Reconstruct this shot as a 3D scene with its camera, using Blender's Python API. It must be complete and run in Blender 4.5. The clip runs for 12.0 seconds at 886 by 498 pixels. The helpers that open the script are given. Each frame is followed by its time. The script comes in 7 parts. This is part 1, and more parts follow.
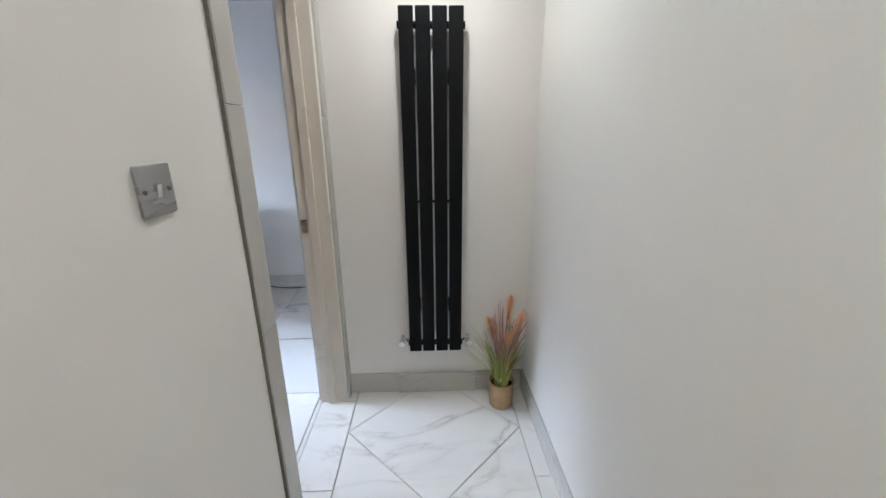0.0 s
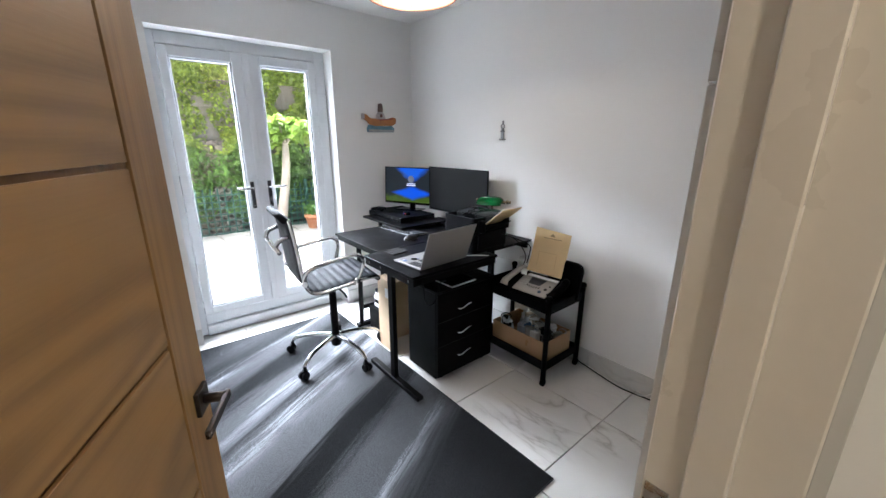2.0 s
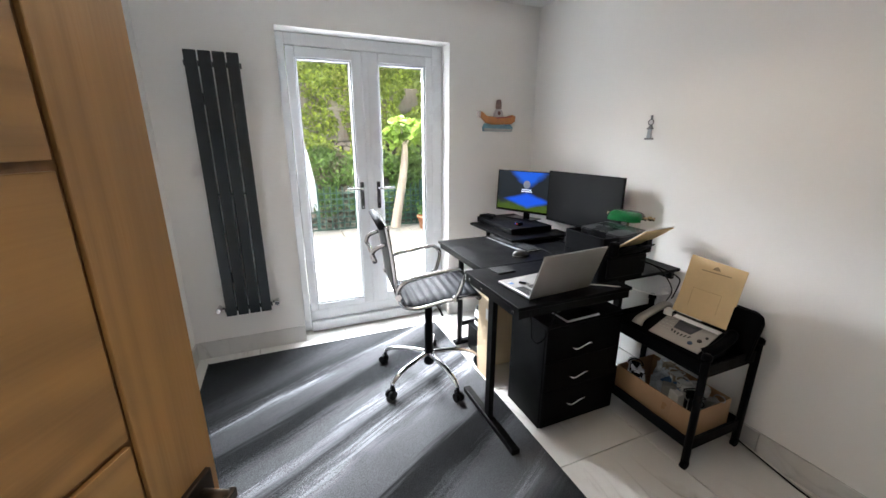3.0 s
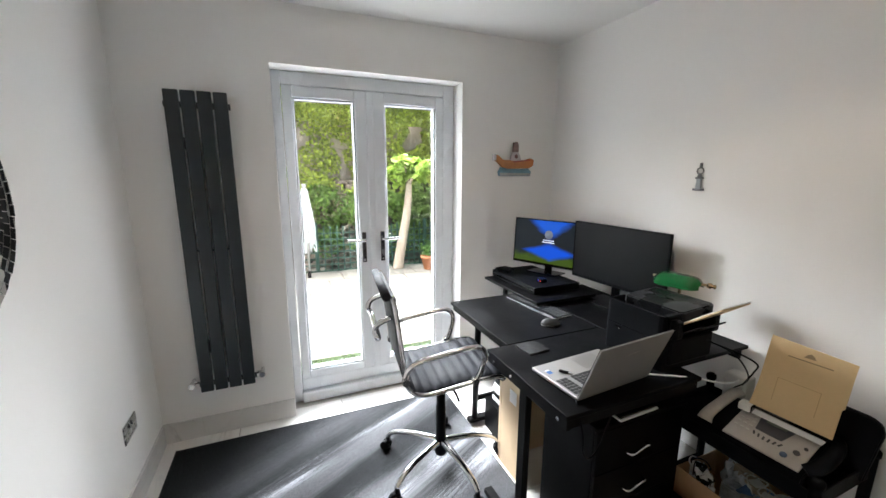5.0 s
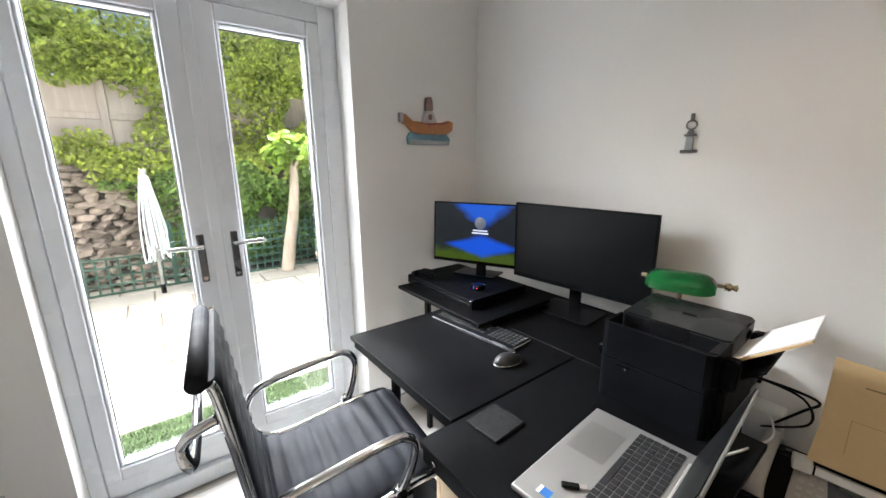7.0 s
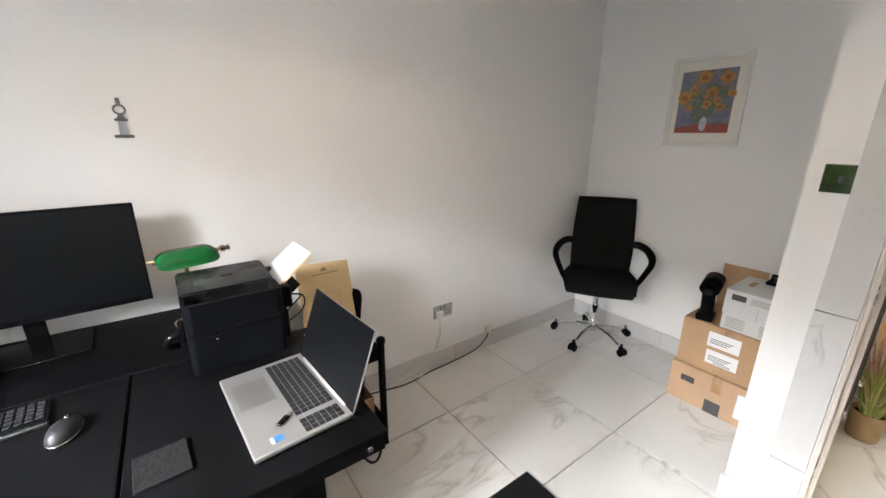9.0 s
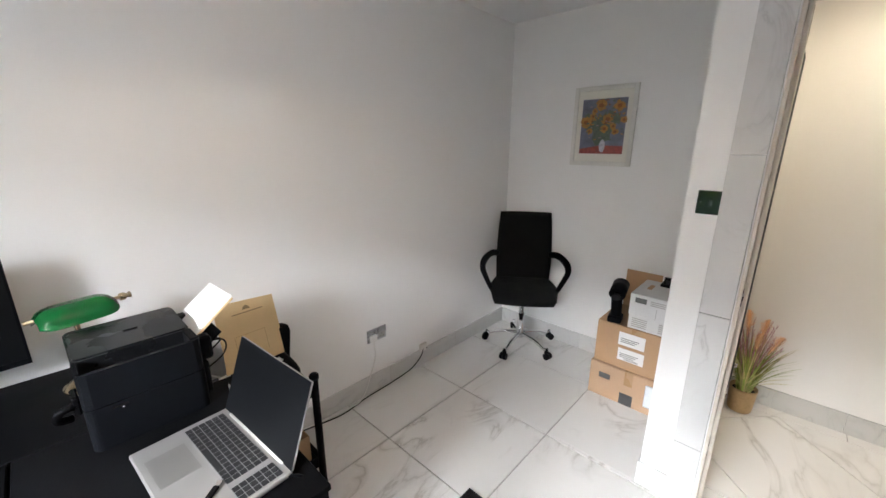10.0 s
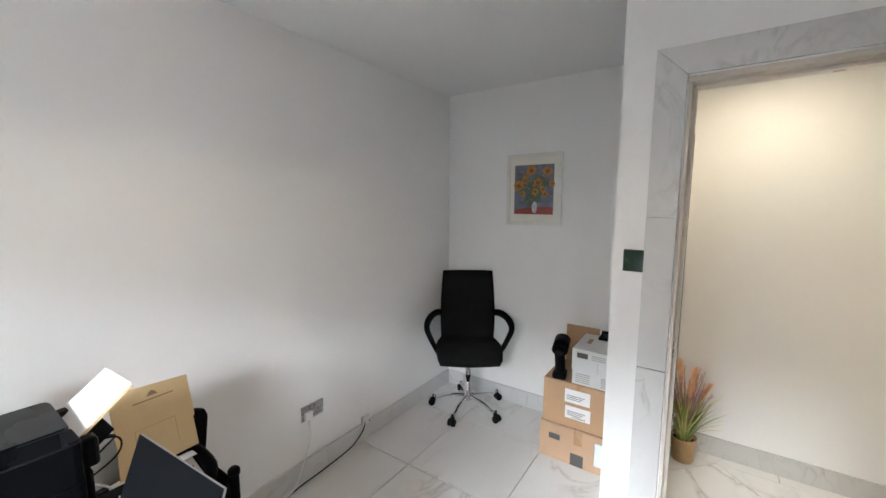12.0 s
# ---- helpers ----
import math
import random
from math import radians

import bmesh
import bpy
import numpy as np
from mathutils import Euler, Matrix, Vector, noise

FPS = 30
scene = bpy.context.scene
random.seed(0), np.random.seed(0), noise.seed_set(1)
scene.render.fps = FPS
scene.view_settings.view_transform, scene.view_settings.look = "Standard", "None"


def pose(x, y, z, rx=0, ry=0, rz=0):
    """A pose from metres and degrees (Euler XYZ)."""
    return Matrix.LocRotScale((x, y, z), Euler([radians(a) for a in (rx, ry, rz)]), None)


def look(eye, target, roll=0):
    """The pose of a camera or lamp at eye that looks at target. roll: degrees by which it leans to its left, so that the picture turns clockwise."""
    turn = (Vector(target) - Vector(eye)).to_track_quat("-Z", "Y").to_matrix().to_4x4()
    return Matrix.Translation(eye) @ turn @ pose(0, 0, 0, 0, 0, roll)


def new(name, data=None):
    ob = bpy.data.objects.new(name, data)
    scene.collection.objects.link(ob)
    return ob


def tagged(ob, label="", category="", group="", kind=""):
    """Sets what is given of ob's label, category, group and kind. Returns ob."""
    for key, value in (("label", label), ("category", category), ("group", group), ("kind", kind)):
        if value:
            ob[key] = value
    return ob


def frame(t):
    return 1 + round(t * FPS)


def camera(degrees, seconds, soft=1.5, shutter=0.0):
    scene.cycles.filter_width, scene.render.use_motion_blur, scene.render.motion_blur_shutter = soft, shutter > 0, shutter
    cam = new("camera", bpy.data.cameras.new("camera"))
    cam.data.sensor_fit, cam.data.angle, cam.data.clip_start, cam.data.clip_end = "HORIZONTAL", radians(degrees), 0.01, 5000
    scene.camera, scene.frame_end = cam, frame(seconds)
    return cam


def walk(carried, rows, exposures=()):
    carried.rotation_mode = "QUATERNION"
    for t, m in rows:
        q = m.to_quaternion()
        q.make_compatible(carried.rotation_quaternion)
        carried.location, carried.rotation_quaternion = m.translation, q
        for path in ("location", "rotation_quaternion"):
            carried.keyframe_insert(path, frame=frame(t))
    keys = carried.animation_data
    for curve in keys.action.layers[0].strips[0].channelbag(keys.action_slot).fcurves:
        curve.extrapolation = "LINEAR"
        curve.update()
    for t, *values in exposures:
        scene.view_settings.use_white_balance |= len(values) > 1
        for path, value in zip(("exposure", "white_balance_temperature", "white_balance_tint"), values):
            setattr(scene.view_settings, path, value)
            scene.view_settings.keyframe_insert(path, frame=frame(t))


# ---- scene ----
cam = camera(98.6, 12.0)
PATH = [
    (0, (0.498, 0.329, 1.417), (0.568, 2.24, 0.828), -0.4),
    (0.3, (0.477, 0.581, 1.44), (0.23, 2.475, 0.846), -0.3),
    (0.5, (0.476, 0.761, 1.44), (0.036, 2.618, 0.843), -0.2),
    (0.8, (0.416, 1.015, 1.466), (-0.258, 2.806, 0.884), 0.1),
    (1, (0.341, 1.177, 1.45), (-0.492, 2.902, 0.872), 0.3),
    (1.2, (0.26, 1.311, 1.434), (-0.722, 2.957, 0.863), 0.1),
    (1.5, (0.141, 1.451, 1.453), (-1.047, 2.959, 0.891), 0.2),
    (2, (0.026, 1.653, 1.45), (-1.45, 2.882, 0.892), 0.1),
    (2.5, (-0.097, 1.79, 1.446), (-1.783, 2.714, 0.895), 0.2),
    (3, (-0.261, 1.855, 1.433), (-2.036, 2.597, 0.884), 0.1),
    (3.5, (-0.434, 1.898, 1.425), (-2.219, 2.61, 0.871), 0.2),
    (5.3, (-0.648, 1.927, 1.521), (-2.459, 2.693, 1.155), 0.1),
    (5.5, (-0.673, 1.935, 1.519), (-2.477, 2.715, 1.15), 0.1),
    (6, (-0.852, 2.079, 1.447), (-2.637, 2.903, 1.08), -0.0),
    (6.5, (-1.09, 2.268, 1.428), (-2.836, 3.168, 1.055), -0.1),
    (6.7, (-1.18, 2.295, 1.419), (-2.886, 3.256, 1.009), -0.2),
    (8.3, (-1.683, 1.993, 1.434), (-1.267, 3.873, 0.895), -0.7),
    (8.4, (-1.699, 1.993, 1.438), (-1.145, 3.826, 0.856), -0.2),
    (8.5, (-1.719, 1.997, 1.437), (-1.005, 3.774, 0.858), 0.0),
    (9, (-1.786, 2.003, 1.45), (-0.669, 3.561, 0.881), 0.3),
    (9.5, (-1.797, 2.004, 1.485), (-0.502, 3.421, 0.923), 0.2),
    (10, (-1.795, 2.02, 1.532), (-0.385, 3.336, 1.003), 0.2),
    (10.5, (-1.785, 2.03, 1.575), (-0.292, 3.284, 1.129), 0.1),
    (11, (-1.778, 2.03, 1.613), (-0.221, 3.239, 1.276), 0.1),
    (11.5, (-1.775, 2.03, 1.598), (-0.171, 3.196, 1.338), 0.2),
    (12, (-1.758, 2.036, 1.55), (-0.122, 3.161, 1.313), 0.2),
]
EXPOSURES = [(0.0, 0.18, 5030, 8), (1.0, 0.40, 5120, 9), (1.5, 0.28, 5600, 9), (2.0, 0.12, 5800, 9), (3.0, 0.17, 6250, 9), (5.5, -0.06, 6350, 8), (6.5, -0.12, 6400, 8), (8.5, 0.44, 6450, 10), (10.0, 0.32, 6200, 10), (12.0, 0.34, 6000, 8)]
walk(cam, [(t, look(eye, target, roll)) for t, eye, target, roll in PATH], EXPOSURES)

# ---- world, sun, large lights ----
SUN_EL, SUN_ROT = 58.0, 152.0
world = bpy.data.worlds.new("world")
scene.world = world
world.use_nodes = True
_n = world.node_tree.nodes
_sky = _n.new("ShaderNodeTexSky")
_sky.sky_type, _sky.sun_disc = "NISHITA", False
_sky.sun_elevation, _sky.sun_rotation = radians(SUN_EL), radians(SUN_ROT)
world.node_tree.links.new(_sky.outputs[0], _n["Background"].inputs[0])
_n["Background"].inputs[1].default_value = 0.15


def lamp(name, kind, energy, m, colour=(1, 1, 1), **kw):
    data = bpy.data.lights.new(name, kind)
    data.energy, data.color = energy, colour
    for k, v in kw.items():
        if k == "angle":
            data.angle = v
        elif k == "size":
            data.size = v
        elif k == "size_y":
            data.shape, data.size_y = "RECTANGLE", v
        elif k == "radius":
            data.shadow_soft_size = v
        elif k == "spread":
            data.spread = v
        elif k == "spot":
            data.spot_size, data.spot_blend = v, 1.0
    ob = new(name, data)
    ob.matrix_world = m
    return ob


# high sun over the house, on the garden
_sd = Vector((math.sin(radians(SUN_ROT)) * math.cos(radians(SUN_EL)), math.cos(radians(SUN_ROT)) * math.cos(radians(SUN_EL)), math.sin(radians(SUN_EL))))
lamp("sun", "SUN", 4.8, look(_sd * 20, (0, 0, 0)), (1.0, 0.95, 0.88), angle=radians(0.6))
# bright sky above the patio, coming in through the glazed doors
lamp("door_daylight", "AREA", 3500, look((-6.6, 2.25, 4.35), (-2.0, 2.75, 1.2)), (0.97, 0.98, 1.0), size=6.4, size_y=2.7, spread=radians(125))
# recessed hall downlights
lamp("hall_downlight_glow", "SPOT", 32, look((0.50, 1.76, 2.375), (0.50, 1.77, 0)), (1.0, 0.83, 0.62), radius=0.04, spot=radians(168))
lamp("hall_downlight_glow", "SPOT", 36, look((0.5, 0.1, 2.375), (0.5, 0.11, 0)), (1.0, 0.83, 0.62), radius=0.04, spot=radians(168))

# ---- mesh helpers ----
def box(bm, x0, y0, z0, x1, y1, z1, bevel=0.0, seg=1):
    r = bmesh.ops.create_cube(bm, size=1)
    bmesh.ops.transform(bm, matrix=Matrix.LocRotScale(((x0 + x1) / 2, (y0 + y1) / 2, (z0 + z1) / 2), None, (abs(x1 - x0), abs(y1 - y0), abs(z1 - z0))), verts=r["verts"])
    if bevel:
        es = list({e for v in r["verts"] for e in v.link_edges})
        bmesh.ops.bevel(bm, geom=es, offset=bevel, segments=seg, affect="EDGES", profile=0.5)
    return bm


def obox(bm, m, sx, sy, sz, bevel=0.0, seg=1):
    """A box of that size with its centre at the pose m."""
    r = bmesh.ops.create_cube(bm, size=1)
    vs = r["verts"]
    bmesh.ops.transform(bm, matrix=Matrix.Diagonal((sx, sy, sz, 1)), verts=vs)
    if bevel:
        es = list({e for v in vs for e in v.link_edges})
        f = bmesh.ops.bevel(bm, geom=es, offset=bevel, segments=seg, affect="EDGES", profile=0.5)
        vs = list({v for fc in f["faces"] for v in fc.verts} | {v for v in vs if v.is_valid})
    bmesh.ops.transform(bm, matrix=m, verts=vs)
    return bm


def tube(bm, pts, r, n=10, smooth=0, closed=False, flat=1.0):
    """A round bar along points; smooth: extra points per span by Catmull-Rom."""
    P = [Vector(p) for p in pts]
    if smooth:
        Q, m = [], len(P)
        for i in range(m if closed else m - 1):
            a, b, c, d = (P[(i + k) % m] if closed else P[min(max(i + k, 0), m - 1)] for k in (-1, 0, 1, 2))
            for s in range(smooth):
                t = s / smooth
                Q.append(0.5 * (2 * b + (c - a) * t + (2 * a - 5 * b + 4 * c - d) * t * t + (3 * b - a - 3 * c + d) * t ** 3))
        if not closed:
            Q.append(P[-1])
        P = Q
    rings, up = [], None
    m = len(P)
    for i, p in enumerate(P):
        d = (P[(i + 1) % m] - P[i - 1]) if closed else (P[min(i + 1, m - 1)] - P[max(i - 1, 0)])
        d.normalize()
        if up is None:
            up = Vector((0, 0, 1)) if abs(d.z) < 0.9 else Vector((1, 0, 0))
        s = d.cross(up).normalized()
        up = s.cross(d).normalized()
        rr = r(i / max(m - 1, 1)) if callable(r) else r
        rings.append([bm.verts.new(p + (s * math.cos(2 * math.pi * k / n) + up * flat * math.sin(2 * math.pi * k / n)) * rr) for k in range(n)])
    for i in range(m if closed else m - 1):
        A, B = rings[i], rings[(i + 1) % m]
        for k in range(n):
            f = bm.faces.new((A[k], A[(k + 1) % n], B[(k + 1) % n], B[k]))
            f.smooth = True
    if not closed:
        bm.faces.new(rings[0][::-1])
        bm.faces.new(rings[-1])
    return bm


def lathe(bm, prof, n=24, m=None):
    """Turns a profile of (radius, height) round z."""
    start = len(bm.verts)
    rings = []
    for r, z in prof:
        rings.append([bm.verts.new((r * math.cos(2 * math.pi * k / n), r * math.sin(2 * math.pi * k / n), z)) for k in range(n)])
    for A, B in zip(rings, rings[1:]):
        for k in range(n):
            bm.faces.new((A[k], A[(k + 1) % n], B[(k + 1) % n], B[k])).smooth = True
    if prof[0][0] > 1e-5:
        bm.faces.new(rings[0][::-1])
    if prof[-1][0] > 1e-5:
        bm.faces.new(rings[-1])
    if m is not None:
        bm.verts.ensure_lookup_table()
        bmesh.ops.transform(bm, matrix=m, verts=bm.verts[start:])
    return bm


def prism(bm, poly, h, m=None):
    """A flat outline in xy, pulled up by h, then set by m."""
    start = len(bm.verts)
    A = [bm.verts.new((x, y, 0)) for x, y in poly]
    B = [bm.verts.new((x, y, h)) for x, y in poly]
    bm.faces.new(A[::-1]), bm.faces.new(B)
    for k in range(len(poly)):
        j = (k + 1) % len(poly)
        bm.faces.new((A[k], A[j], B[j], B[k]))
    if m is not None:
        bm.verts.ensure_lookup_table()
        bmesh.ops.transform(bm, matrix=m, verts=bm.verts[start:])
    return bm


def mesh_of(name, bm, material):
    me = bpy.data.meshes.new(name)
    bmesh.ops.recalc_face_normals(bm, faces=bm.faces)
    bm.to_mesh(me)
    bm.free()
    if material:
        me.materials.append(material)
    return me


def part(name, bm, material, parent=None, label=""):
    ob = new(name, mesh_of(name, bm, material))
    if parent:
        ob.parent = parent
    if label:
        ob["label"] = label
    return ob


def thing(name, m, label, category, group="", kind=""):
    ob = new(name)
    ob.empty_display_size = 0.1
    ob.matrix_world = m
    return tagged(ob, label, category, group, kind)


def struct(name, bm, material, label, category):
    return tagged(part(name, bm, material), label, category, kind="structure")


def B():
    return bmesh.new()


# ---- materials ----
def mat(name, colour, rough=0.5, metal=0.0, var=0.10, scale=6.0, bump=0.0, bscale=80.0, dirt=0.0, stretch=(1, 1, 1), rvar=0.12, coat=0.0, rand=0.0, spec=0.5, sheen=0.0):
    """A principled surface with colour change at two sizes, roughness change and fine relief."""
    m = bpy.data.materials.new(name)
    m.use_nodes = True
    t = m.node_tree
    p = t.nodes["Principled BSDF"]
    L = t.links.new
    co = t.nodes.new("ShaderNodeTexCoord")
    mp = t.nodes.new("ShaderNodeMapping")
    mp.inputs["Scale"].default_value = stretch
    L(co.outputs["Object"], mp.inputs[0])
    a, b = t.nodes.new("ShaderNodeTexNoise"), t.nodes.new("ShaderNodeTexNoise")
    a.inputs["Scale"].default_value, a.inputs["Detail"].default_value = scale, 6
    b.inputs["Scale"].default_value, b.inputs["Detail"].default_value = bscale, 4
    L(mp.outputs[0], a.inputs[0]), L(mp.outputs[0], b.inputs[0])
    mix = t.nodes.new("ShaderNodeMath")
    mix.operation = "MULTIPLY_ADD"
    mix.inputs[1].default_value = 0.4
    L(b.outputs[0], mix.inputs[0]), L(a.outputs[0], mix.inputs[2])
    mr = t.nodes.new("ShaderNodeMapRange")
    mr.inputs[1].default_value, mr.inputs[2].default_value = 0.45, 0.95
    mr.inputs[3].default_value, mr.inputs[4].default_value = 1 - var, 1 + var
    L(mix.outputs[0], mr.inputs[0])
    val = mr.outputs[0]
    if rand:
        oi = t.nodes.new("ShaderNodeObjectInfo")
        r2 = t.nodes.new("ShaderNodeMapRange")
        r2.inputs[3].default_value, r2.inputs[4].default_value = 1 - rand, 1 + rand
        L(oi.outputs["Random"], r2.inputs[0])
        mu = t.nodes.new("ShaderNodeMath")
        mu.operation = "MULTIPLY"
        L(val, mu.inputs[0]), L(r2.outputs[0], mu.inputs[1])
        val = mu.outputs[0]
    vm = t.nodes.new("ShaderNodeVectorMath")
    vm.operation = "SCALE"
    vm.inputs[0].default_value = colour
    L(val, vm.inputs["Scale"])
    L(vm.outputs[0], p.inputs["Base Color"])
    rr = t.nodes.new("ShaderNodeMapRange")
    rr.inputs[1].default_value, rr.inputs[2].default_value = 0.3, 0.7
    rr.inputs[3].default_value, rr.inputs[4].default_value = max(rough - rvar, 0.02), min(rough + rvar, 1)
    L(a.outputs[0], rr.inputs[0]), L(rr.outputs[0], p.inputs["Roughness"])
    p.inputs["Metallic"].default_value, p.inputs["Coat Weight"].default_value = metal, coat
    p.inputs["Specular IOR Level"].default_value = spec
    p.inputs["Sheen Weight"].default_value = sheen
    if bump:
        bu = t.nodes.new("ShaderNodeBump")
        bu.inputs["Strength"].default_value, bu.inputs["Distance"].default_value = min(bump, 1), 0.004
        L(b.outputs[0], bu.inputs["Height"]), L(bu.outputs[0], p.inputs["Normal"])
    return m


def ramp(t, src, stops):
    r = t.nodes.new("ShaderNodeValToRGB")
    el = r.color_ramp.elements
    while len(el) < len(stops):
        el.new(0.5)
    for e, (pos, c) in zip(el, stops):
        e.position, e.color = pos, (*c, 1)
    t.links.new(src, r.inputs[0])
    return r.outputs[0]


def marble(name, base, vein, rough, scale=1.6, strength=1.0, tile=True):
    """Polished white stone with soft grey veins, different on every piece."""
    m = bpy.data.materials.new(name)
    m.use_nodes = True
    t = m.node_tree
    L, p = t.links.new, t.nodes["Principled BSDF"]
    co = t.nodes.new("ShaderNodeTexCoord")
    oi = t.nodes.new("ShaderNodeObjectInfo")
    off = t.nodes.new("ShaderNodeVectorMath")
    off.operation = "SCALE"
    off.inputs[0].default_value = (37.0, 53.0, 11.0)
    L(oi.outputs["Random"], off.inputs["Scale"])
    add = t.nodes.new("ShaderNodeVectorMath")
    L(co.outputs["Object"], add.inputs[0]), L(off.outputs[0], add.inputs[1])
    mp = t.nodes.new("ShaderNodeMapping")
    mp.inputs["Rotation"].default_value = (0.3, 0.2, radians(38))
    mp.inputs["Scale"].default_value = (1.0, 2.6, 1.5)
    L(add.outputs[0], mp.inputs[0])
    n1 = t.nodes.new("ShaderNodeTexNoise")
    n1.inputs["Scale"].default_value, n1.inputs["Detail"].default_value, n1.inputs["Distortion"].default_value = scale, 8, 1.2
    L(mp.outputs[0], n1.inputs[0])
    ab = t.nodes.new("ShaderNodeMath")
    ab.operation = "SUBTRACT"
    ab.inputs[1].default_value = 0.5
    L(n1.outputs[0], ab.inputs[0])
    ab2 = t.nodes.new("ShaderNodeMath")
    ab2.operation = "ABSOLUTE"
    L(ab.outputs[0], ab2.inputs[0])
    v = ramp(t, ab2.outputs[0], [(0.0, (1, 1, 1)), (0.012, (0.45, 0.45, 0.45)), (0.05, (0, 0, 0))])
    n2 = t.nodes.new("ShaderNodeTexNoise")
    n2.inputs["Scale"].default_value, n2.inputs["Detail"].default_value = scale * 1.3, 3
    L(add.outputs[0], n2.inputs[0])
    gate = ramp(t, n2.outputs[0], [(0.46, (0, 0, 0)), (0.66, (1, 1, 1))])
    mu = t.nodes.new("ShaderNodeMath")
    mu.operation = "MULTIPLY"
    L(v, mu.inputs[0]), L(gate, mu.inputs[1])
    mu2 = t.nodes.new("ShaderNodeMath")
    mu2.operation = "MULTIPLY"
    mu2.inputs[1].default_value = strength
    L(mu.outputs[0], mu2.inputs[0])
    cloud = ramp(t, n2.outputs[0], [(0.3, tuple(c * 0.93 for c in base)), (0.7, base)])
    mx = t.nodes.new("ShaderNodeMix")
    mx.data_type = "RGBA"
    L(mu2.outputs[0], mx.inputs[0]), L(cloud, mx.inputs[6])
    mx.inputs[7].default_value = (*vein, 1)
    L(mx.outputs[2], p.inputs["Base Color"])
    p.inputs["Roughness"].default_value = rough
    return m


def oak(name, colour, along="z"):
    """Oiled oak veneer with long cathedral grain and fine pores."""
    m = bpy.data.materials.new(name)
    m.use_nodes = True
    t = m.node_tree
    L, p = t.links.new, t.nodes["Principled BSDF"]
    co = t.nodes.new("ShaderNodeTexCoord")
    mp = t.nodes.new("ShaderNodeMapping")
    mp.inputs["Scale"].default_value = (1.0, 1.0, 0.08) if along == "z" else (0.24, 1.0, 1.0)
    L(co.outputs["Object"], mp.inputs[0])
    n = t.nodes.new("ShaderNodeTexNoise")
    n.inputs["Scale"].default_value, n.inputs["Detail"].default_value, n.inputs["Distortion"].default_value = 2.2, 1.0, 0.5
    L(mp.outputs[0], n.inputs[0])
    mu = t.nodes.new("ShaderNodeMath")
    mu.operation = "MULTIPLY"
    mu.inputs[1].default_value = 190.0
    L(n.outputs[0], mu.inputs[0])
    si = t.nodes.new("ShaderNodeMath")
    si.operation = "SINE"
    L(mu.outputs[0], si.inputs[0])
    mp2 = t.nodes.new("ShaderNodeMapping")
    mp2.inputs["Scale"].default_value = (1, 1, 0.03) if along == "z" else (0.03, 1, 1)
    L(co.outputs["Object"], mp2.inputs[0])
    f = t.nodes.new("ShaderNodeTexNoise")
    f.inputs["Scale"].default_value, f.inputs["Detail"].default_value = 190, 3
    L(mp2.outputs[0], f.inputs[0])
    ad = t.nodes.new("ShaderNodeMath")
    ad.operation = "MULTIPLY_ADD"
    ad.inputs[1].default_value = 0.08 if along == "z" else 0.13
    fw = t.nodes.new("ShaderNodeMath")
    fw.operation = "MULTIPLY_ADD"
    fw.inputs[1].default_value, fw.inputs[2].default_value = 0.20, 0.40
    L(f.outputs[0], fw.inputs[0])
    L(si.outputs[0], ad.inputs[0]), L(fw.outputs[0], ad.inputs[2])
    c = colour
    col = ramp(t, ad.outputs[0], [(0.22, tuple(k * 0.60 for k in c)), (0.48, c), (0.80, tuple(min(k * 1.32, 1) for k in c))])
    L(col, p.inputs["Base Color"])
    p.inputs["Roughness"].default_value = 0.42
    bu = t.nodes.new("ShaderNodeBump")
    bu.inputs["Strength"].default_value, bu.inputs["Distance"].default_value = 0.2, 0.002
    L(f.outputs[0], bu.inputs["Height"]), L(bu.outputs[0], p.inputs["Normal"])
    return m


def glow(name, colour, strength):
    m = bpy.data.materials.new(name)
    m.use_nodes = True
    p = m.node_tree.nodes["Principled BSDF"]
    p.inputs["Base Color"].default_value = (*colour, 1)
    p.inputs["Emission Color"].default_value, p.inputs["Emission Strength"].default_value = (*colour, 1), strength
    return m


def glass(name, colour=(1, 1, 1), rough=0.0):
    m = bpy.data.materials.new(name)
    m.use_nodes = True
    p = m.node_tree.nodes["Principled BSDF"]
    p.inputs["Base Color"].default_value = (*colour, 1)
    p.inputs["Transmission Weight"].default_value, p.inputs["Roughness"].default_value, p.inputs["IOR"].default_value = 1.0, rough, 1.45
    return m


M_WALL = mat("white_emulsion", (0.83, 0.825, 0.81), 0.7, var=0.018, scale=1.2, bump=0.10, bscale=160, rvar=0.06)
M_HALLWALL = mat("cream_emulsion", (0.77, 0.75, 0.71), 0.6, var=0.018, scale=1.2, bump=0.10, bscale=160, rvar=0.06)
M_CEIL = mat("ceiling_paint", (0.83, 0.83, 0.82), 0.8, var=0.015, scale=1.5, bump=0.08, bscale=140)
M_TILE = marble("floor_marble", (0.76, 0.745, 0.72), (0.36, 0.335, 0.30), 0.14, scale=1.3, strength=0.66)
M_GROUT = mat("grout", (0.42, 0.40, 0.37), 0.85, var=0.12, scale=18, bump=0.2)
M_TRIM = marble("trim_marble", (0.63, 0.625, 0.61), (0.38, 0.37, 0.36), 0.20, scale=2.2, strength=0.55)
M_HTRIM = marble("hall_trim_marble", (0.53, 0.515, 0.475), (0.34, 0.325, 0.295), 0.25, scale=2.4, strength=0.6)
M_UPVC = mat("white_upvc", (0.72, 0.75, 0.785), 0.28, var=0.02, scale=3, rvar=0.05)
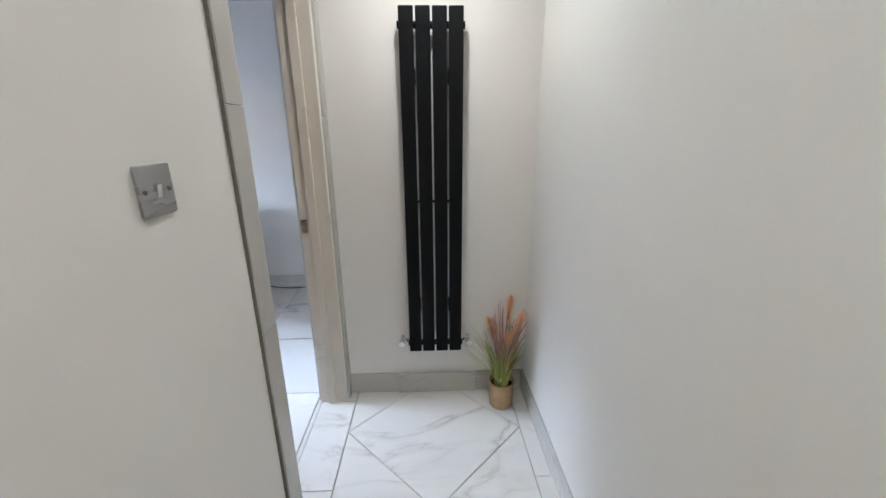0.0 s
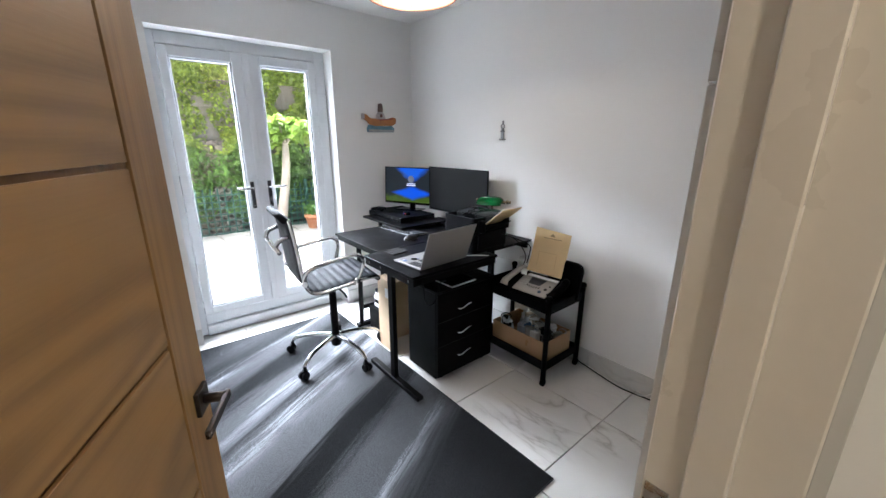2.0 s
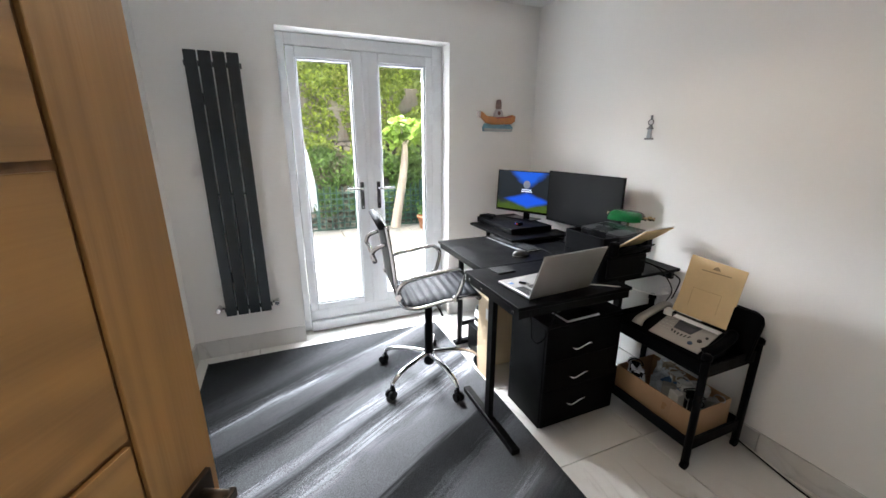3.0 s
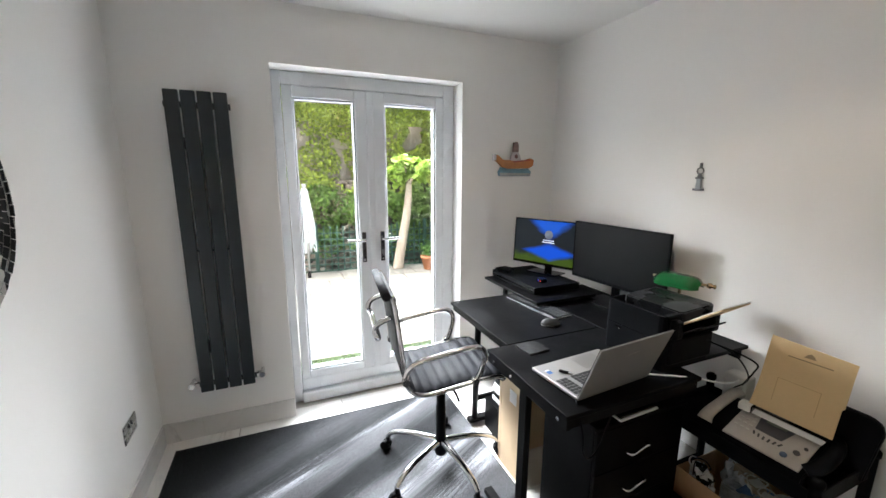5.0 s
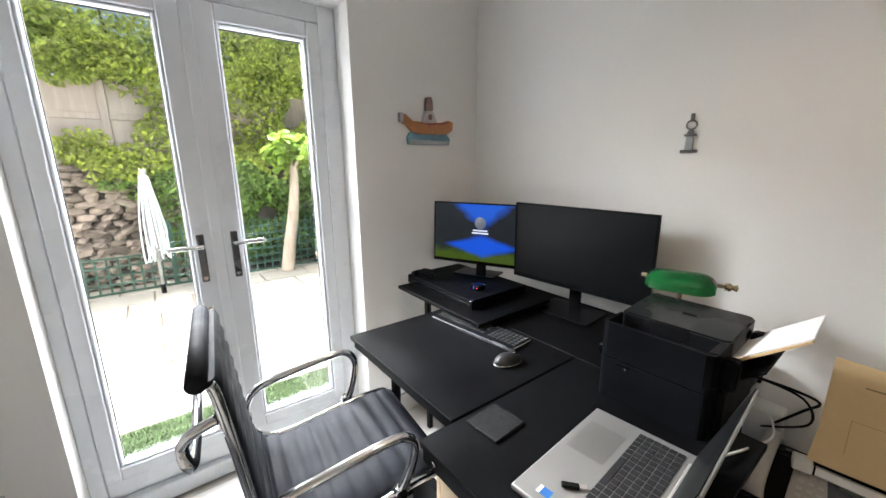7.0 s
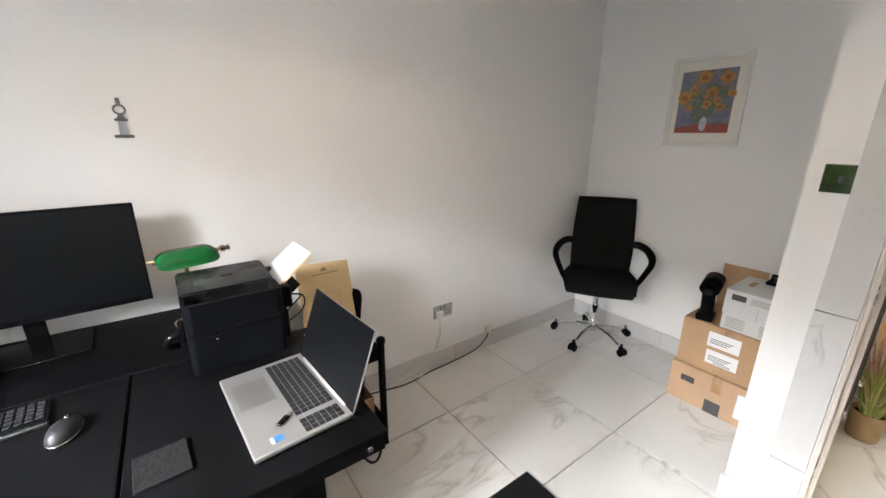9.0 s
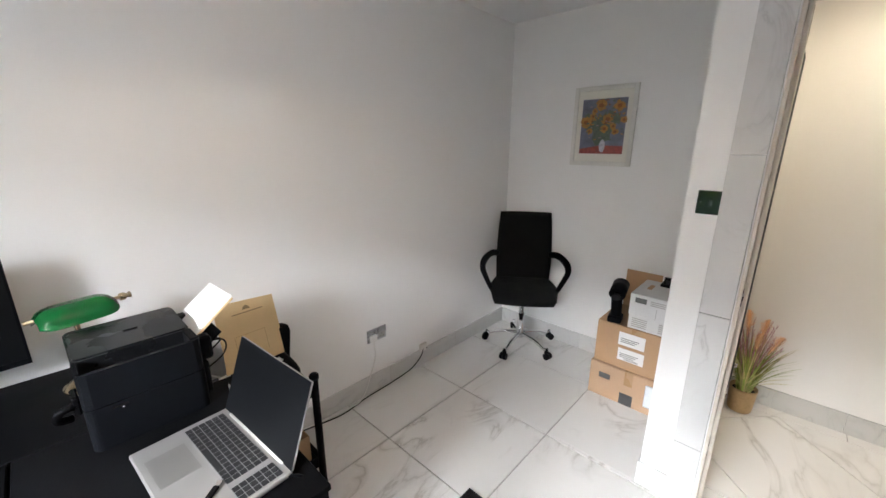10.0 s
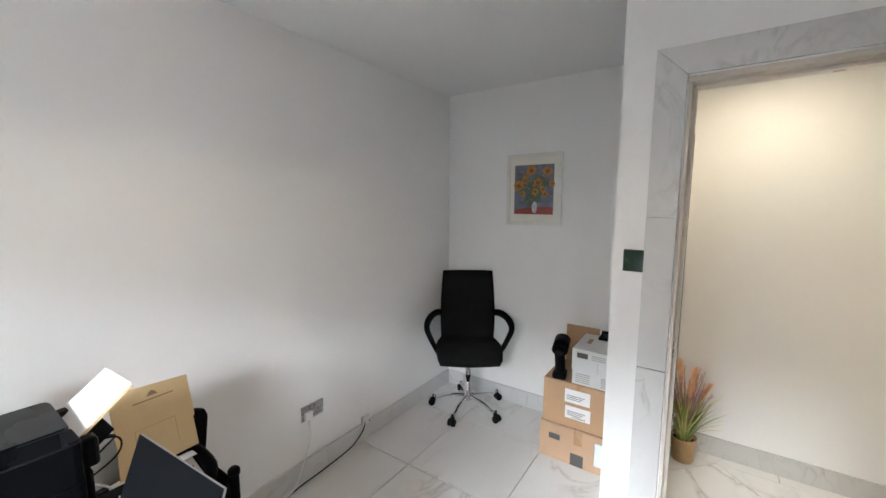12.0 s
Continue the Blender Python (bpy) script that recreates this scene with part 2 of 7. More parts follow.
M_GASKET = mat("rubber_gasket", (0.03, 0.03, 0.03), 0.6)
M_GLASS = glass("window_glass")
M_CHROME = mat("chrome", (0.75, 0.75, 0.76), 0.10, 1.0, var=0.03, rvar=0.05)
M_STEEL = mat("brushed_steel", (0.50, 0.50, 0.51), 0.27, 1.0, var=0.03, scale=3, bscale=300, stretch=(1, 1, 14), rvar=0.03)
M_ANTH = mat("anthracite_powder_coat", (0.014, 0.020, 0.025), 0.42, var=0.10, scale=4, bump=0.06, bscale=500)
M_BLACKRAD = mat("black_powder_coat", (0.004, 0.0045, 0.0055), 0.55, spec=0.15, var=0.10, scale=4, bump=0.06, bscale=500)
M_OAK = oak("oak_veneer", (0.300, 0.170, 0.061))
M_OAKH = oak("oak_veneer_crosswise", (0.300, 0.170, 0.061), "x")
# core coloured darker than the veneer, to put shade into the door grooves
M_OAKC = oak("oak_core_groove_shade", (0.20, 0.105, 0.038))
M_BRONZE = mat("dark_bronze", (0.045, 0.035, 0.028), 0.32, 0.8, var=0.15)
M_BLACK = mat("black_laminate", (0.0028, 0.0029, 0.0033), 0.42, var=0.15, scale=5, bump=0.12, bscale=220, spec=0.05)
M_BLACKMETAL = mat("black_steel_frame", (0.0028, 0.0028, 0.0032), 0.45, spec=0.08, var=0.15, bump=0.05, bscale=300)
M_PLASTIC = mat("black_plastic", (0.0028, 0.0032, 0.0042), 0.5, spec=0.06, var=0.12, bump=0.12, bscale=400)
M_GLOSS = mat("black_gloss_plastic", (0.003, 0.003, 0.0035), 0.22, spec=0.2, var=0.1, rvar=0.05)
M_LEATHER = mat("black_leatherette", (0.010, 0.011, 0.014), 0.6, spec=0.05, var=0.12, scale=12, bump=0.25, bscale=260)
M_FABRIC = mat("black_mesh_fabric", (0.006, 0.006, 0.006), 0.9, var=0.2, bump=0.4, bscale=700, spec=0.15)
M_WHITEPLASTIC = mat("white_plastic", (0.72, 0.71, 0.68), 0.38, var=0.03)
M_GREYPLASTIC = mat("grey_plastic", (0.34, 0.33, 0.31), 0.45, var=0.06, bump=0.08, bscale=300)
M_PAPER = mat("white_paper", (0.78, 0.78, 0.78), 0.8, var=0.02)
M_MANILA = mat("manila_card", (0.62, 0.46, 0.25), 0.75, var=0.05, scale=9, bump=0.05)
M_CARD = mat("brown_cardboard", (0.40, 0.25, 0.135), 0.85, var=0.07, scale=5, bump=0.12, bscale=120)
M_CARDP = mat("pale_brown_cardboard", (0.44, 0.29, 0.18), 0.85, var=0.07, scale=5, bump=0.12, bscale=120)
M_TAPE = mat("packing_tape", (0.36, 0.22, 0.11), 0.25, var=0.05)
M_PINE = mat("pale_birch_board", (0.60, 0.46, 0.30), 0.6, var=0.06, scale=5, bump=0.05, bscale=150, stretch=(1, 1, 0.1))
M_SILVER = mat("silver_aluminium", (0.36, 0.355, 0.345), 0.48, 0.75, var=0.012, rvar=0.02, bump=0.03, bscale=800)
M_DARKSCREEN = mat("dark_screen", (0.003, 0.0033, 0.004), 0.36, var=0.03, rvar=0.03, spec=0.2)
M_BARS = mat("dark_print", (0.06, 0.06, 0.06), 0.7)
M_MIRROR = mat("mirror_silver", (0.90, 0.90, 0.90), 0.02, 1.0, var=0.0, rvar=0.0)

# ---- the large structure ----
XW, YN, XE, YS, XP, XH, YP0, YP1, ZC = -3.0, 3.8, 0.895, 1.205, -0.11, 0.03, 2.19, 2.335, 2.40
XHE, YHS = 1.015, -1.3
D0, D1, DTOP = 1.352, 2.118, 1.998       # doorway
F0, F1, FTOP = 1.903, 3.048, 2.095     # glazed doors

b = B()
box(b, XW - 0.35, YS - 0.2, -0.12, XH + 1.2, YN + 0.2, -0.008)
box(b, XH, YHS - 0.2, -0.12, XHE + 0.2, YS - 0.2, -0.008)
floor = struct("floor", b, M_GROUT, "white marble-effect tiled floor with grey grout lines", "floor")

b = B()
box(b, XW - 0.3, F1, -0.12, XW, YN + 0.2, ZC)
box(b, XW - 0.3, YS - 0.2, -0.12, XW, F0, ZC)
box(b, XW - 0.3, F0, FTOP, XW, F1, ZC)
struct("wall_west", b, M_WALL, "white painted outside wall with the glazed door opening", "wall")
b = B()
box(b, XW, YN, 0, XE + 0.2, YN + 0.2, ZC)
struct("wall_north", b, M_WALL, "long white painted wall behind the desk", "wall")
b = B()
box(b, XE, YP1, 0, XE + 0.2, YN, ZC)
struct("wall_east", b, M_WALL, "white painted alcove end wall", "wall")
b = B()
box(b, XW, YS - 0.2, 0, XP, YS, ZC)
struct("wall_south", b, M_WALL, "white painted wall with the round mirror", "wall")


def two_faced(name, boxes, label):
    """A wall with one paint on the office side and another on the hall side."""
    bm = B()
    for q in boxes:
        box(bm, *q)
    ob = struct(name, bm, M_WALL, label, "wall")
    ob.data.materials.append(M_HALLWALL)
    for f in ob.data.polygons:
        c = f.center
        if c.x > XP + 0.06 and c.y < YP1 - 0.05:
            f.material_index = 1
    return ob


two_faced("wall_partition", [(XP, YHS - 0.2, 0, XH, D0, ZC), (XP, D1, 0, XH, YP1, ZC), (XP, D0, DTOP, XH, D1, ZC)], "painted wall between hall and office with a doorway")
two_faced("wall_hall_end", [(XH, YP0, 0, XE + 0.2, YP1, ZC)], "painted wall at the end of the hall behind a black radiator")
b = B()
box(b, XHE, YHS - 0.2, 0, XHE + 0.14, YP0, ZC)
struct("wall_hall_side", b, M_HALLWALL, "plain cream-white hall wall", "wall")
b = B()
box(b, XH, YHS - 0.2, 0, XHE, YHS, ZC)
struct("wall_hall_back", b, M_HALLWALL, "plain hall wall", "wall")
b = B()
box(b, XW - 0.3, YS - 0.2, ZC, XE + 0.2, YN + 0.2, ZC + 0.12)
box(b, XH, YHS - 0.2, ZC, XHE + 0.14, YS - 0.2, ZC + 0.12)
struct("ceiling", b, M_CEIL, "flat white painted ceiling", "ceiling")


# skirting: lengths of grey marble with fine butt joints
def skirting(name, runs, material, label):
    ob = tagged(thing(name, pose(0, 0, 0), label, "skirting"), kind="structure")
    for (x0, y0, x1, y1, nx, ny) in runs:
        n = max(1, round(math.hypot(x1 - x0, y1 - y0) / 0.62))
        for i in range(n):
            a, c = i / n, (i + 1) / n
            bm = B()
            px0, py0, px1, py1 = x0 + (x1 - x0) * a, y0 + (y1 - y0) * a, x0 + (x1 - x0) * c, y0 + (y1 - y0) * c
            g = 0.0012
            if abs(x1 - x0) > abs(y1 - y0):
                px0, px1 = min(px0, px1) + g, max(px0, px1) - g
            else:
                py0, py1 = min(py0, py1) + g, max(py0, py1) - g
            box(bm, min(px0, px0 + nx * 0.011), min(py0, py0 + ny * 0.011), 0, max(px1, px1 + nx * 0.011), max(py1, py1 + ny * 0.011), 0.12, 0.0012)
            part("skirting_length", bm, material, ob)
    return ob


skirting("baseboard_office", [(XW, YN, XE, YN, 0, -1), (XW, YS, XW, F0 - 0.001, 1, 0), (XW, F1 + 0.001, XW, YN - 0.012, 1, 0), (XW + 0.012, YS, XP, YS, 0, 1), (XE, YP1 + 0.012, XE, YN - 0.012, -1, 0), (XP, YP1, XE, YP1, 0, 1), (XP, YP1 + 0.011, XP, D1 + 0.1, -1, 0), (XP, YS + 0.012, XP, D0 - 0.1, -1, 0)], M_TRIM, "grey marble skirting along the white office walls")
skirting("baseboard_hall", [(XH + 0.012, YP0, 0.306, YP0, 0, -1), (0.306, YP0 - 0.010, 0.745, YP0 - 0.010, 0, -1), (0.745, YP0, XHE - 0.012, YP0, 0, -1), (XHE, YHS, XHE, YP0, -1, 0), (XH, YHS, XH, D0 - 0.11, 1, 0)], M_HTRIM, "grey marble skirting in the hall")


# door surround: marble strips mitred at the top, both sides, and a painted lining
def surround(name, x0, x1, w, material, label, y_in0, y_in1, full=True, zj=1.505):
    ob = tagged(thing(name, pose(0, 0, 0), label, "door surround"), kind="structure")
    top = DTOP + 0.005
    for y_in, s in ((y_in0, -1), (y_in1, 1)):
        wo = w if (s < 0 or full) else min(w, YP0 - y_in - 0.001)
        cuts = [0.0, zj - 1.19, zj - 0.595, zj]
        for i, z0 in enumerate(cuts):
            bm = B()
            z1 = cuts[i + 1] - 0.003 if i < 3 else None
            ya, yb = y_in, y_in + s * wo
            if z1 is None:
                prism(bm, [(ya, z0), (yb, z0), (yb, top + wo), (ya, top)], x1 - x0, Matrix(((0, 0, 1, x0), (1, 0, 0, 0), (0, 1, 0, 0), (0, 0, 0, 1))))
            else:
                box(bm, x0, min(ya, yb), z0, x1, max(ya, yb), z1, 0.001)
            part("marble_strip", bm, material, ob)
    bm = B()
    wr = w if full else min(w, YP0 - y_in1 - 0.001)
    prism(bm, [(y_in0 + 0.001, top + 0.001), (y_in1 - 0.001, top + 0.001), (y_in1 + wr - 0.001, top + wr), (y_in1 + wr - 0.001, top + w), (y_in0 - w + 0.001, top + w)], x1 - x0, Matrix(((0, 0, 1, x0), (1, 0, 0, 0), (0, 1, 0, 0), (0, 0, 0, 1))))
    part("marble_strip", bm, material, ob)
    return ob


surround("trim_office_doorway", XP - 0.013, XP, 0.1, M_TRIM, "grey marble strips framing the doorway on the office side", D0 - 0.005, D1 + 0.005)
surround("trim_hall_doorway", XH, XH + 0.013, 0.084, M_HTRIM, "marble strips framing the doorway on the hall side", D0 + 0.003, D1 + 0.014, full=False, zj=1.482)

# thin brown strip that paints the shadow gap beside the marble
b = B()
box(b, XH, D0 + 0.003 - 0.088, 0, XH + 0.008, D0 + 0.003 - 0.0842, DTOP + 0.084)
tagged(part("trim_shadow_line", b, mat("brown_gap_shadow", (0.17, 0.145, 0.115), 0.8, var=0.2, scale=30)), "thin brown strip painted as the shadow gap beside the marble door strip", "trim", kind="structure")

M_LINING = mat("cream_gloss_lining", (0.66, 0.61, 0.53), 0.35, var=0.02)
dl = tagged(thing("trim_door_lining", pose(0, 0, 0), "cream painted door lining with a stop and a steel strike plate", "door frame"), kind="structure")
b = B()
box(b, XP, D1 - 0.012, 0, XH, D1, DTOP - 0.02, 0.002)
part("lining_jamb", b, M_LINING, dl)
b = B()
box(b, XP + 0.045, D1 - 0.026, 0, XP + 0.085, D1 - 0.012, DTOP - 0.03, 0.002)
part("door_stop", b, M_LINING, dl)
b = B()
box(b, XP + 0.002, D0, 0, XH, D0 + 0.012, DTOP - 0.02, 0.002)
part("lining_jamb", b, M_LINING, dl)
b = B()
box(b, XP + 0.045, D0 + 0.012, 0, XP + 0.085, D0 + 0.022, DTOP - 0.03, 0.002)
part("door_stop", b, M_LINING, dl)
b = B()
box(b, XP, D0, DTOP - 0.02, XH, D1, DTOP, 0.002)
box(b, XP + 0.045, D0 + 0.02, DTOP - 0.034, XP + 0.085, D1 - 0.02, DTOP - 0.02, 0.002)
part("lining_head", b, M_LINING, dl)
b = B()
box(b, XP + 0.004, D1 - 0.0145, 0.962, XP + 0.032, D1 - 0.0122, 1.026, 0.0006)
box(b, XP + 0.012, D1 - 0.0165, 0.981, XP + 0.024, D1 - 0.0142, 1.008, 0.0005)
part("strike_plate", b, M_STEEL, dl, "worn steel strike plate")


# ---- the oak door, standing open ----
def oak_door(m):
    def dp(name, bm, material, parent, label=""):
        bmesh.ops.scale(bm, vec=(1, -1, 1), verts=bm.verts)
        return part(name, bm, material, parent, label)

    W, H, T = 0.762, 1.98, 0.035
    ob = tagged(thing("door_1", m, "open oak veneer door with grooved panels and bronze lever handle", "door"), kind="structure")
    b = B()
    box(b, 0, -T, 0.006, W, -0.007, H, 0.001)
    dp("door_core", b, M_OAKC, ob)
    st = 0.112
    for x0, x1 in ((0, st), (W - st, W)):
        b = B()
        box(b, x0 + 0.0005, -0.0072, 0.006, x1 - 0.004, 0, H, 0.0008) if x0 == 0 else box(b, x0 + 0.004, -0.0072, 0.006, x1, 0, H, 0.0008)
        dp("stile", b, M_OAK, ob)
    xa, xb, g = st + 0.004, W - st - 0.004, 0.0048
    # level panels between the stiles, parted by grooves
    cuts = [0.006, 0.175, 0.485, 0.795, 1.10, 1.41, 1.72, H]
    for k, (z0, z1) in enumerate(zip(cuts, cuts[1:])):
        b = B()
        box(b, xa, -0.0072, z0 + (g if k else 0), xb, 0, z1 - (g if z1 < H else 0), 0.0008)
        dp("panel", b, M_OAKH, ob)
    hx, hz = W - 0.045, 0.942
    h = B()
    for s in (1, -1):
        y0 = 0 if s > 0 else -T
        box(h, hx - 0.026, y0, hz - 0.026, hx + 0.026, y0 + s * 0.009, hz + 0.026, 0.0015)
    rose = dp("rose", h, M_BRONZE, ob, "square dark bronze rose")
    h = B()
    for s in (1, -1):
        y0 = 0 if s > 0 else -T
        tube(h, [(hx, y0 + s * 0.008, hz), (hx, y0 + s * 0.05, hz)], 0.010, 12)
        box(h, hx - 0.115, y0 + s * 0.045, hz - 0.009, hx + 0.012, y0 + s * 0.055, hz + 0.009, 0.003, 2)
    dp("lever", h, M_BRONZE, ob, "dark bronze lever handle")
    h = B()
    box(h, W - 0.0005, -0.028, hz - 0.11, W + 0.0015, -0.008, hz + 0.08)
    dp("latch_plate", h, M_STEEL, ob)
    for z in (0.2, 1.0, 1.75):
        h = B()
        tube(h, [(-0.004, 0.004, z), (-0.004, 0.004, z + 0.09)], 0.006, 8)
        dp("hinge", h, M_STEEL, ob)
    return ob


DOOR_ANGLE = 25.9
oak_door(pose(-0.148, 1.381, 0, 0, 0, 180 - DOOR_ANGLE))


# ---- glazed garden doors ----
M_DKSTEEL = mat("dark_polished_steel", (0.16, 0.16, 0.17), 0.2, 1.0, var=0.05)


def glazed_doors():
    ob = tagged(thing("door_2", pose(0, 0, 0), "closed white upvc double garden doors with tall glass panes", "garden doors"), kind="structure")
    xi, xo = XW - 0.142, XW - 0.212
    fy0, fy1, sy0, sym, sy1 = F0, F1, 1.953, 2.461, 2.968
    for q in ((fy0, 0.0, sy0, FTOP), (sy1, 0.0, fy1, FTOP)):
        b = B()
        box(b, xo, q[0], q[1], xi, q[2], q[3], 0.004)
        part("outer_frame", b, M_UPVC, ob)
    b = B()
    box(b, xo, sy0, 2.020, xi, sy1, FTOP, 0.004)
    part("outer_frame", b, M_UPVC, ob)
    b = B()
    box(b, xo - 0.05, sy0, 0.0, xi + 0.03, sy1, 0.075, 0.006)
    box(b, xo, sy0, 0.075, xi - 0.004, sy1, 0.160, 0.006)
    part("threshold", b, M_UPVC, ob)
    for s, (y0, y1, g0, g1) in enumerate(((sy0 + 0.003, sym - 0.002, 2.008, 2.371), (sym + 0.002, sy1 - 0.003, 2.555, 2.908))):
        leaf = tagged(part("door_leaf", B(), M_UPVC, ob))
        z0, z1, gz0, gz1 = 0.165, 2.015, 0.217, 1.951
        for nm, q in (("stile", (y0, z0, g0, z1)), ("stile", (g1, z0, y1, z1)), ("rail", (g0, z0, g1, gz0)), ("rail", (g0, gz1, g1, z1))):
            b = B()
            box(b, xo + 0.008, q[0], q[1], xi + 0.012, q[2], q[3], 0.004)
            part(nm, b, M_UPVC, leaf)
        for nm, q in (("bead", (g0, gz0, g0 + 0.014, gz1)), ("bead", (g1 - 0.014, gz0, g1, gz1)), ("bead", (g0 + 0.014, gz0, g1 - 0.014, gz0 + 0.014)), ("bead", (g0 + 0.014, gz1 - 0.014, g1 - 0.014, gz1))):
            b = B()
            box(b, xo + 0.03, q[0], q[1], xi + 0.004, q[2], q[3], 0.005)
            part(nm, b, M_UPVC, leaf)
        b = B()
        box(b, xo + 0.038, g0 + 0.012, gz0 + 0.012, xo + 0.0385, g1 - 0.012, gz1 - 0.012)
        gl = part("pane", b, M_GLASS, leaf)
        gl.visible_shadow = False
        b = B()
        for q in ((g0 + 0.0138, gz0 + 0.0138, g0 + 0.017, gz1 - 0.0138), (g1 - 0.017, gz0 + 0.0138, g1 - 0.0138, gz1 - 0.0138), (g0 + 0.017, gz1 - 0.017, g1 - 0.017, gz1 - 0.0138)):
            box(b, xo + 0.034, q[0], q[1], xo + 0.044, q[2], q[3])
        part("gasket", b, M_GASKET, leaf)
        hy = 2.400 if s == 0 else 2.524
        b = B()
        box(b, xi + 0.012, hy - 0.014, 0.932, xi + 0.020, hy + 0.014, 1.134, 0.004, 2)
        part("handle_plate", b, M_DKSTEEL, leaf, "dark polished handle plate")
        b = B()
        sg = -1 if s == 0 else 1
        tube(b, [(xi + 0.018, hy, 1.088), (xi + 0.052, hy, 1.088), (xi + 0.060, hy + sg * 0.012, 1.088), (xi + 0.058, hy + sg * 0.115, 1.090)], 0.009, 10, 4)
        part("lever", b, M_CHROME, leaf, "chrome lever handle")
        b = B()
        tube(b, [(xi + 0.019, hy, 0.950), (xi + 0.028, hy, 0.950)], 0.008, 10)
        part("key_cylinder", b, M_CHROME, leaf)
    b = B()
    box(b, xi + 0.012, sym - 0.022, 0.166, xi + 0.024, sym + 0.022, 2.014, 0.005, 2)
    part("meeting_strip", b, M_UPVC, ob)
    return ob


glazed_doors()


# ---- vertical radiators ----
def radiator(m, material, label, H=1.6):
    """Four flat upright bars on two headers; x across, y towards the room, z up from its foot."""
    ob = thing("radiator", m, label, "radiator", "upright radiators")
    w, gap = 0.062, 0.0082
    for i in range(4):
        x0 = i * (w + gap)
        b = B()
        box(b, x0, 0.058, 0, x0 + w, 0.078, H, 0.004, 2)
        part("panel_bar", b, material, ob)
    W = 4 * w + 3 * gap
    for z in (0.035, H - 0.065):
        b = B()
        tube(b, [(-0.008, 0.043, z), (W + 0.008, 0.043, z)], 0.0155, 12)
        part("header", b, material, ob)
    for z in (0.25, 1.35):
        for x in (0.05, W - 0.05):
            b = B()
            box(b, x - 0.015, 0.0, z - 0.03, x + 0.015, 0.057, z + 0.03, 0.002)
            part("bracket", b, material, ob)
    b = B()
    box(b, w * 0.5, 0.04, 0.795, W - w * 0.5, 0.0575, 0.805)
    part("tie_bar", b, material, ob)
    for s, x in ((-1, -0.01), (1, W + 0.01)):
        v = part("valve", tube(B(), [(x, 0.043, 0.05), (x + s * 0.03, 0.043, 0.05)], 0.009, 10), M_CHROME, ob, "chrome radiator valve")
        b = B()
        tube(b, [(x + s * 0.03, 0.01, 0.05), (x + s * 0.03, 0.06, 0.05)], 0.011, 12)
        tube(b, [(x + s * 0.03, 0.06, 0.05), (x + s * 0.03, 0.09, 0.05)], 0.015, 14)
        part("valve_cap", b, M_CHROME, v)
        b = B()
        tube(b, [(x + s * 0.03, 0.012, 0.05), (x + s * 0.03, -0.001, 0.05)], 0.008, 10)
        part("pipe_tail", b, M_CHROME, v)
    return ob


radiator(pose(XW, 1.425 + 0.2726, 0.311, 0, 0, -90), M_ANTH, "tall anthracite grey panel radiator on the white wall")
radiator(pose(0.384 + 0.2726, YP0, 0.299, 0, 0, 180), M_BLACKRAD, "tall black panel radiator on the hall end wall", 1.614)

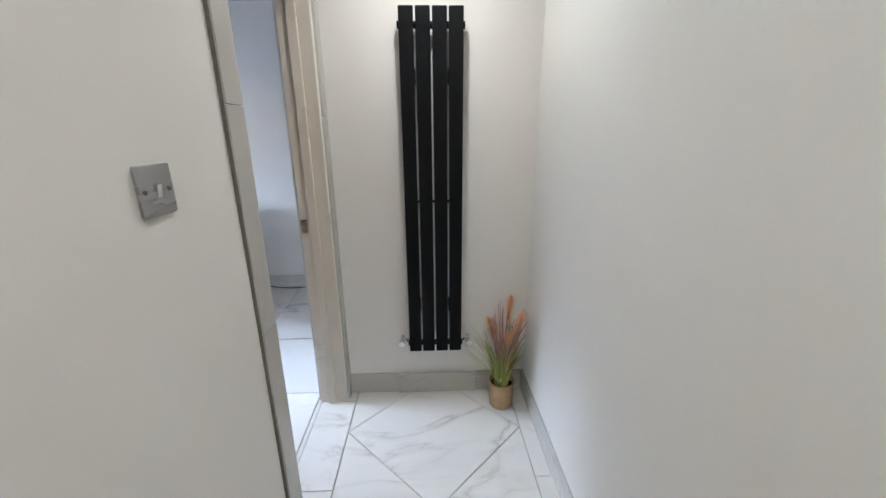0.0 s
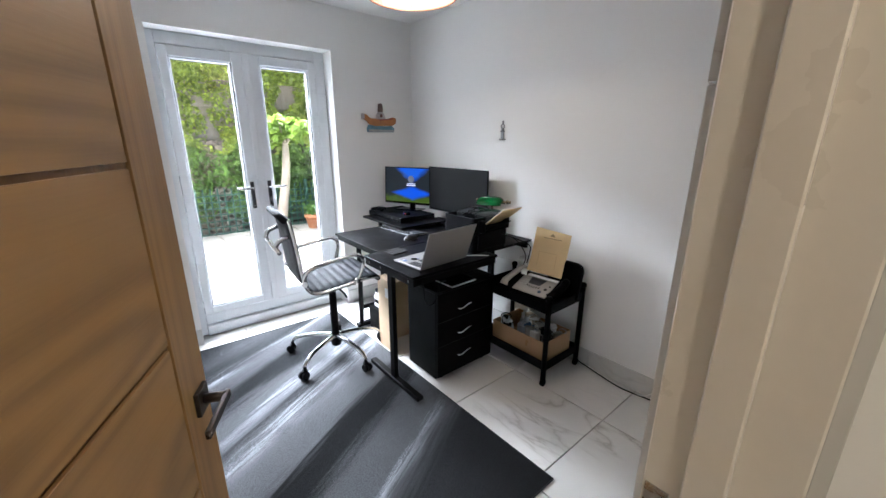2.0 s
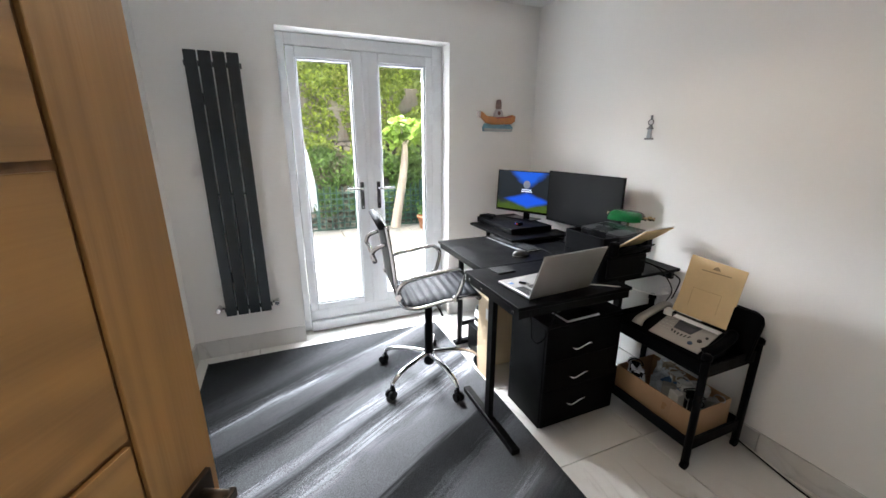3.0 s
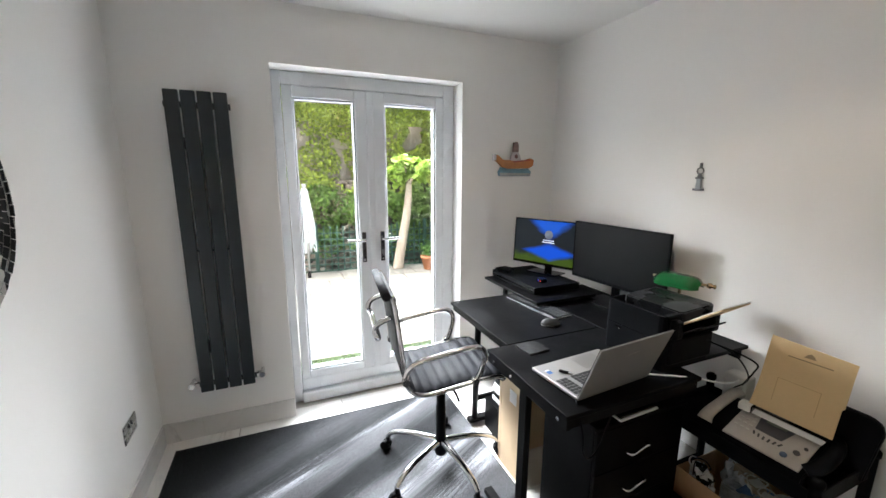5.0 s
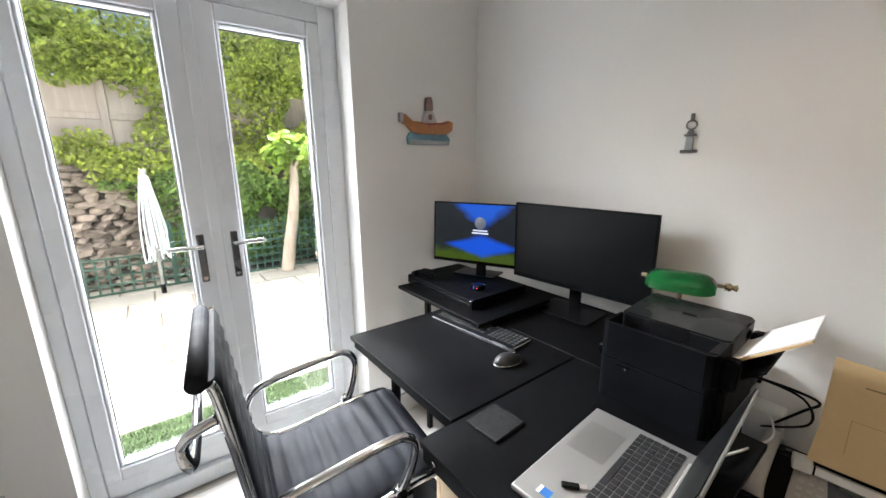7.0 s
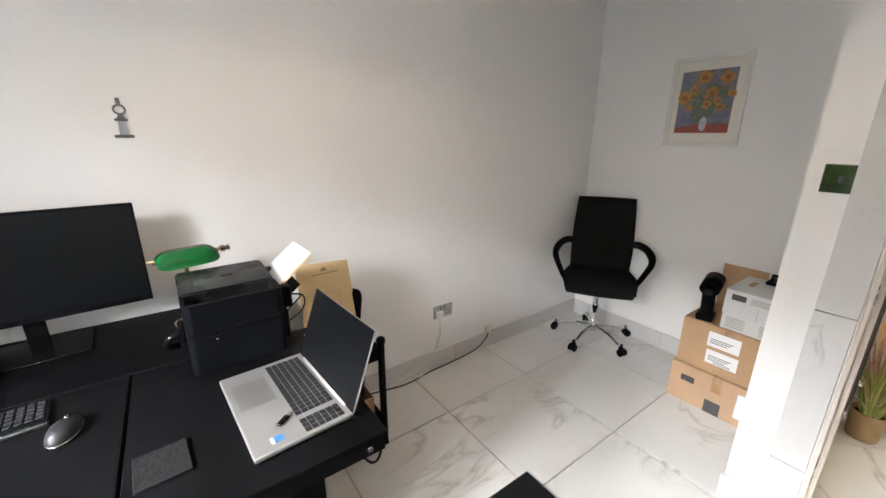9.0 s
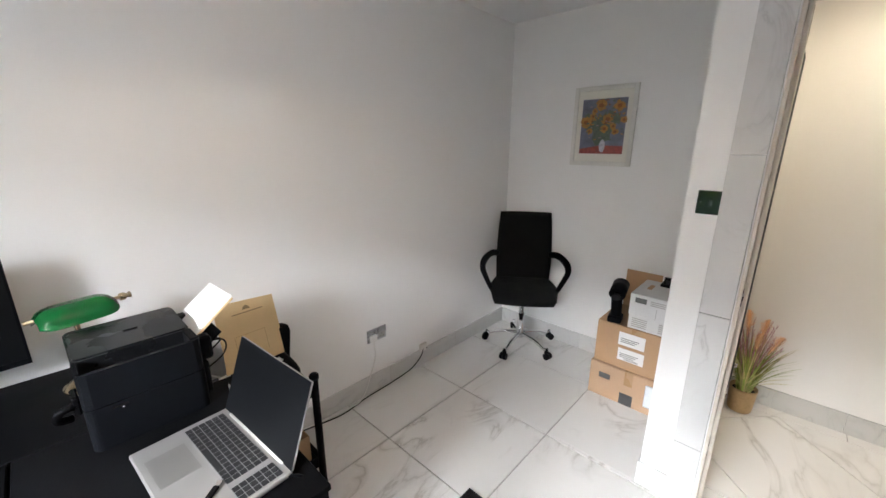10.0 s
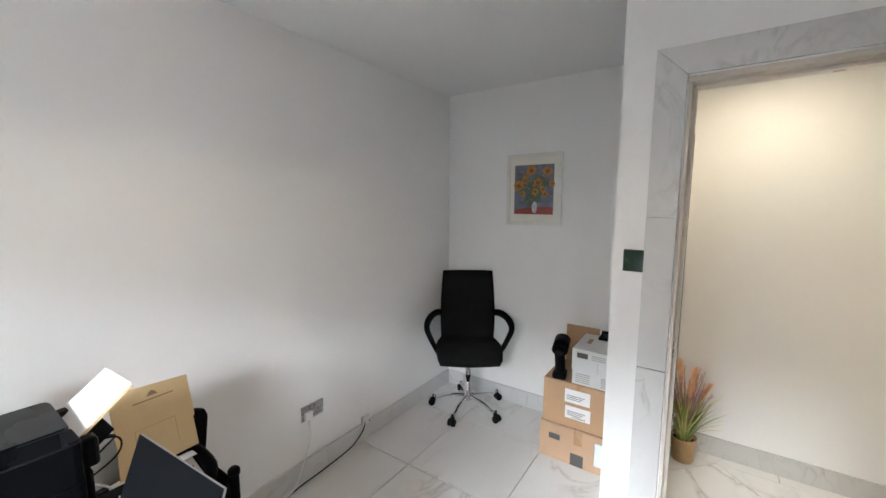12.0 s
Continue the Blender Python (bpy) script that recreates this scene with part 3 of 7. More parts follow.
# ---- rug ----
def rug_material():
    """Cut pile in diagonal bands of black and grey, with frayed white brush strokes."""
    m = bpy.data.materials.new("streaked_grey_pile")
    m.use_nodes = True
    t = m.node_tree
    L, p = t.links.new, t.nodes["Principled BSDF"]
    co = t.nodes.new("ShaderNodeTexCoord")

    def math_node(op, a, c):
        q = t.nodes.new("ShaderNodeMath")
        q.operation = op
        for k, v in ((0, a), (1, c)):
            if isinstance(v, float):
                q.inputs[k].default_value = v
            else:
                L(v, q.inputs[k])
        return q.outputs[0]

    def dot(vec):
        q = t.nodes.new("ShaderNodeVectorMath")
        q.operation = "DOT_PRODUCT"
        q.inputs[1].default_value = vec
        L(co.outputs["Object"], q.inputs[0])
        return q.outputs["Value"]

    across, along = dot((0.88, 0.475, 0)), dot((-0.475, 0.88, 0))
    comb = t.nodes.new("ShaderNodeCombineXYZ")
    L(along, comb.inputs[0]), L(across, comb.inputs[1])

    def streak(sx, sy, det):
        mp = t.nodes.new("ShaderNodeMapping")
        mp.inputs["Scale"].default_value = (sx, sy, 1)
        L(comb.outputs[0], mp.inputs[0])
        n = t.nodes.new("ShaderNodeTexNoise")
        n.inputs["Scale"].default_value, n.inputs["Detail"].default_value = 1.0, det
        L(mp.outputs[0], n.inputs[0])
        return n.outputs[0]

    pile = t.nodes.new("ShaderNodeTexNoise")
    pile.inputs["Scale"].default_value, pile.inputs["Detail"].default_value = 260, 3
    L(co.outputs["Object"], pile.inputs[0])
    broad, mid, fine = streak(0.9, 2.4, 2), streak(1.3, 9.0, 3), streak(3.0, 60.0, 4)
    u = math_node("MULTIPLY_ADD", across, 1 / 2.72)
    u.node.inputs[2].default_value = 0.5 - 0.028 - 0.024 - 0.018 - 0.022
    for n, k in ((broad, 0.056), (mid, 0.048), (fine, 0.040), (pile.outputs[0], 0.052)):
        u = math_node("ADD", u, math_node("MULTIPLY", n, k))

    def grey(v):
        q = 0.010 + v * 0.80
        return (q, q * 1.03, q * 1.10)

    base = ramp(t, u, [(q, grey(v)) for q, v in ((0.0, 0.009), (0.15, 0.012), (0.20, 0.032), (0.235, 0.012), (0.275, 0.062), (0.315, 0.040), (0.333, 0.005), (0.368, 0.006), (0.40, 0.072), (0.46, 0.084), (0.472, 0.012), (0.487, 0.070), (0.52, 0.095), (0.59, 0.080), (0.605, 0.004), (0.655, 0.005), (0.685, 0.062), (0.76, 0.066), (0.815, 0.010), (0.86, 0.006), (1.0, 0.005))])
    white = ramp(t, u, [(q, (v, v, v)) for q, v in ((0.255, 0), (0.268, 1), (0.278, 0), (0.430, 0), (0.445, 0.9), (0.462, 0), (0.492, 0), (0.508, 1), (0.535, 0), (0.758, 0), (0.772, 1), (0.788, 0))])
    gate = ramp(t, streak(1.5, 5.0, 2), [(0.38, (0, 0, 0)), (0.52, (1, 1, 1))])
    fray = ramp(t, math_node("ADD", math_node("MULTIPLY", fine, 0.7), math_node("MULTIPLY", pile.outputs[0], 0.5)), [(0.5, (0, 0, 0)), (0.68, (1, 1, 1))])
    k = math_node("MULTIPLY", math_node("MULTIPLY", white, gate), fray)
    mx = t.nodes.new("ShaderNodeMix")
    mx.data_type = "RGBA"
    L(k, mx.inputs[0]), L(base, mx.inputs[6])
    mx.inputs[7].default_value = (0.25, 0.26, 0.285, 1)
    sc = t.nodes.new("ShaderNodeVectorMath")
    sc.operation = "SCALE"
    L(mx.outputs[2], sc.inputs[0]), L(math_node("MAXIMUM", math_node("ADD", math_node("MULTIPLY", pile.outputs[0], 3.0), -0.5), 0.3), sc.inputs["Scale"])
    L(sc.outputs[0], p.inputs["Base Color"])
    p.inputs["Roughness"].default_value, p.inputs["Sheen Weight"].default_value = 1.0, 0.0
    p.inputs["Specular IOR Level"].default_value = 0.0
    bu = t.nodes.new("ShaderNodeBump")
    bu.inputs["Strength"].default_value, bu.inputs["Distance"].default_value = 0.6, 0.004
    L(pile.outputs[0], bu.inputs["Height"]), L(bu.outputs[0], p.inputs["Normal"])
    return m


rug = thing("rug", pose(-1.789, 2.081, 0.0), "grey, black and white streaked pile rug on the tiles", "rug")
b = B()
box(b, -1.1, -0.799, 0.0, 1.1, 0.799, 0.011, 0.004, 2)
part("rug_surface", b, rug_material(), rug)
b = B()
for q in ((-1.110, -0.803, 1.104, -0.799), (-1.104, 0.799, 1.104, 0.803), (-1.104, -0.799, -1.1, 0.799), (1.1, -0.799, 1.104, 0.799)):
    box(b, q[0], q[1], 0, q[2], q[3], 0.009)
part("edge_binding", b, mat("rug_binding", (0.03, 0.03, 0.03), 0.9, bump=0.3, bscale=300), rug)

# ---- desk ----
DZ = 0.775


def desk():
    ob = thing("corner_desk", pose(0, 0, 0), "black laminate corner desk on black steel legs with a raised shelf", "desk")
    for q in ((-2.584, 2.790, -1.968, 3.316), (-1.961, 2.688, -1.455, 3.316), (-2.584, 3.320, -1.555, 3.775)):
        b = B()
        box(b, q[0], q[1], DZ - 0.016, q[2], q[3], DZ, 0.0015)
        part("top_panel", b, M_BLACK, ob)
    b = B()
    box(b, -1.955, 2.694, DZ - 0.055, -1.460, 2.712, DZ - 0.0162)
    box(b, -2.57, 2.80, DZ - 0.045, -1.975, 2.818, DZ - 0.0162)
    box(b, -1.975, 2.712, DZ - 0.055, -1.955, 3.74, DZ - 0.0162)
    box(b, -1.485, 2.712, DZ - 0.055, -1.465, 3.31, DZ - 0.0162)
    box(b, -2.54, 3.72, DZ - 0.055, -1.56, 3.74, DZ - 0.0162)
    part("under_frame", b, M_BLACKMETAL, ob)
    # near leg: post on a long foot
    for (px, py, ax) in ((-1.735, 2.735, "x"), (-1.86, 3.70, "x"), (-2.46, 3.70, "x")):
        b = B()
        box(b, px - 0.024, py - 0.014, 0.028, px + 0.024, py + 0.014, DZ - 0.0162, 0.003)
        part("leg", b, M_BLACKMETAL, ob)
        b = B()
        box(b, px - 0.265, py - 0.022, 0.012, px + 0.265, py + 0.022, 0.04, 0.006, 2)
        part("foot", b, M_BLACKMETAL, ob)
    # slanted leg under the far end
    b = B()
    tube(b, [(-2.40, 2.88, DZ - 0.02), (-2.50, 2.92, 0.03)], 0.020, 4)
    part("leg", b, M_BLACKMETAL, ob)
    b = B()
    box(b, -2.53, 2.88, 0.012, -2.48, 3.55, 0.04, 0.005)
    part("foot", b, M_BLACKMETAL, ob)
    b = B()
    box(b, -2.50, 2.93, 0.16, -2.48, 3.60, 0.19, 0.004)
    part("stretcher", b, M_BLACKMETAL, ob)
    for x in (-1.91, -1.78, -1.50):
        b = B()
        tube(b, [(x, 2.696, DZ - 0.034), (x, 2.689, DZ - 0.034)], 0.007, 10)
        part("bolt", b, M_CHROME, ob, "bright steel bolt")
    # raised shelf
    b = B()
    box(b, -2.90, 3.19, 0.792, -2.30, 3.62, 0.808, 0.0015)
    part("shelf", b, M_BLACK, ob)
    for (x, y) in ((-2.80, 3.30), (-2.36, 3.58), (-2.80, 3.58)):
        b = B()
        box(b, x - 0.012, y - 0.012, DZ if x > -2.5 else 0.0, x + 0.012, y + 0.012, 0.792)
        part("shelf_leg", b, M_BLACKMETAL, ob)
    return ob


desk()


# ---- drawer pedestal ----
def pedestal():
    ob = thing("drawer_pedestal", pose(-1.700, 3.160, 0), "black three-drawer pedestal with wavy chrome handles under the desk", "drawer unit")
    b = B()
    box(b, -0.15, -0.235, 0.018, 0.132, 0.235, 0.585, 0.001)
    part("body", b, M_BLACK, ob)
    b = B()
    box(b, -0.155, -0.24, 0.585, 0.152, 0.24, 0.602, 0.002)
    part("top", b, M_BLACK, ob)
    for i, (z0, z1) in enumerate(((0.40, 0.582), (0.238, 0.397), (0.03, 0.235))):
        d = part("drawer_front", box(B(), 0.133, -0.233, z0, 0.150, 0.233, z1, 0.0015), M_BLACK, ob)
        zc = (0.469, 0.308, 0.153)[i]
        b = B()
        tube(b, [(0.150, -0.085, zc - 0.004), (0.168, -0.08, zc - 0.006), (0.172, -0.06, zc - 0.009), (0.172, -0.03, zc), (0.172, 0.0, zc + 0.009), (0.168, 0.02, zc + 0.006), (0.150, 0.025, zc + 0.005)], 0.0048, 8, 4)
        part("handle", b, M_CHROME, d, "wavy chrome handle")
    for x in (-0.11, 0.11):
        for y in (-0.18, 0.18):
            b = B()
            tube(b, [(x - 0.012, y, 0.0095), (x + 0.012, y, 0.0095)], 0.0093, 12)
            part("caster", b, M_PLASTIC, ob)
    return ob


pedestal()


# ---- chairs ----
def caster_base(ob, z_hub, R, a0, chrome, hub_mat, rise=0.06, r_arm=0.017):
    """Five curved arms with twin-wheel casters."""
    for k in range(5):
        a = radians(a0 + 72 * k)
        c, s = math.cos(a), math.sin(a)
        b = B()
        pts = [(0.02, z_hub), (0.11, z_hub - 0.002), (R * 0.66, z_hub - 0.012), (R * 0.9, z_hub - 0.035), (R, 0.078)]
        tube(b, [(c * q, s * q, z) for q, z in pts], lambda t: r_arm * (1.15 - 0.35 * t), 10, 4, flat=0.8)
        arm = part("base_arm", b, chrome, ob, "curved chrome base arm")
        b = B()
        tx, ty = -s, c
        for sg in (-1, 1):
            o = Vector((c * (R + 0.012), s * (R + 0.012), 0.026))
            p0, p1 = o + Vector((tx, ty, 0)) * sg * 0.005, o + Vector((tx, ty, 0)) * sg * 0.024
            tube(b, [p0, p1], 0.0255, 14)
        tube(b, [(c * R, s * R, 0.03), (c * R, s * R, 0.082)], 0.011, 10)
        box(b, c * R - 0.016, s * R - 0.016, 0.038, c * R + 0.016, s * R + 0.016, 0.060, 0.006, 2)
        part("caster", b, M_PLASTIC, arm, "black twin-wheel caster")


def ribbed_chair(m):
    """Slim leatherette chair with a chrome side frame; it faces +y, its hub at the origin."""
    ob = thing("office_chair", m, "black ribbed leatherette office chair with chrome arms and base", "office chair")
    caster_base(ob, 0.145, 0.315, 16.5, M_CHROME, M_BLACKMETAL)
    b = B()
    lathe(b, [(0.0, 0.072), (0.030, 0.072), (0.034, 0.085), (0.032, 0.13), (0.026, 0.14), (0.026, 0.34), (0.023, 0.35), (0.023, 0.51), (0.0, 0.51)], 20)
    part("gas_column", b, M_PLASTIC, ob, "black gas column")
    b = B()
    box(b, -0.07, -0.10, 0.495, 0.07, 0.11, 0.533, 0.01, 2)
    tube(b, [(0.04, 0.02, 0.505), (0.16, 0.03, 0.495), (0.2, 0.03, 0.485)], 0.006, 8)
    tube(b, [(0.0, 0.11, 0.50), (0.0, 0.16, 0.498)], 0.022, 14)
    part("tilt_mechanism", b, M_PLASTIC, ob)
    # side profile of seat and back: (y, z)
    prof = [(0.240, 0.577), (0.215, 0.590), (0.12, 0.587), (0.0, 0.567), (-0.10, 0.553), (-0.165, 0.560), (-0.203, 0.594), (-0.218, 0.650), (-0.228, 0.735), (-0.241, 0.85), (-0.260, 0.985), (-0.268, 1.012)]
    P = [Vector((0, y, z)) for y, z in prof]
    Q = []
    n = len(P)
    for i in range(n - 1):
        a, b0, c, d = (P[min(max(i + k, 0), n - 1)] for k in (-1, 0, 1, 2))
        for s in range(12):
            t = s / 12
            Q.append(0.5 * (2 * b0 + (c - a) * t + (2 * a - 5 * b0 + 4 * c - d) * t * t + (3 * b0 - a - 3 * c + d) * t ** 3))
    Q.append(P[-1])
    L = [0.0]
    for u, v in zip(Q, Q[1:]):
        L.append(L[-1] + (v - u).length)

    def slab(i0, i1):
        bm = B()
        top, bot = [], []
        hw = 0.205
        xs = [-hw, -hw + 0.006, -0.1, 0, 0.1, hw - 0.006, hw]
        for i in range(i0, i1 + 1):
            d = (Q[min(i + 1, len(Q) - 1)] - Q[max(i - 1, 0)]).normalized()
            nrm = Vector((0, -d.z, d.y)) if (Vector((0, -d.z, d.y)).y > -0.2 and Vector((0, -d.z, d.y)).z > -0.5) else Vector((0, d.z, -d.y))
            rib = abs(math.sin(math.pi * L[i] / 0.047)) ** 0.6
            row_t, row_b = [], []
            for x in xs:
                e = 0.35 if abs(x) > hw - 0.001 else 1.0
                row_t.append(bm.verts.new(Q[i] + Vector((x, 0, 0)) + nrm * ((0.005 + 0.009 * rib) * e)))
                row_b.append(bm.verts.new(Q[i] + Vector((x, 0, 0)) - nrm * (0.008 * e)))
            top.append(row_t), bot.append(row_b)
        for A, C in zip(top, top[1:]):
            for k in range(len(xs) - 1):
                bm.faces.new((A[k], A[k + 1], C[k + 1], C[k])).smooth = True
        for A, C in zip(bot, bot[1:]):
            for k in range(len(xs) - 1):
                bm.faces.new((A[k], C[k], C[k + 1], A[k + 1])).smooth = True
        for s in (0, -1):
            for (A, C), (E, G) in zip(zip(top, top[1:]), zip(bot, bot[1:])):
                bm.faces.new((A[s], C[s], G[s], E[s]))
        for A, E in ((top[0], bot[0]), (top[-1], bot[-1])):
            for k in range(len(xs) - 1):
                bm.faces.new((A[k], A[k + 1], E[k + 1], E[k]))
        return bm

    cut = 68
    part("seat", slab(0, cut), M_LEATHER, ob, "ribbed black leatherette seat")
    part("backrest", slab(cut + 1, len(Q) - 1), M_LEATHER, ob, "ribbed black leatherette back")
    b = B()
    tube(b, [(-0.208, -0.289, 1.012), (0.208, -0.289, 1.012)], 0.019, 14)
    part("head_roll", b, M_LEATHER, ob)
    b = B()
    tube(b, [(-0.208, 0.242, 0.573), (0.208, 0.242, 0.573)], 0.016, 14)
    part("front_roll", b, M_LEATHER, ob)
    for sx in (-1, 1):
        b = B()
        x = sx * 0.217
        tube(b, [(x, p.y, p.z) for p in Q[::4]], 0.0105, 10, flat=1.0)
        part("side_frame", b, M_CHROME, ob, "polished chrome side tube")
        b = B()
        xo = sx * 0.226
        tube(b, [(xo, -0.218, 0.635), (xo + sx * 0.006, -0.212, 0.680), (xo + sx * 0.014, -0.17, 0.722), (xo + sx * 0.018, -0.05, 0.747), (xo + sx * 0.018, 0.06, 0.762), (xo + sx * 0.018, 0.110, 0.757), (xo + sx * 0.012, 0.136, 0.715), (xo + sx * 0.004, 0.118, 0.635), (xo - sx * 0.002, 0.095, 0.590)], 0.0125, 10, 5)
        arm = part("armrest", b, M_CHROME, ob, "looped chrome armrest")
        for yy, zz in ((-0.218, 0.635), (0.095, 0.590)):
            b = B()
            tube(b, [(xo - sx * 0.012, yy, zz), (xo + sx * 0.014, yy, zz)], 0.017, 12)
            part("collar", b, M_CHROME, arm)
    # grab handle behind the back
    b = B()
    tube(b, [(-0.16, -0.262, 0.905), (-0.16, -0.315, 0.885), (-0.15, -0.335, 0.85), (-0.15, -0.320, 0.815), (0.15, -0.320, 0.815), (0.15, -0.335, 0.85), (0.16, -0.315, 0.885), (0.16, -0.262, 0.905)], 0.012, 10, 4)
    part("grab_handle", b, M_CHROME, ob, "chrome grab handle")
    return ob


ribbed_chair(pose(-2.250, 2.592, 0.011, 0, 0, -6.5))


def mesh_chair(m):
    """Plain black task chair with loop arms; it faces +y."""
    ob = thing("office_chair", m, "black fabric office chair with loop arms and chrome base", "office chair")
    caster_base(ob, 0.10, 0.265, 63, M_CHROME, M_BLACKMETAL, r_arm=0.016)
    b = B()
    lathe(b, [(0.0, 0.07), (0.030, 0.07), (0.032, 0.12), (0.028, 0.125), (0.028, 0.27), (0.0, 0.27)], 18)
    part("gas_column", b, M_CHROME, ob, "chrome gas column")
    b = B()
    lathe(b, [(0.0, 0.26), (0.019, 0.26), (0.019, 0.37), (0.034, 0.372), (0.034, 0.40), (0.0, 0.40)], 18)
    part("column_sleeve", b, M_CHROME, ob)
    b = B()
    box(b, -0.08, -0.1, 0.398, 0.08, 0.1, 0.426, 0.008)
    tube(b, [(-0.06, 0.0, 0.395), (-0.22, 0.02, 0.385)], 0.005, 8)
    obox(b, pose(-0.235, 0.022, 0.384), 0.045, 0.02, 0.016, 0.006, 2)
    part("tilt_mechanism", b, M_PLASTIC, ob)
    b = B()
    r = bmesh.ops.create_grid(b, x_segments=14, y_segments=14, size=1)
    for v in list(b.verts):
        x, y = v.co.x, v.co.y
        k = 1 - 0.10 * (abs(x) * abs(y)) ** 1.5
        px, py = x * 0.248 * k * (1 - 0.08 * (y < 0) * abs(y)), y * 0.235 * k
        v.co = (px, py + 0.02, 0.508 - 0.025 * max(0, y) ** 3 + 0.008 * abs(x) ** 2 - 0.02 * (max(abs(x), abs(y)) ** 8))
    g = bmesh.ops.extrude_face_region(b, geom=b.faces[:])
    for v in [e for e in g["geom"] if isinstance(e, bmesh.types.BMVert)]:
        v.co.z = 0.425
        v.co.x *= 0.93
        v.co.y = (v.co.y - 0.02) * 0.93 + 0.02
    for f in b.faces:
        f.smooth = True
    part("seat", b, M_FABRIC, ob, "black fabric seat")
    b = B()
    ny, nx = 12, 10
    F, K = [], []
    for i in range(ny + 1):
        v = i / ny
        z = 0.475 + 0.553 * v
        w = 0.205 + 0.012 * math.sin(math.pi * v) - 0.012 * v
        yb = -0.155 - 0.03 * v + 0.02 * math.sin(math.pi * min(v * 1.6, 1))
        rf, rk = [], []
        for j in range(nx + 1):
            u = 2 * j / nx - 1
            rf.append(b.verts.new((u * w, yb - 0.025 * (1 - u * u) + 0.0, z)))
            rk.append(b.verts.new((u * w, yb - 0.025 * (1 - u * u) - 0.024, z)))
        F.append(rf), K.append(rk)
    for i in range(ny):
        for j in range(nx):
            b.faces.new((F[i][j], F[i][j + 1], F[i + 1][j + 1], F[i + 1][j])).smooth = True
            b.faces.new((K[i][j], K[i + 1][j], K[i + 1][j + 1], K[i][j + 1])).smooth = True
        b.faces.new((F[i][0], F[i + 1][0], K[i + 1][0], K[i][0]))
        b.faces.new((F[i][nx], K[i][nx], K[i + 1][nx], F[i + 1][nx]))
    for j in range(nx):
        b.faces.new((F[0][j], K[0][j], K[0][j + 1], F[0][j + 1]))
        b.faces.new((F[ny][j], F[ny][j + 1], K[ny][j + 1], K[ny][j]))
    part("backrest", b, M_FABRIC, ob, "tall black mesh back")
    b = B()
    tube(b, [(0, -0.08, 0.40), (0, -0.15, 0.39), (0, -0.205, 0.44), (0, -0.21, 0.6)], 0.018, 8, 4)
    part("back_bar", b, M_PLASTIC, ob)
    for sx in (-1, 1):
        b = B()
        tube(b, [(sx * 0.200, -0.165, 0.700), (sx * 0.240, -0.110, 0.715), (sx * 0.280, -0.03, 0.708), (sx * 0.305, 0.045, 0.680), (sx * 0.305, 0.085, 0.642), (sx * 0.285, 0.088, 0.590), (sx * 0.250, 0.075, 0.510), (sx * 0.222, 0.065, 0.455)], lambda t: 0.023 - 0.006 * abs(2 * t - 0.8), 10, 4, flat=1.3)
        part("armrest", b, M_PLASTIC, ob, "black looped plastic armrest")
    return ob


mesh_chair(pose(0.620, 3.437, 0, 0, 0, 124))


# ---- screens ----
def monitor(m, W, H, label, lit, stand=0.1, base=(0.24, 0.18)):
    """Origin at the foot of its stand; the screen faces -y."""
    ob = thing("monitor", m, label, "monitor", "desk monitors")
    b = B()
    box(b, -W / 2, 0.0, stand, W / 2, 0.014, stand + H, 0.002)
    box(b, -W * 0.32, 0.013, stand + H * 0.1, W * 0.32, 0.045, stand + H * 0.75, 0.012, 2)
    part("casing", b, M_PLASTIC, ob)
    t = 0.007
    b = B()
    for q in ((-W / 2, stand, -W / 2 + t, stand + H), (W / 2 - t, stand, W / 2, stand + H), (-W / 2 + t, stand + H - t, W / 2 - t, stand + H), (-W / 2 + t, stand, W / 2 - t, stand + 0.017)):
        box(b, q[0], -0.003, q[1], q[2], -0.0002, q[3])
    part("bezel", b, M_GLOSS if lit else M_PLASTIC, ob)
    if lit:
        sc = part("screen", box(B(), -W / 2 + t, -0.0015, stand + 0.017, W / 2 - t, -0.0005, stand + H - t), lit, ob, "lit screen with a blue lake wallpaper")
        b = B()
        box(b, -0.045, -0.0035, stand + H * 0.505, 0.045, -0.0025, stand + H * 0.525)
        part("login_field", b, glow("pale_field", (0.75, 0.82, 1.0), 0.9), sc)
        b = B()
        box(b, -0.04, -0.0035, stand + H * 0.545, 0.04, -0.0025, stand + H * 0.57)
        part("name_bar", b, glow("pale_bar", (0.6, 0.68, 0.85), 0.6), sc)
        b = B()
        lathe(b, [(0.0, 0.0), (0.03, 0.0), (0.03, 0.001), (0.0, 0.001)], 24, pose(0, -0.0025, stand + H * 0.68, 90))
        part("round_badge", b, glow("badge", (0.16, 0.18, 0.22), 0.6), sc)
    else:
        part("screen", box(B(), -W / 2 + t, -0.0015, stand + 0.017, W / 2 - t, -0.0005, stand + H - t), M_DARKSCREEN, ob, "dark switched-off screen")
    b = B()
    box(b, -0.026, 0.02, 0.006, 0.026, 0.038, stand + H * 0.3, 0.004)
    part("stand_neck", b, M_GLOSS, ob)
    b = B()
    box(b, -base[0] / 2, -base[1] / 2 - 0.01, 0, base[0] / 2, base[1] / 2 - 0.01, 0.008, 0.003, 2)
    part("stand_base", b, M_GLOSS, ob)
    return ob


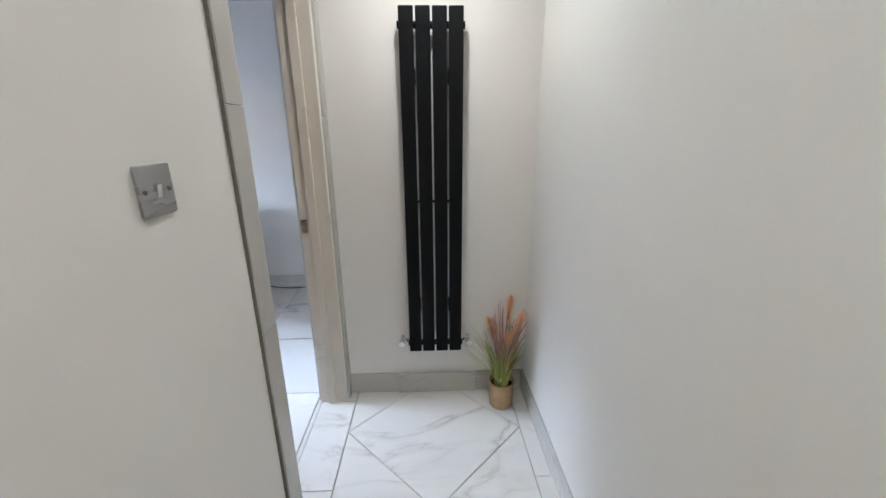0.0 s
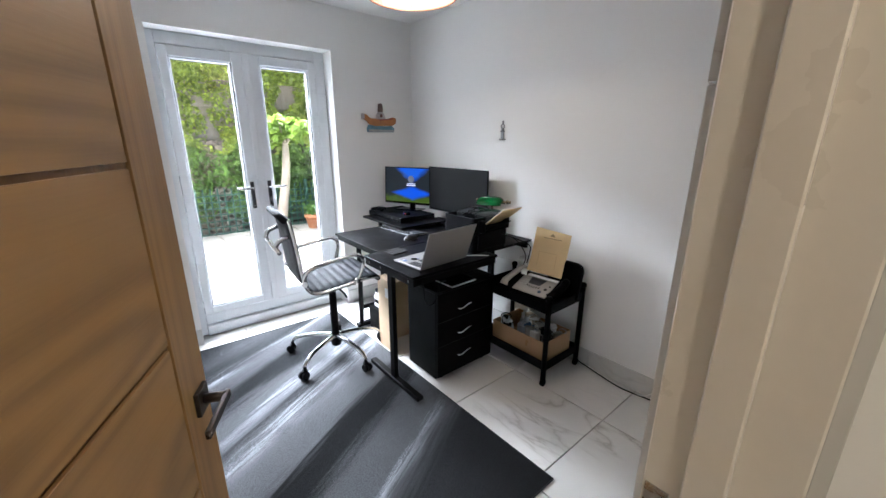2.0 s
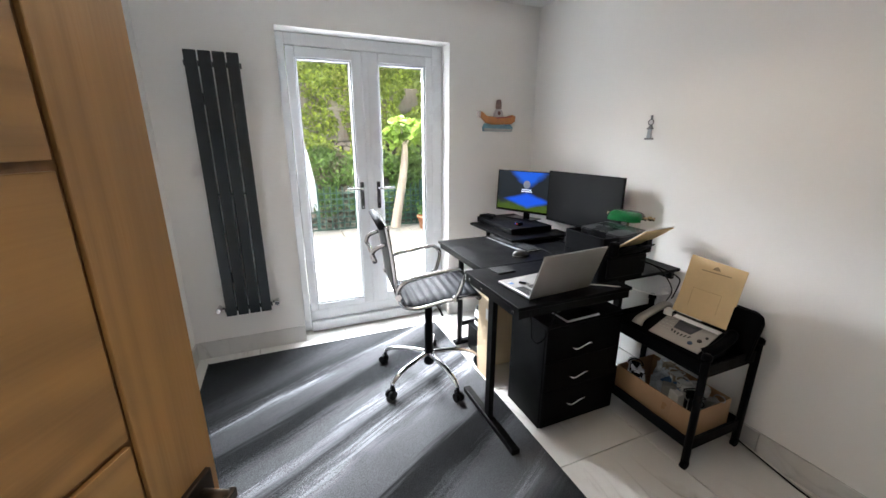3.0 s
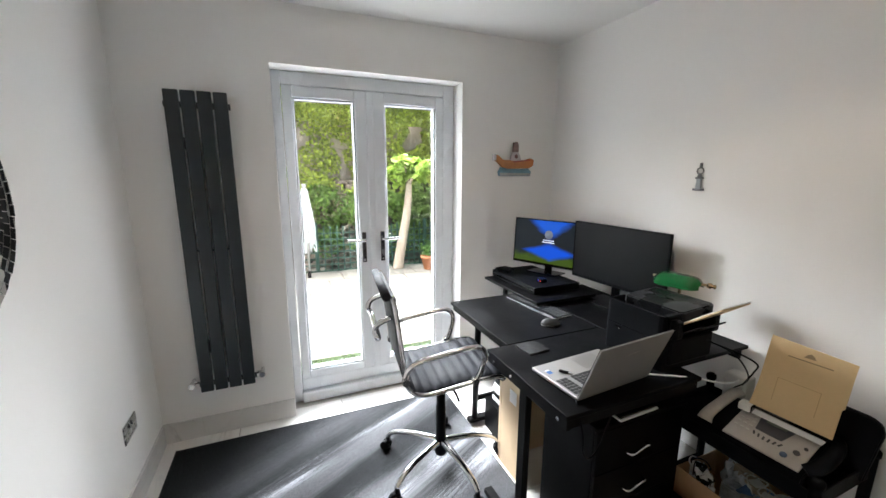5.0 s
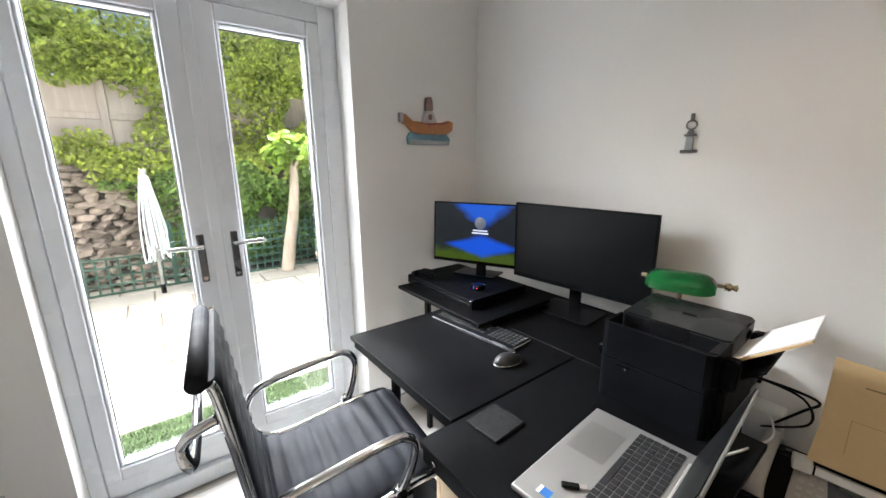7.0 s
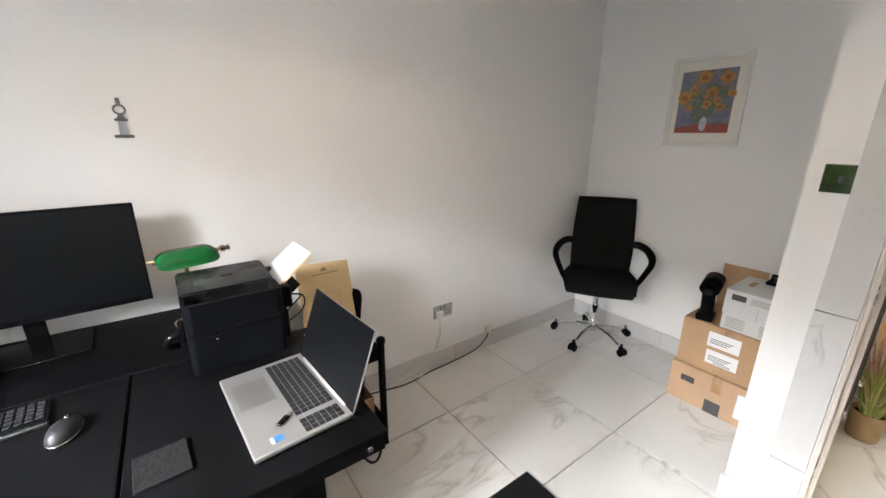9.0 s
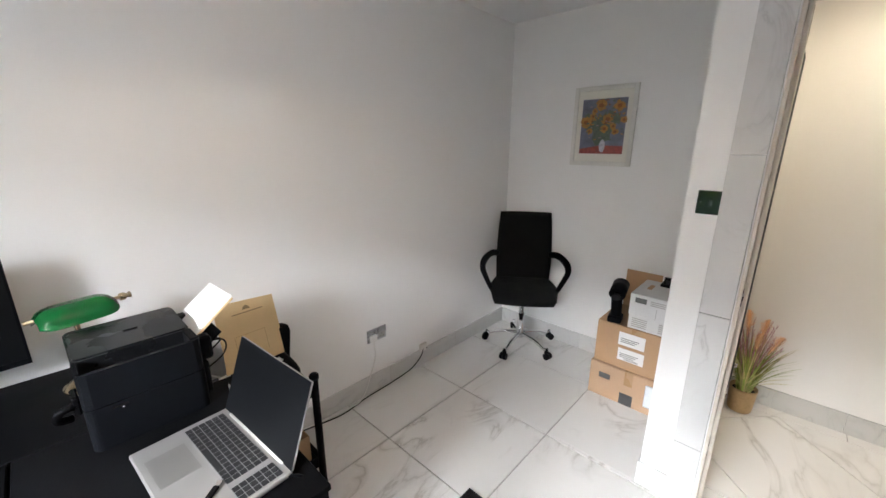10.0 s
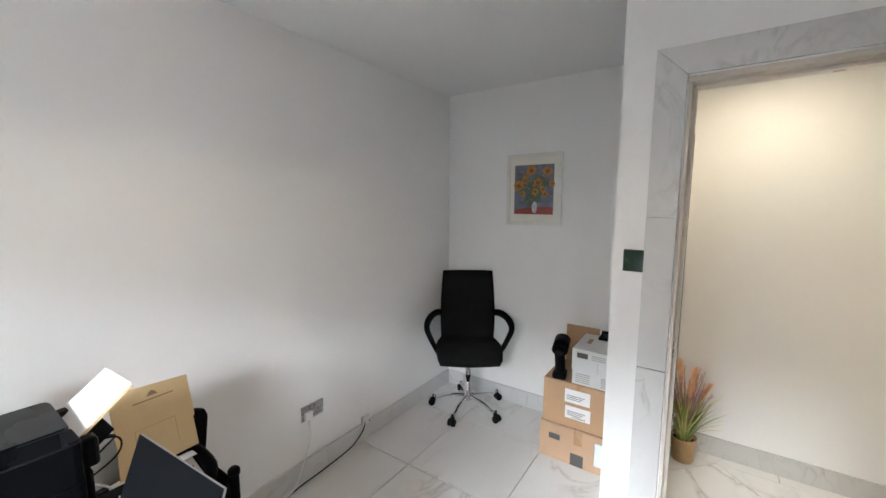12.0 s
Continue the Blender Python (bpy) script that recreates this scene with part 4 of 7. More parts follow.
def lake_screen():
    """Deep blue lake and sky between dark mountains, with a green shore."""
    m = bpy.data.materials.new("lake_wallpaper")
    m.use_nodes = True
    t = m.node_tree
    L, p = t.links.new, t.nodes["Principled BSDF"]
    co = t.nodes.new("ShaderNodeTexCoord")
    sp = t.nodes.new("ShaderNodeSeparateXYZ")
    L(co.outputs["Generated"], sp.inputs[0])

    def op(kind, a, c):
        q = t.nodes.new("ShaderNodeMath")
        q.operation = kind
        for k, v in ((0, a), (1, c)):
            if isinstance(v, (int, float)):
                q.inputs[k].default_value = v
            else:
                L(v, q.inputs[k])
        return q.outputs[0]

    n = t.nodes.new("ShaderNodeTexNoise")
    n.inputs["Scale"].default_value = 7
    L(co.outputs["Generated"], n.inputs[0])
    wob = op("MULTIPLY", op("SUBTRACT", n.outputs[0], 0.5), 0.22)
    dx = op("ABSOLUTE", op("SUBTRACT", sp.outputs[0], 0.52), 0)
    z = sp.outputs[2]
    # sky above a V-shaped gap
    def soft_step(a, c, k):
        q = op("ADD", op("MULTIPLY", op("SUBTRACT", a, c), k), 0.5)
        q.node.use_clamp = True
        return q

    sky = soft_step(op("ADD", z, wob), op("ADD", 0.58, op("MULTIPLY", dx, 1.5)), 5.0)
    lake = soft_step(0.36, op("ADD", op("MULTIPLY", op("ABSOLUTE", op("SUBTRACT", z, 0.27), 0), 1.9), op("ADD", dx, op("MULTIPLY", wob, 0.5))), 6.0)
    shore = soft_step(0.16, op("ADD", z, wob), 9.0)
    base = t.nodes.new("ShaderNodeRGB")
    base.outputs[0].default_value = (0.010, 0.014, 0.018, 1)
    cur = base.outputs[0]
    for mask, c in ((shore, (0.05, 0.09, 0.006)), (sky, (0.012, 0.11, 0.66)), (lake, (0.004, 0.09, 0.72))):
        mx = t.nodes.new("ShaderNodeMix")
        mx.data_type = "RGBA"
        L(mask, mx.inputs[0]), L(cur, mx.inputs[6])
        mx.inputs[7].default_value = (*c, 1)
        cur = mx.outputs[2]
    L(cur, p.inputs["Emission Color"])
    p.inputs["Emission Strength"].default_value = 0.95
    p.inputs["Base Color"].default_value = (0.012, 0.012, 0.013, 1)
    p.inputs["Specular IOR Level"].default_value = 0.15
    p.inputs["Roughness"].default_value = 0.2
    return m


monitor(pose(-2.211, 3.650, DZ, 0, 0, 4.1), 0.627, 0.353, "large black monitor, switched off, standing on the desk", None, stand=0.098, base=(0.26, 0.19))
monitor(pose(-2.705, 3.560, 0.850, -3, 0, 24), 0.535, 0.315, "black monitor showing a blue lake screen, standing on a black box", lake_screen(), stand=0.045, base=(0.22, 0.15))

# flat black box under the smaller monitor
ob = thing("media_box", pose(-2.645, 3.452, 0.808), "flat black electronics box on the raised shelf", "electronics")
b = B()
box(b, -0.275, -0.19, 0, 0.222, 0.150, 0.042, 0.003, 2)
part("body", b, M_PLASTIC, ob)
b = B()
box(b, -0.26, -0.1915, 0.008, 0.205, -0.1895, 0.024, 0.001)
part("front_strip", b, M_GLOSS, ob)
b = B()
box(b, 0.212, -0.193, 0.036, 0.221, -0.180, 0.0425, 0.001)
part("corner_cap", b, M_STEEL, ob)
ob = thing("controller", pose(-2.84, 3.33, 0.850, 0, 0, 20), "small black game controller on the flat box", "controller")
b = B()
box(b, -0.045, -0.03, 0, 0.045, 0.03, 0.028, 0.012, 3)
part("body", b, M_PLASTIC, ob)
for sx in (-1, 1):
    b = B()
    tube(b, [(sx * 0.04, -0.01, 0.014), (sx * 0.055, -0.05, 0.010)], 0.014, 10)
    part("grip", b, M_PLASTIC, ob)
ob = thing("charging_stand", pose(-2.52, 3.385, 0.850), "small black device with blue and red standby lights", "electronics")
b = B()
box(b, -0.022, -0.025, 0, 0.03, 0.02, 0.026, 0.006, 2)
part("body", b, M_GLOSS, ob)
part("blue_light", box(B(), -0.003, -0.0265, 0.006, 0.001, -0.0248, 0.02), glow("blue_led", (0.02, 0.03, 0.6), 0.05), ob, "blue standby light")
part("red_light", box(B(), 0.018, -0.0265, 0.012, 0.022, -0.0248, 0.015), glow("red_led", (1.0, 0.03, 0.02), 0.8), ob, "red standby light")


# ---- keyboard, mouse, pad ----
M_KEY = mat("black_keycap", (0.010, 0.0105, 0.012), 0.5)


def keycaps(ob, x0, y0, rows, pitch, z, size, h, tilt=0.0):
    me = mesh_of("key", box(B(), -size / 2, -size / 2, 0, size / 2, size / 2, h, 0.0015), M_KEY)
    for r, n in enumerate(rows):
        for c in range(n[0], n[1]):
            if c in n[2:]:
                continue
            k = new("key", me)
            k.parent = ob
            k.location = (x0 + c * pitch, y0 - r * pitch, z + tilt * (y0 - r * pitch))


ob = thing("keyboard", pose(-2.325, 3.207, DZ, 0, 0, 6), "slim silver and black full-size keyboard on the desk", "keyboard")
b = B()
box(b, -0.205, -0.058, 0, 0.205, 0.062, 0.010, 0.003, 2)
part("plate", b, M_STEEL, ob, "silver keyboard plate")
b = B()
box(b, -0.201, -0.048, 0.0101, 0.201, 0.058, 0.0125)
part("key_bed", b, M_PLASTIC, ob)
keycaps(ob, -0.192, 0.048, [(0, 22, 13), (0, 22, 14), (0, 22, 14), (0, 22, 13, 14), (0, 22, 4, 5, 6, 7, 14), ], 0.0182, 0.0126, 0.0145, 0.0022)
b = B()
box(b, -0.192 + 3.6 * 0.0182, 0.048 - 4.4 * 0.0182, 0.0126, -0.192 + 7.4 * 0.0182, 0.048 - 3.6 * 0.0182, 0.0148, 0.001)
part("space_bar", b, M_KEY, ob)
ob = thing("computer_mouse", pose(-2.078, 3.115, DZ, 0, 0, -12), "dark grey and silver computer mouse beside the keyboard", "mouse")
b = B()
r = bmesh.ops.create_uvsphere(b, u_segments=20, v_segments=12, radius=1)
for v in b.verts:
    v.co = (v.co.x * 0.031, v.co.y * 0.052, max(v.co.z, -0.1) * 0.030 * (1 - 0.25 * v.co.y) + 0.004)
for f in b.faces:
    f.smooth = True
part("shell", b, mat("dark_grey_mouse", (0.016, 0.016, 0.018), 0.4), ob)
b = B()
tube(b, [(0.0305 * math.cos(a), 0.0515 * math.sin(a), 0.004) for a in [2 * math.pi * k / 20 for k in range(20)]], 0.0022, 6, closed=True)
part("silver_rim", b, M_STEEL, ob)
b = B()
tube(b, [(-0.004, 0.026, 0.026), (0.004, 0.026, 0.026)], 0.007, 12)
part("scroll_wheel", b, M_STEEL, ob)
ob = thing("coaster", pose(-1.893, 2.872, DZ, 0, 0, 4), "square black slate coaster on the desk edge", "coaster")
part("slate", box(B(), -0.05, -0.053, 0, 0.05, 0.053, 0.007, 0.0015), mat("slate", (0.007, 0.007, 0.0075), 0.7, spec=0.15, var=0.25, scale=30, bump=0.5, bscale=90), ob)


# ---- laptop ----
def laptop(m):
    """The keyboard half lies along x (its hinge at +x); the user sits at -x."""
    ob = thing("laptop", m, "open silver laptop with black keys and dark screen", "laptop")
    b = B()
    box(b, -0.115, -0.178, 0.003, 0.115, 0.178, 0.016, 0.004, 2)
    base = part("base", b, M_SILVER, ob)
    b = B()
    box(b, 0.0, -0.168, 0.0161, 0.098, 0.158, 0.0164)
    part("key_well", b, mat("key_well", (0.30, 0.30, 0.30), 0.42, 0.7), base)
    me = mesh_of("key", box(B(), -0.0072, -0.0078, 0, 0.0072, 0.0078, 0.0016, 0.0008), M_KEY)
    for r in range(6):
        for c in range(19):
            if r == 0 and 6 <= c <= 11 or c == 15:
                continue
            k = new("key", me)
            k.parent = base
            k.location = (0.0085 + r * 0.0162, -0.160 + 0.0172 * (18 - c), 0.0164)
    b = B()
    box(b, 0.0085 - 0.0072, -0.160 + 0.0172 * 7 - 0.0078, 0.0164, 0.0085 + 0.0072, -0.160 + 0.0172 * 12 + 0.0078, 0.0180, 0.0008)
    part("space_bar", b, M_KEY, base)
    b = B()
    box(b, -0.098, 0.0, 0.0161, -0.014, 0.118, 0.0163)
    part("touchpad", b, mat("touchpad", (0.31, 0.305, 0.295), 0.38, 0.8, var=0.01, rvar=0.01), base)
    b = B()
    box(b, -0.064, -0.155, 0.0161, -0.044, -0.135, 0.0164)
    part("sticker", b, mat("blue_sticker", (0.03, 0.13, 0.38), 0.4), base, "small blue and white sticker")
    b = B()
    box(b, -0.072, -0.155, 0.0161, -0.065, -0.135, 0.0164)
    part("sticker", b, M_PAPER, base)
    a = radians(110)
    lid = part("lid", B(), M_SILVER, ob)
    Lm = Matrix.Translation((0.112, 0, 0.014)) @ Matrix.Rotation(a - math.pi / 2, 4, "Y")
    b = B()
    box(b, 0.0, -0.178, 0.0, 0.006, 0.178, 0.216, 0.003, 2)
    bmesh.ops.transform(b, matrix=Lm, verts=b.verts)
    part("lid_back", b, M_SILVER, lid)
    b = B()
    box(b, -0.0014, -0.1768, 0.001, -0.0002, 0.1768, 0.2150)
    bmesh.ops.transform(b, matrix=Lm, verts=b.verts)
    part("screen", b, M_DARKSCREEN, lid, "dark laptop screen")
    b = B()
    box(b, 0.0061, -0.03, 0.155, 0.0066, 0.03, 0.161)
    bmesh.ops.transform(b, matrix=Lm, verts=b.verts)
    part("maker_mark", b, M_GREYPLASTIC, lid)
    b = B()
    tube(b, [(0.112, -0.14, 0.012), (0.112, 0.14, 0.012)], 0.007, 10)
    part("hinge", b, M_GREYPLASTIC, ob)
    return ob


laptop(pose(-1.632, 2.941, DZ, 0, 0, 4.4))
ob = thing("usb_stick", pose(-1.652, 2.842, DZ + 0.0165, 0, 0, 40), "small black and silver usb stick lying on the laptop", "usb stick")
part("body", box(B(), -0.02, -0.007, 0, 0.014, 0.007, 0.007, 0.002), M_GLOSS, ob)
part("plug", box(B(), 0.014, -0.005, 0.001, 0.028, 0.005, 0.006), M_CHROME, ob)


# ---- printer ----
def rounded(w0, w1, d0, d1, r, n=5):
    """Outline of a rectangle with round corners."""
    out = []
    for cx, cy, a0 in ((w1 - r, d1 - r, 0), (w0 + r, d1 - r, 90), (w0 + r, d0 + r, 180), (w1 - r, d0 + r, 270)):
        for k in range(n + 1):
            a = radians(a0 + 90 * k / n)
            out.append((cx + r * math.cos(a), cy + r * math.sin(a)))
    return out


def printer(m):
    """Front at -y; a deep open tray in front of a hinged lid."""
    ob = thing("printer", m, "black inkjet printer with open top tray on the desk", "printer")
    b = B()
    prism(b, rounded(-0.134, 0.134, -0.150, 0.150, 0.020), 0.118)
    part("body", b, M_PLASTIC, ob)
    b = B()
    prism(b, rounded(-0.132, 0.132, -0.148, 0.148, 0.019), 0.003, pose(0, 0, 0.118))
    part("seam", b, M_GLOSS, ob)
    b = B()
    prism(b, rounded(-0.134, 0.134, -0.150, 0.150, 0.020), 0.014, pose(0, 0, 0.121))
    part("tray_floor", b, M_PLASTIC, ob)
    # walls of the open tray
    b = B()
    prism(b, [(-0.134, -0.130), (-0.128, -0.144), (-0.114, -0.150), (0.114, -0.150), (0.128, -0.144), (0.134, -0.130), (0.124, -0.138), (-0.124, -0.138)], 0.082, pose(0, 0, 0.135))
    part("tray_wall", b, M_PLASTIC, ob)
    for x0, x1 in ((-0.134, -0.124), (0.112, 0.134)):
        b = B()
        box(b, x0, -0.1295, 0.135, x1, -0.050, 0.217, 0.002)
        part("tray_wall", b, M_PLASTIC, ob)
    b = B()
    prism(b, rounded(-0.133, 0.133, -0.048, 0.150, 0.018), 0.084, pose(0, 0, 0.135))
    for v in b.verts:
        if v.co.z > 0.2:
            v.co.z += 0.012 * (v.co.y + 0.048) / 0.198
    bmesh.ops.bevel(b, geom=[e for e in b.edges if all(v.co.z > 0.2 for v in e.verts)], offset=0.005, segments=2, affect="EDGES")
    lid = part("scanner_lid", b, mat("satin_black_plastic", (0.006, 0.0065, 0.0075), 0.32, spec=0.25, var=0.12), ob, "satin black lid with rounded edges")
    part("finger_grip", box(B(), -0.01, 0.05, 0.2265, 0.025, 0.056, 0.2285, 0.0006), M_GLOSS, lid)
    b = B()
    box(b, -0.082, -0.1515, 0.105, -0.048, -0.1495, 0.111, 0.0006)
    part("maker_mark", b, M_GLOSS, ob)
    b = B()
    lathe(b, [(0.0, 0.0), (0.004, 0.0), (0.003, 0.002), (0.0, 0.002)], 12, pose(-0.060, -0.150, 0.100, 90))
    part("stud", b, M_STEEL, ob)
    # feed slot and guides at the side
    for yy in (-0.10, 0.115):
        b = B()
        box(b, 0.1342, yy - 0.022, 0.130, 0.168, yy + 0.022, 0.205, 0.010, 2)
        part("feed_guide", b, M_PLASTIC, ob)
    b = B()
    box(b, 0.1342, -0.12, 0.02, 0.152, 0.13, 0.125, 0.008, 2)
    part("rear_bulge", b, M_PLASTIC, ob)
    b = B()
    obox(b, pose(0.172, 0.01, 0.160, 0, -38, 0), 0.09, 0.18, 0.006, 0.002)
    part("paper_support", b, M_PLASTIC, ob)
    # cartridge plug hanging at the other side
    b = B()
    box(b, -0.150, -0.06, 0.07, -0.1345, 0.0, 0.125, 0.004)
    tube(b, [(-0.142, -0.05, 0.10), (-0.175, -0.055, 0.095), (-0.182, -0.03, 0.06), (-0.155, -0.02, 0.05)], 0.010, 8, 3)
    part("side_plug", b, M_GLOSS, ob)
    return ob


printer(pose(-1.684, 3.348, DZ, 0, 0, 1))
ob = thing("paper_stack", pose(-1.518, 3.405, 0.972, 0, -38, 3), "white paper sheets leaning in the printer feed", "paper")
part("sheet", box(B(), -0.075, -0.1, 0.005, 0.125, 0.085, 0.0085), M_PAPER, ob)
part("backing_card", box(B(), -0.085, -0.105, 0.0, 0.120, 0.08, 0.0045), M_MANILA, ob, "buff card behind the sheets")


# ---- green desk lamp ----
def bankers_lamp(m):
    ob = thing("desk_lamp", m, "brass desk lamp with a green glass shade behind the printer", "desk lamp")
    b = B()
    lathe(b, [(0.0, 0.0), (0.07, 0.0), (0.072, 0.008), (0.05, 0.018), (0.02, 0.026), (0.0, 0.028)], 24)
    M_BRASS = mat("aged_brass", (0.42, 0.33, 0.20), 0.28, 0.9)
    part("foot", b, M_BRASS, ob)
    b = B()
    tube(b, [(0, 0, 0.02), (0, 0.005, 0.15), (0, 0.01, 0.24), (0, -0.005, 0.265)], 0.007, 10, 4)
    part("stem", b, M_BRASS, ob)
    b = B()
    tube(b, [(-0.115, -0.01, 0.262), (0.13, -0.01, 0.262)], 0.006, 10)
    part("cross_bar", b, M_BRASS, ob)
    b = B()
    lathe(b, [(0.0, 0.0), (0.012, 0.0), (0.013, 0.012), (0.007, 0.02), (0.011, 0.03), (0.0, 0.034)], 14, pose(0.115, -0.01, 0.262, 0, 90, 0))
    part("finial", b, M_BRASS, ob)
    g = mat("green_glass", (0.006, 0.16, 0.035), 0.12, var=0.08, rvar=0.04, coat=0.6)
    b = B()
    n, k = 14, 12
    rows = []
    for i in range(n + 1):
        u = 2 * i / n - 1
        rr = 0.055 * (1 - 0.5 * abs(u) ** 6)
        row = []
        for j in range(k + 1):
            a = radians(-8 + 196 * j / k)
            row.append(b.verts.new((u * 0.096, -0.02 - math.cos(a) * rr * 1.15, 0.245 + math.sin(a) * rr * 0.9)))
        rows.append(row)
    for A, C in zip(rows, rows[1:]):
        for j in range(k):
            b.faces.new((A[j], A[j + 1], C[j + 1], C[j])).smooth = True
    g2 = bmesh.ops.solidify(b, geom=b.faces[:], thickness=0.003)
    part("shade", b, g, ob, "glossy green glass shade")
    b = B()
    tube(b, [(-0.06, -0.015, 0.25), (0.06, -0.015, 0.25)], 0.013, 12)
    part("bulb", b, mat("opal_bulb", (0.8, 0.8, 0.78), 0.3), ob)
    return ob


bankers_lamp(pose(-1.780, 3.597, DZ, 0, 0, 14.7))


# ---- trolley with fax ----
def trolley():
    ob = thing("storage_trolley", pose(-1.315, 3.592, 0), "black two-tier storage trolley against the wall", "trolley")
    for nm, z in (("tray", 0.48), ("tray", 0.11)):
        b = B()
        box(b, -0.36, -0.18, z, 0.19, 0.16, z + 0.012)
        for q in ((-0.365, -0.187, 0.195, -0.180), (-0.365, 0.158, 0.195, 0.165), (-0.365, -0.180, -0.358, 0.158), (0.188, -0.180, 0.195, 0.158)):
            box(b, q[0], q[1], z - 0.012, q[2], q[3], z + 0.048, 0.002)
        part(nm, b, M_PLASTIC, ob, "black plastic tray with a raised lip")
    for x in (-0.362, 0.19):
        for y in (-0.19, 0.165):
            b = B()
            tube(b, [(x, y, 0.05), (x, y, 0.565)], 0.0165, 10)
            p = part("post", b, M_PLASTIC, ob)
            b = B()
            lathe(b, [(0.0, 0.0), (0.021, 0.0), (0.021, 0.018), (0.014, 0.026), (0.0, 0.026)], 14, pose(x, y, 0.558))
            part("post_cap", b, M_PLASTIC, p)
            b = B()
            tube(b, [(x - 0.01, y, 0.022), (x + 0.01, y, 0.022)], 0.022, 12)
            box(b, x - 0.014, y - 0.008, 0.028, x + 0.014, y + 0.008, 0.056)
            part("caster", b, M_PLASTIC, p)
    b = B()
    prism(b, [(-0.02, 0.49), (0.205, 0.49), (0.228, 0.68), (0.218, 0.712), (0.19, 0.726), (-0.02, 0.726)], 0.020, Matrix(((1, 0, 0, 0), (0, 0, -1, 0.096), (0, 1, 0, 0), (0, 0, 0, 1))))
    bmesh.ops.bevel(b, geom=b.edges[:], offset=0.004, segments=2, affect="EDGES")
    part("back_handle", b, M_PLASTIC, ob, "rounded black handle panel")
    return ob


trolley()


def fax(m):
    ob = thing("fax_machine", m, "grey and black fax machine with handset and keypad on the trolley", "fax machine")
    b = B()
    prism(b, [(-0.12, 0.0), (0.11, 0.0), (0.12, 0.10), (0.05, 0.115), (-0.115, 0.045), (-0.125, 0.02)], 0.34, Matrix(((0, 0, 1, -0.17), (1, 0, 0, 0), (0, 1, 0, 0), (0, 0, 0, 1))))
    bmesh.ops.bevel(b, geom=b.edges[:], offset=0.006, segments=2, affect="EDGES")
    part("body", b, M_PLASTIC, ob)
    T = pose(0.035, -0.03, 0.0845, 23, 0, 0)
    b = B()
    obox(b, T, 0.235, 0.17, 0.008, 0.003, 2)
    face = part("control_panel", b, mat("warm_grey_plastic", (0.42, 0.40, 0.37), 0.45, var=0.05), ob, "warm grey control panel")
    b = B()
    prism(b, [(-0.045, -0.02), (0.035, -0.02), (0.055, 0.055), (-0.055, 0.055)], 0.003, T @ pose(0.0, 0.015, 0.0042))
    part("display_surround", b, mat("slate_blue_plastic", (0.07, 0.075, 0.09), 0.4), face)
    b = B()
    obox(b, T @ pose(0.0, 0.050, 0.0085), 0.062, 0.018, 0.002)
    part("display", b, mat("lcd_green", (0.20, 0.23, 0.20), 0.2), face, "small grey display")
    me = mesh_of("button", box(B(), -0.006, -0.0045, 0, 0.006, 0.0045, 0.004, 0.0012), mat("pale_button", (0.50, 0.49, 0.46), 0.5))
    for r in range(4):
        for c in range(3):
            k = new("button", me)
            k.parent = face
            k.matrix_local = T @ pose(-0.098 + c * 0.019, 0.04 - r * 0.022, 0.0042)
    me = mesh_of("button", box(B(), -0.003, -0.008, 0, 0.003, 0.008, 0.003, 0.001), M_BARS)
    for c in range(6):
        k = new("button", me)
        k.parent = face
        k.matrix_local = T @ pose(-0.04 + c * 0.016, -0.024 - 0.006 * math.sin(c * 0.63), 0.0042, 0, 0, 25 - c * 10)
    for (x, y, rr, mt) in ((0.085, -0.02, 0.010, M_BARS), (0.098, 0.012, 0.006, M_BARS), (0.062, -0.052, 0.011, mat("blue_button", (0.05, 0.09, 0.16), 0.4))):
        b = B()
        lathe(b, [(0.0, 0.0), (rr, 0.0), (rr * 0.9, 0.004), (0.0, 0.005)], 16, T @ pose(x, y, 0.0042))
        part("round_button", b, mt, face)
    b = B()
    pts = [(-0.145, -0.115, 0.062), (-0.145, -0.09, 0.088), (-0.145, 0.0, 0.112), (-0.145, 0.075, 0.128), (-0.145, 0.105, 0.118)]
    tube(b, pts, lambda t: 0.021 + 0.007 * abs(2 * t - 1) ** 2, 12, 4, flat=0.75)
    part("handset", b, mat("beige_handset", (0.46, 0.43, 0.39), 0.42), ob, "pale grey telephone handset")
    b = B()
    box(b, -0.11, 0.06, 0.112, 0.15, 0.075, 0.118)
    part("paper_slot", b, M_GLOSS, ob)
    b = B()
    tube(b, [(0.16, -0.08, 0.05), (0.185, -0.04, 0.075), (0.185, 0.05, 0.10), (0.17, 0.1, 0.105)], 0.024, 10, 3)
    part("side_bulge", b, M_PLASTIC, ob)
    return ob


fax(pose(-1.345, 3.540, 0.492, 0, 0, 3))
ob = thing("document_folder", pose(-1.290, 3.562, 0.640, -15, 0, 4), "buff card document folder standing in the fax feed", "folder")
b = B()
prism(b, [(-0.120, 0.0), (0.122, 0.0), (0.122, 0.105), (0.128, 0.112), (0.128, 0.265), (-0.112, 0.282), (-0.112, 0.1)], 0.004, Matrix(((1, 0, 0, 0), (0, 0, -1, 0), (0, 1, 0, 0), (0, 0, 0, 1))))
part("card", b, M_MANILA, ob)
b = B()
for q in ((-0.06, 0.045, -0.0585, 0.135), (0.063, 0.045, 0.0645, 0.135), (-0.0585, 0.1335, 0.063, 0.135)):
    box(b, q[0], -0.0048, q[1], q[2], -0.0042, q[3])
part("flap_crease", b, mat("buff_crease", (0.40, 0.28, 0.14), 0.8), ob)
b = B()
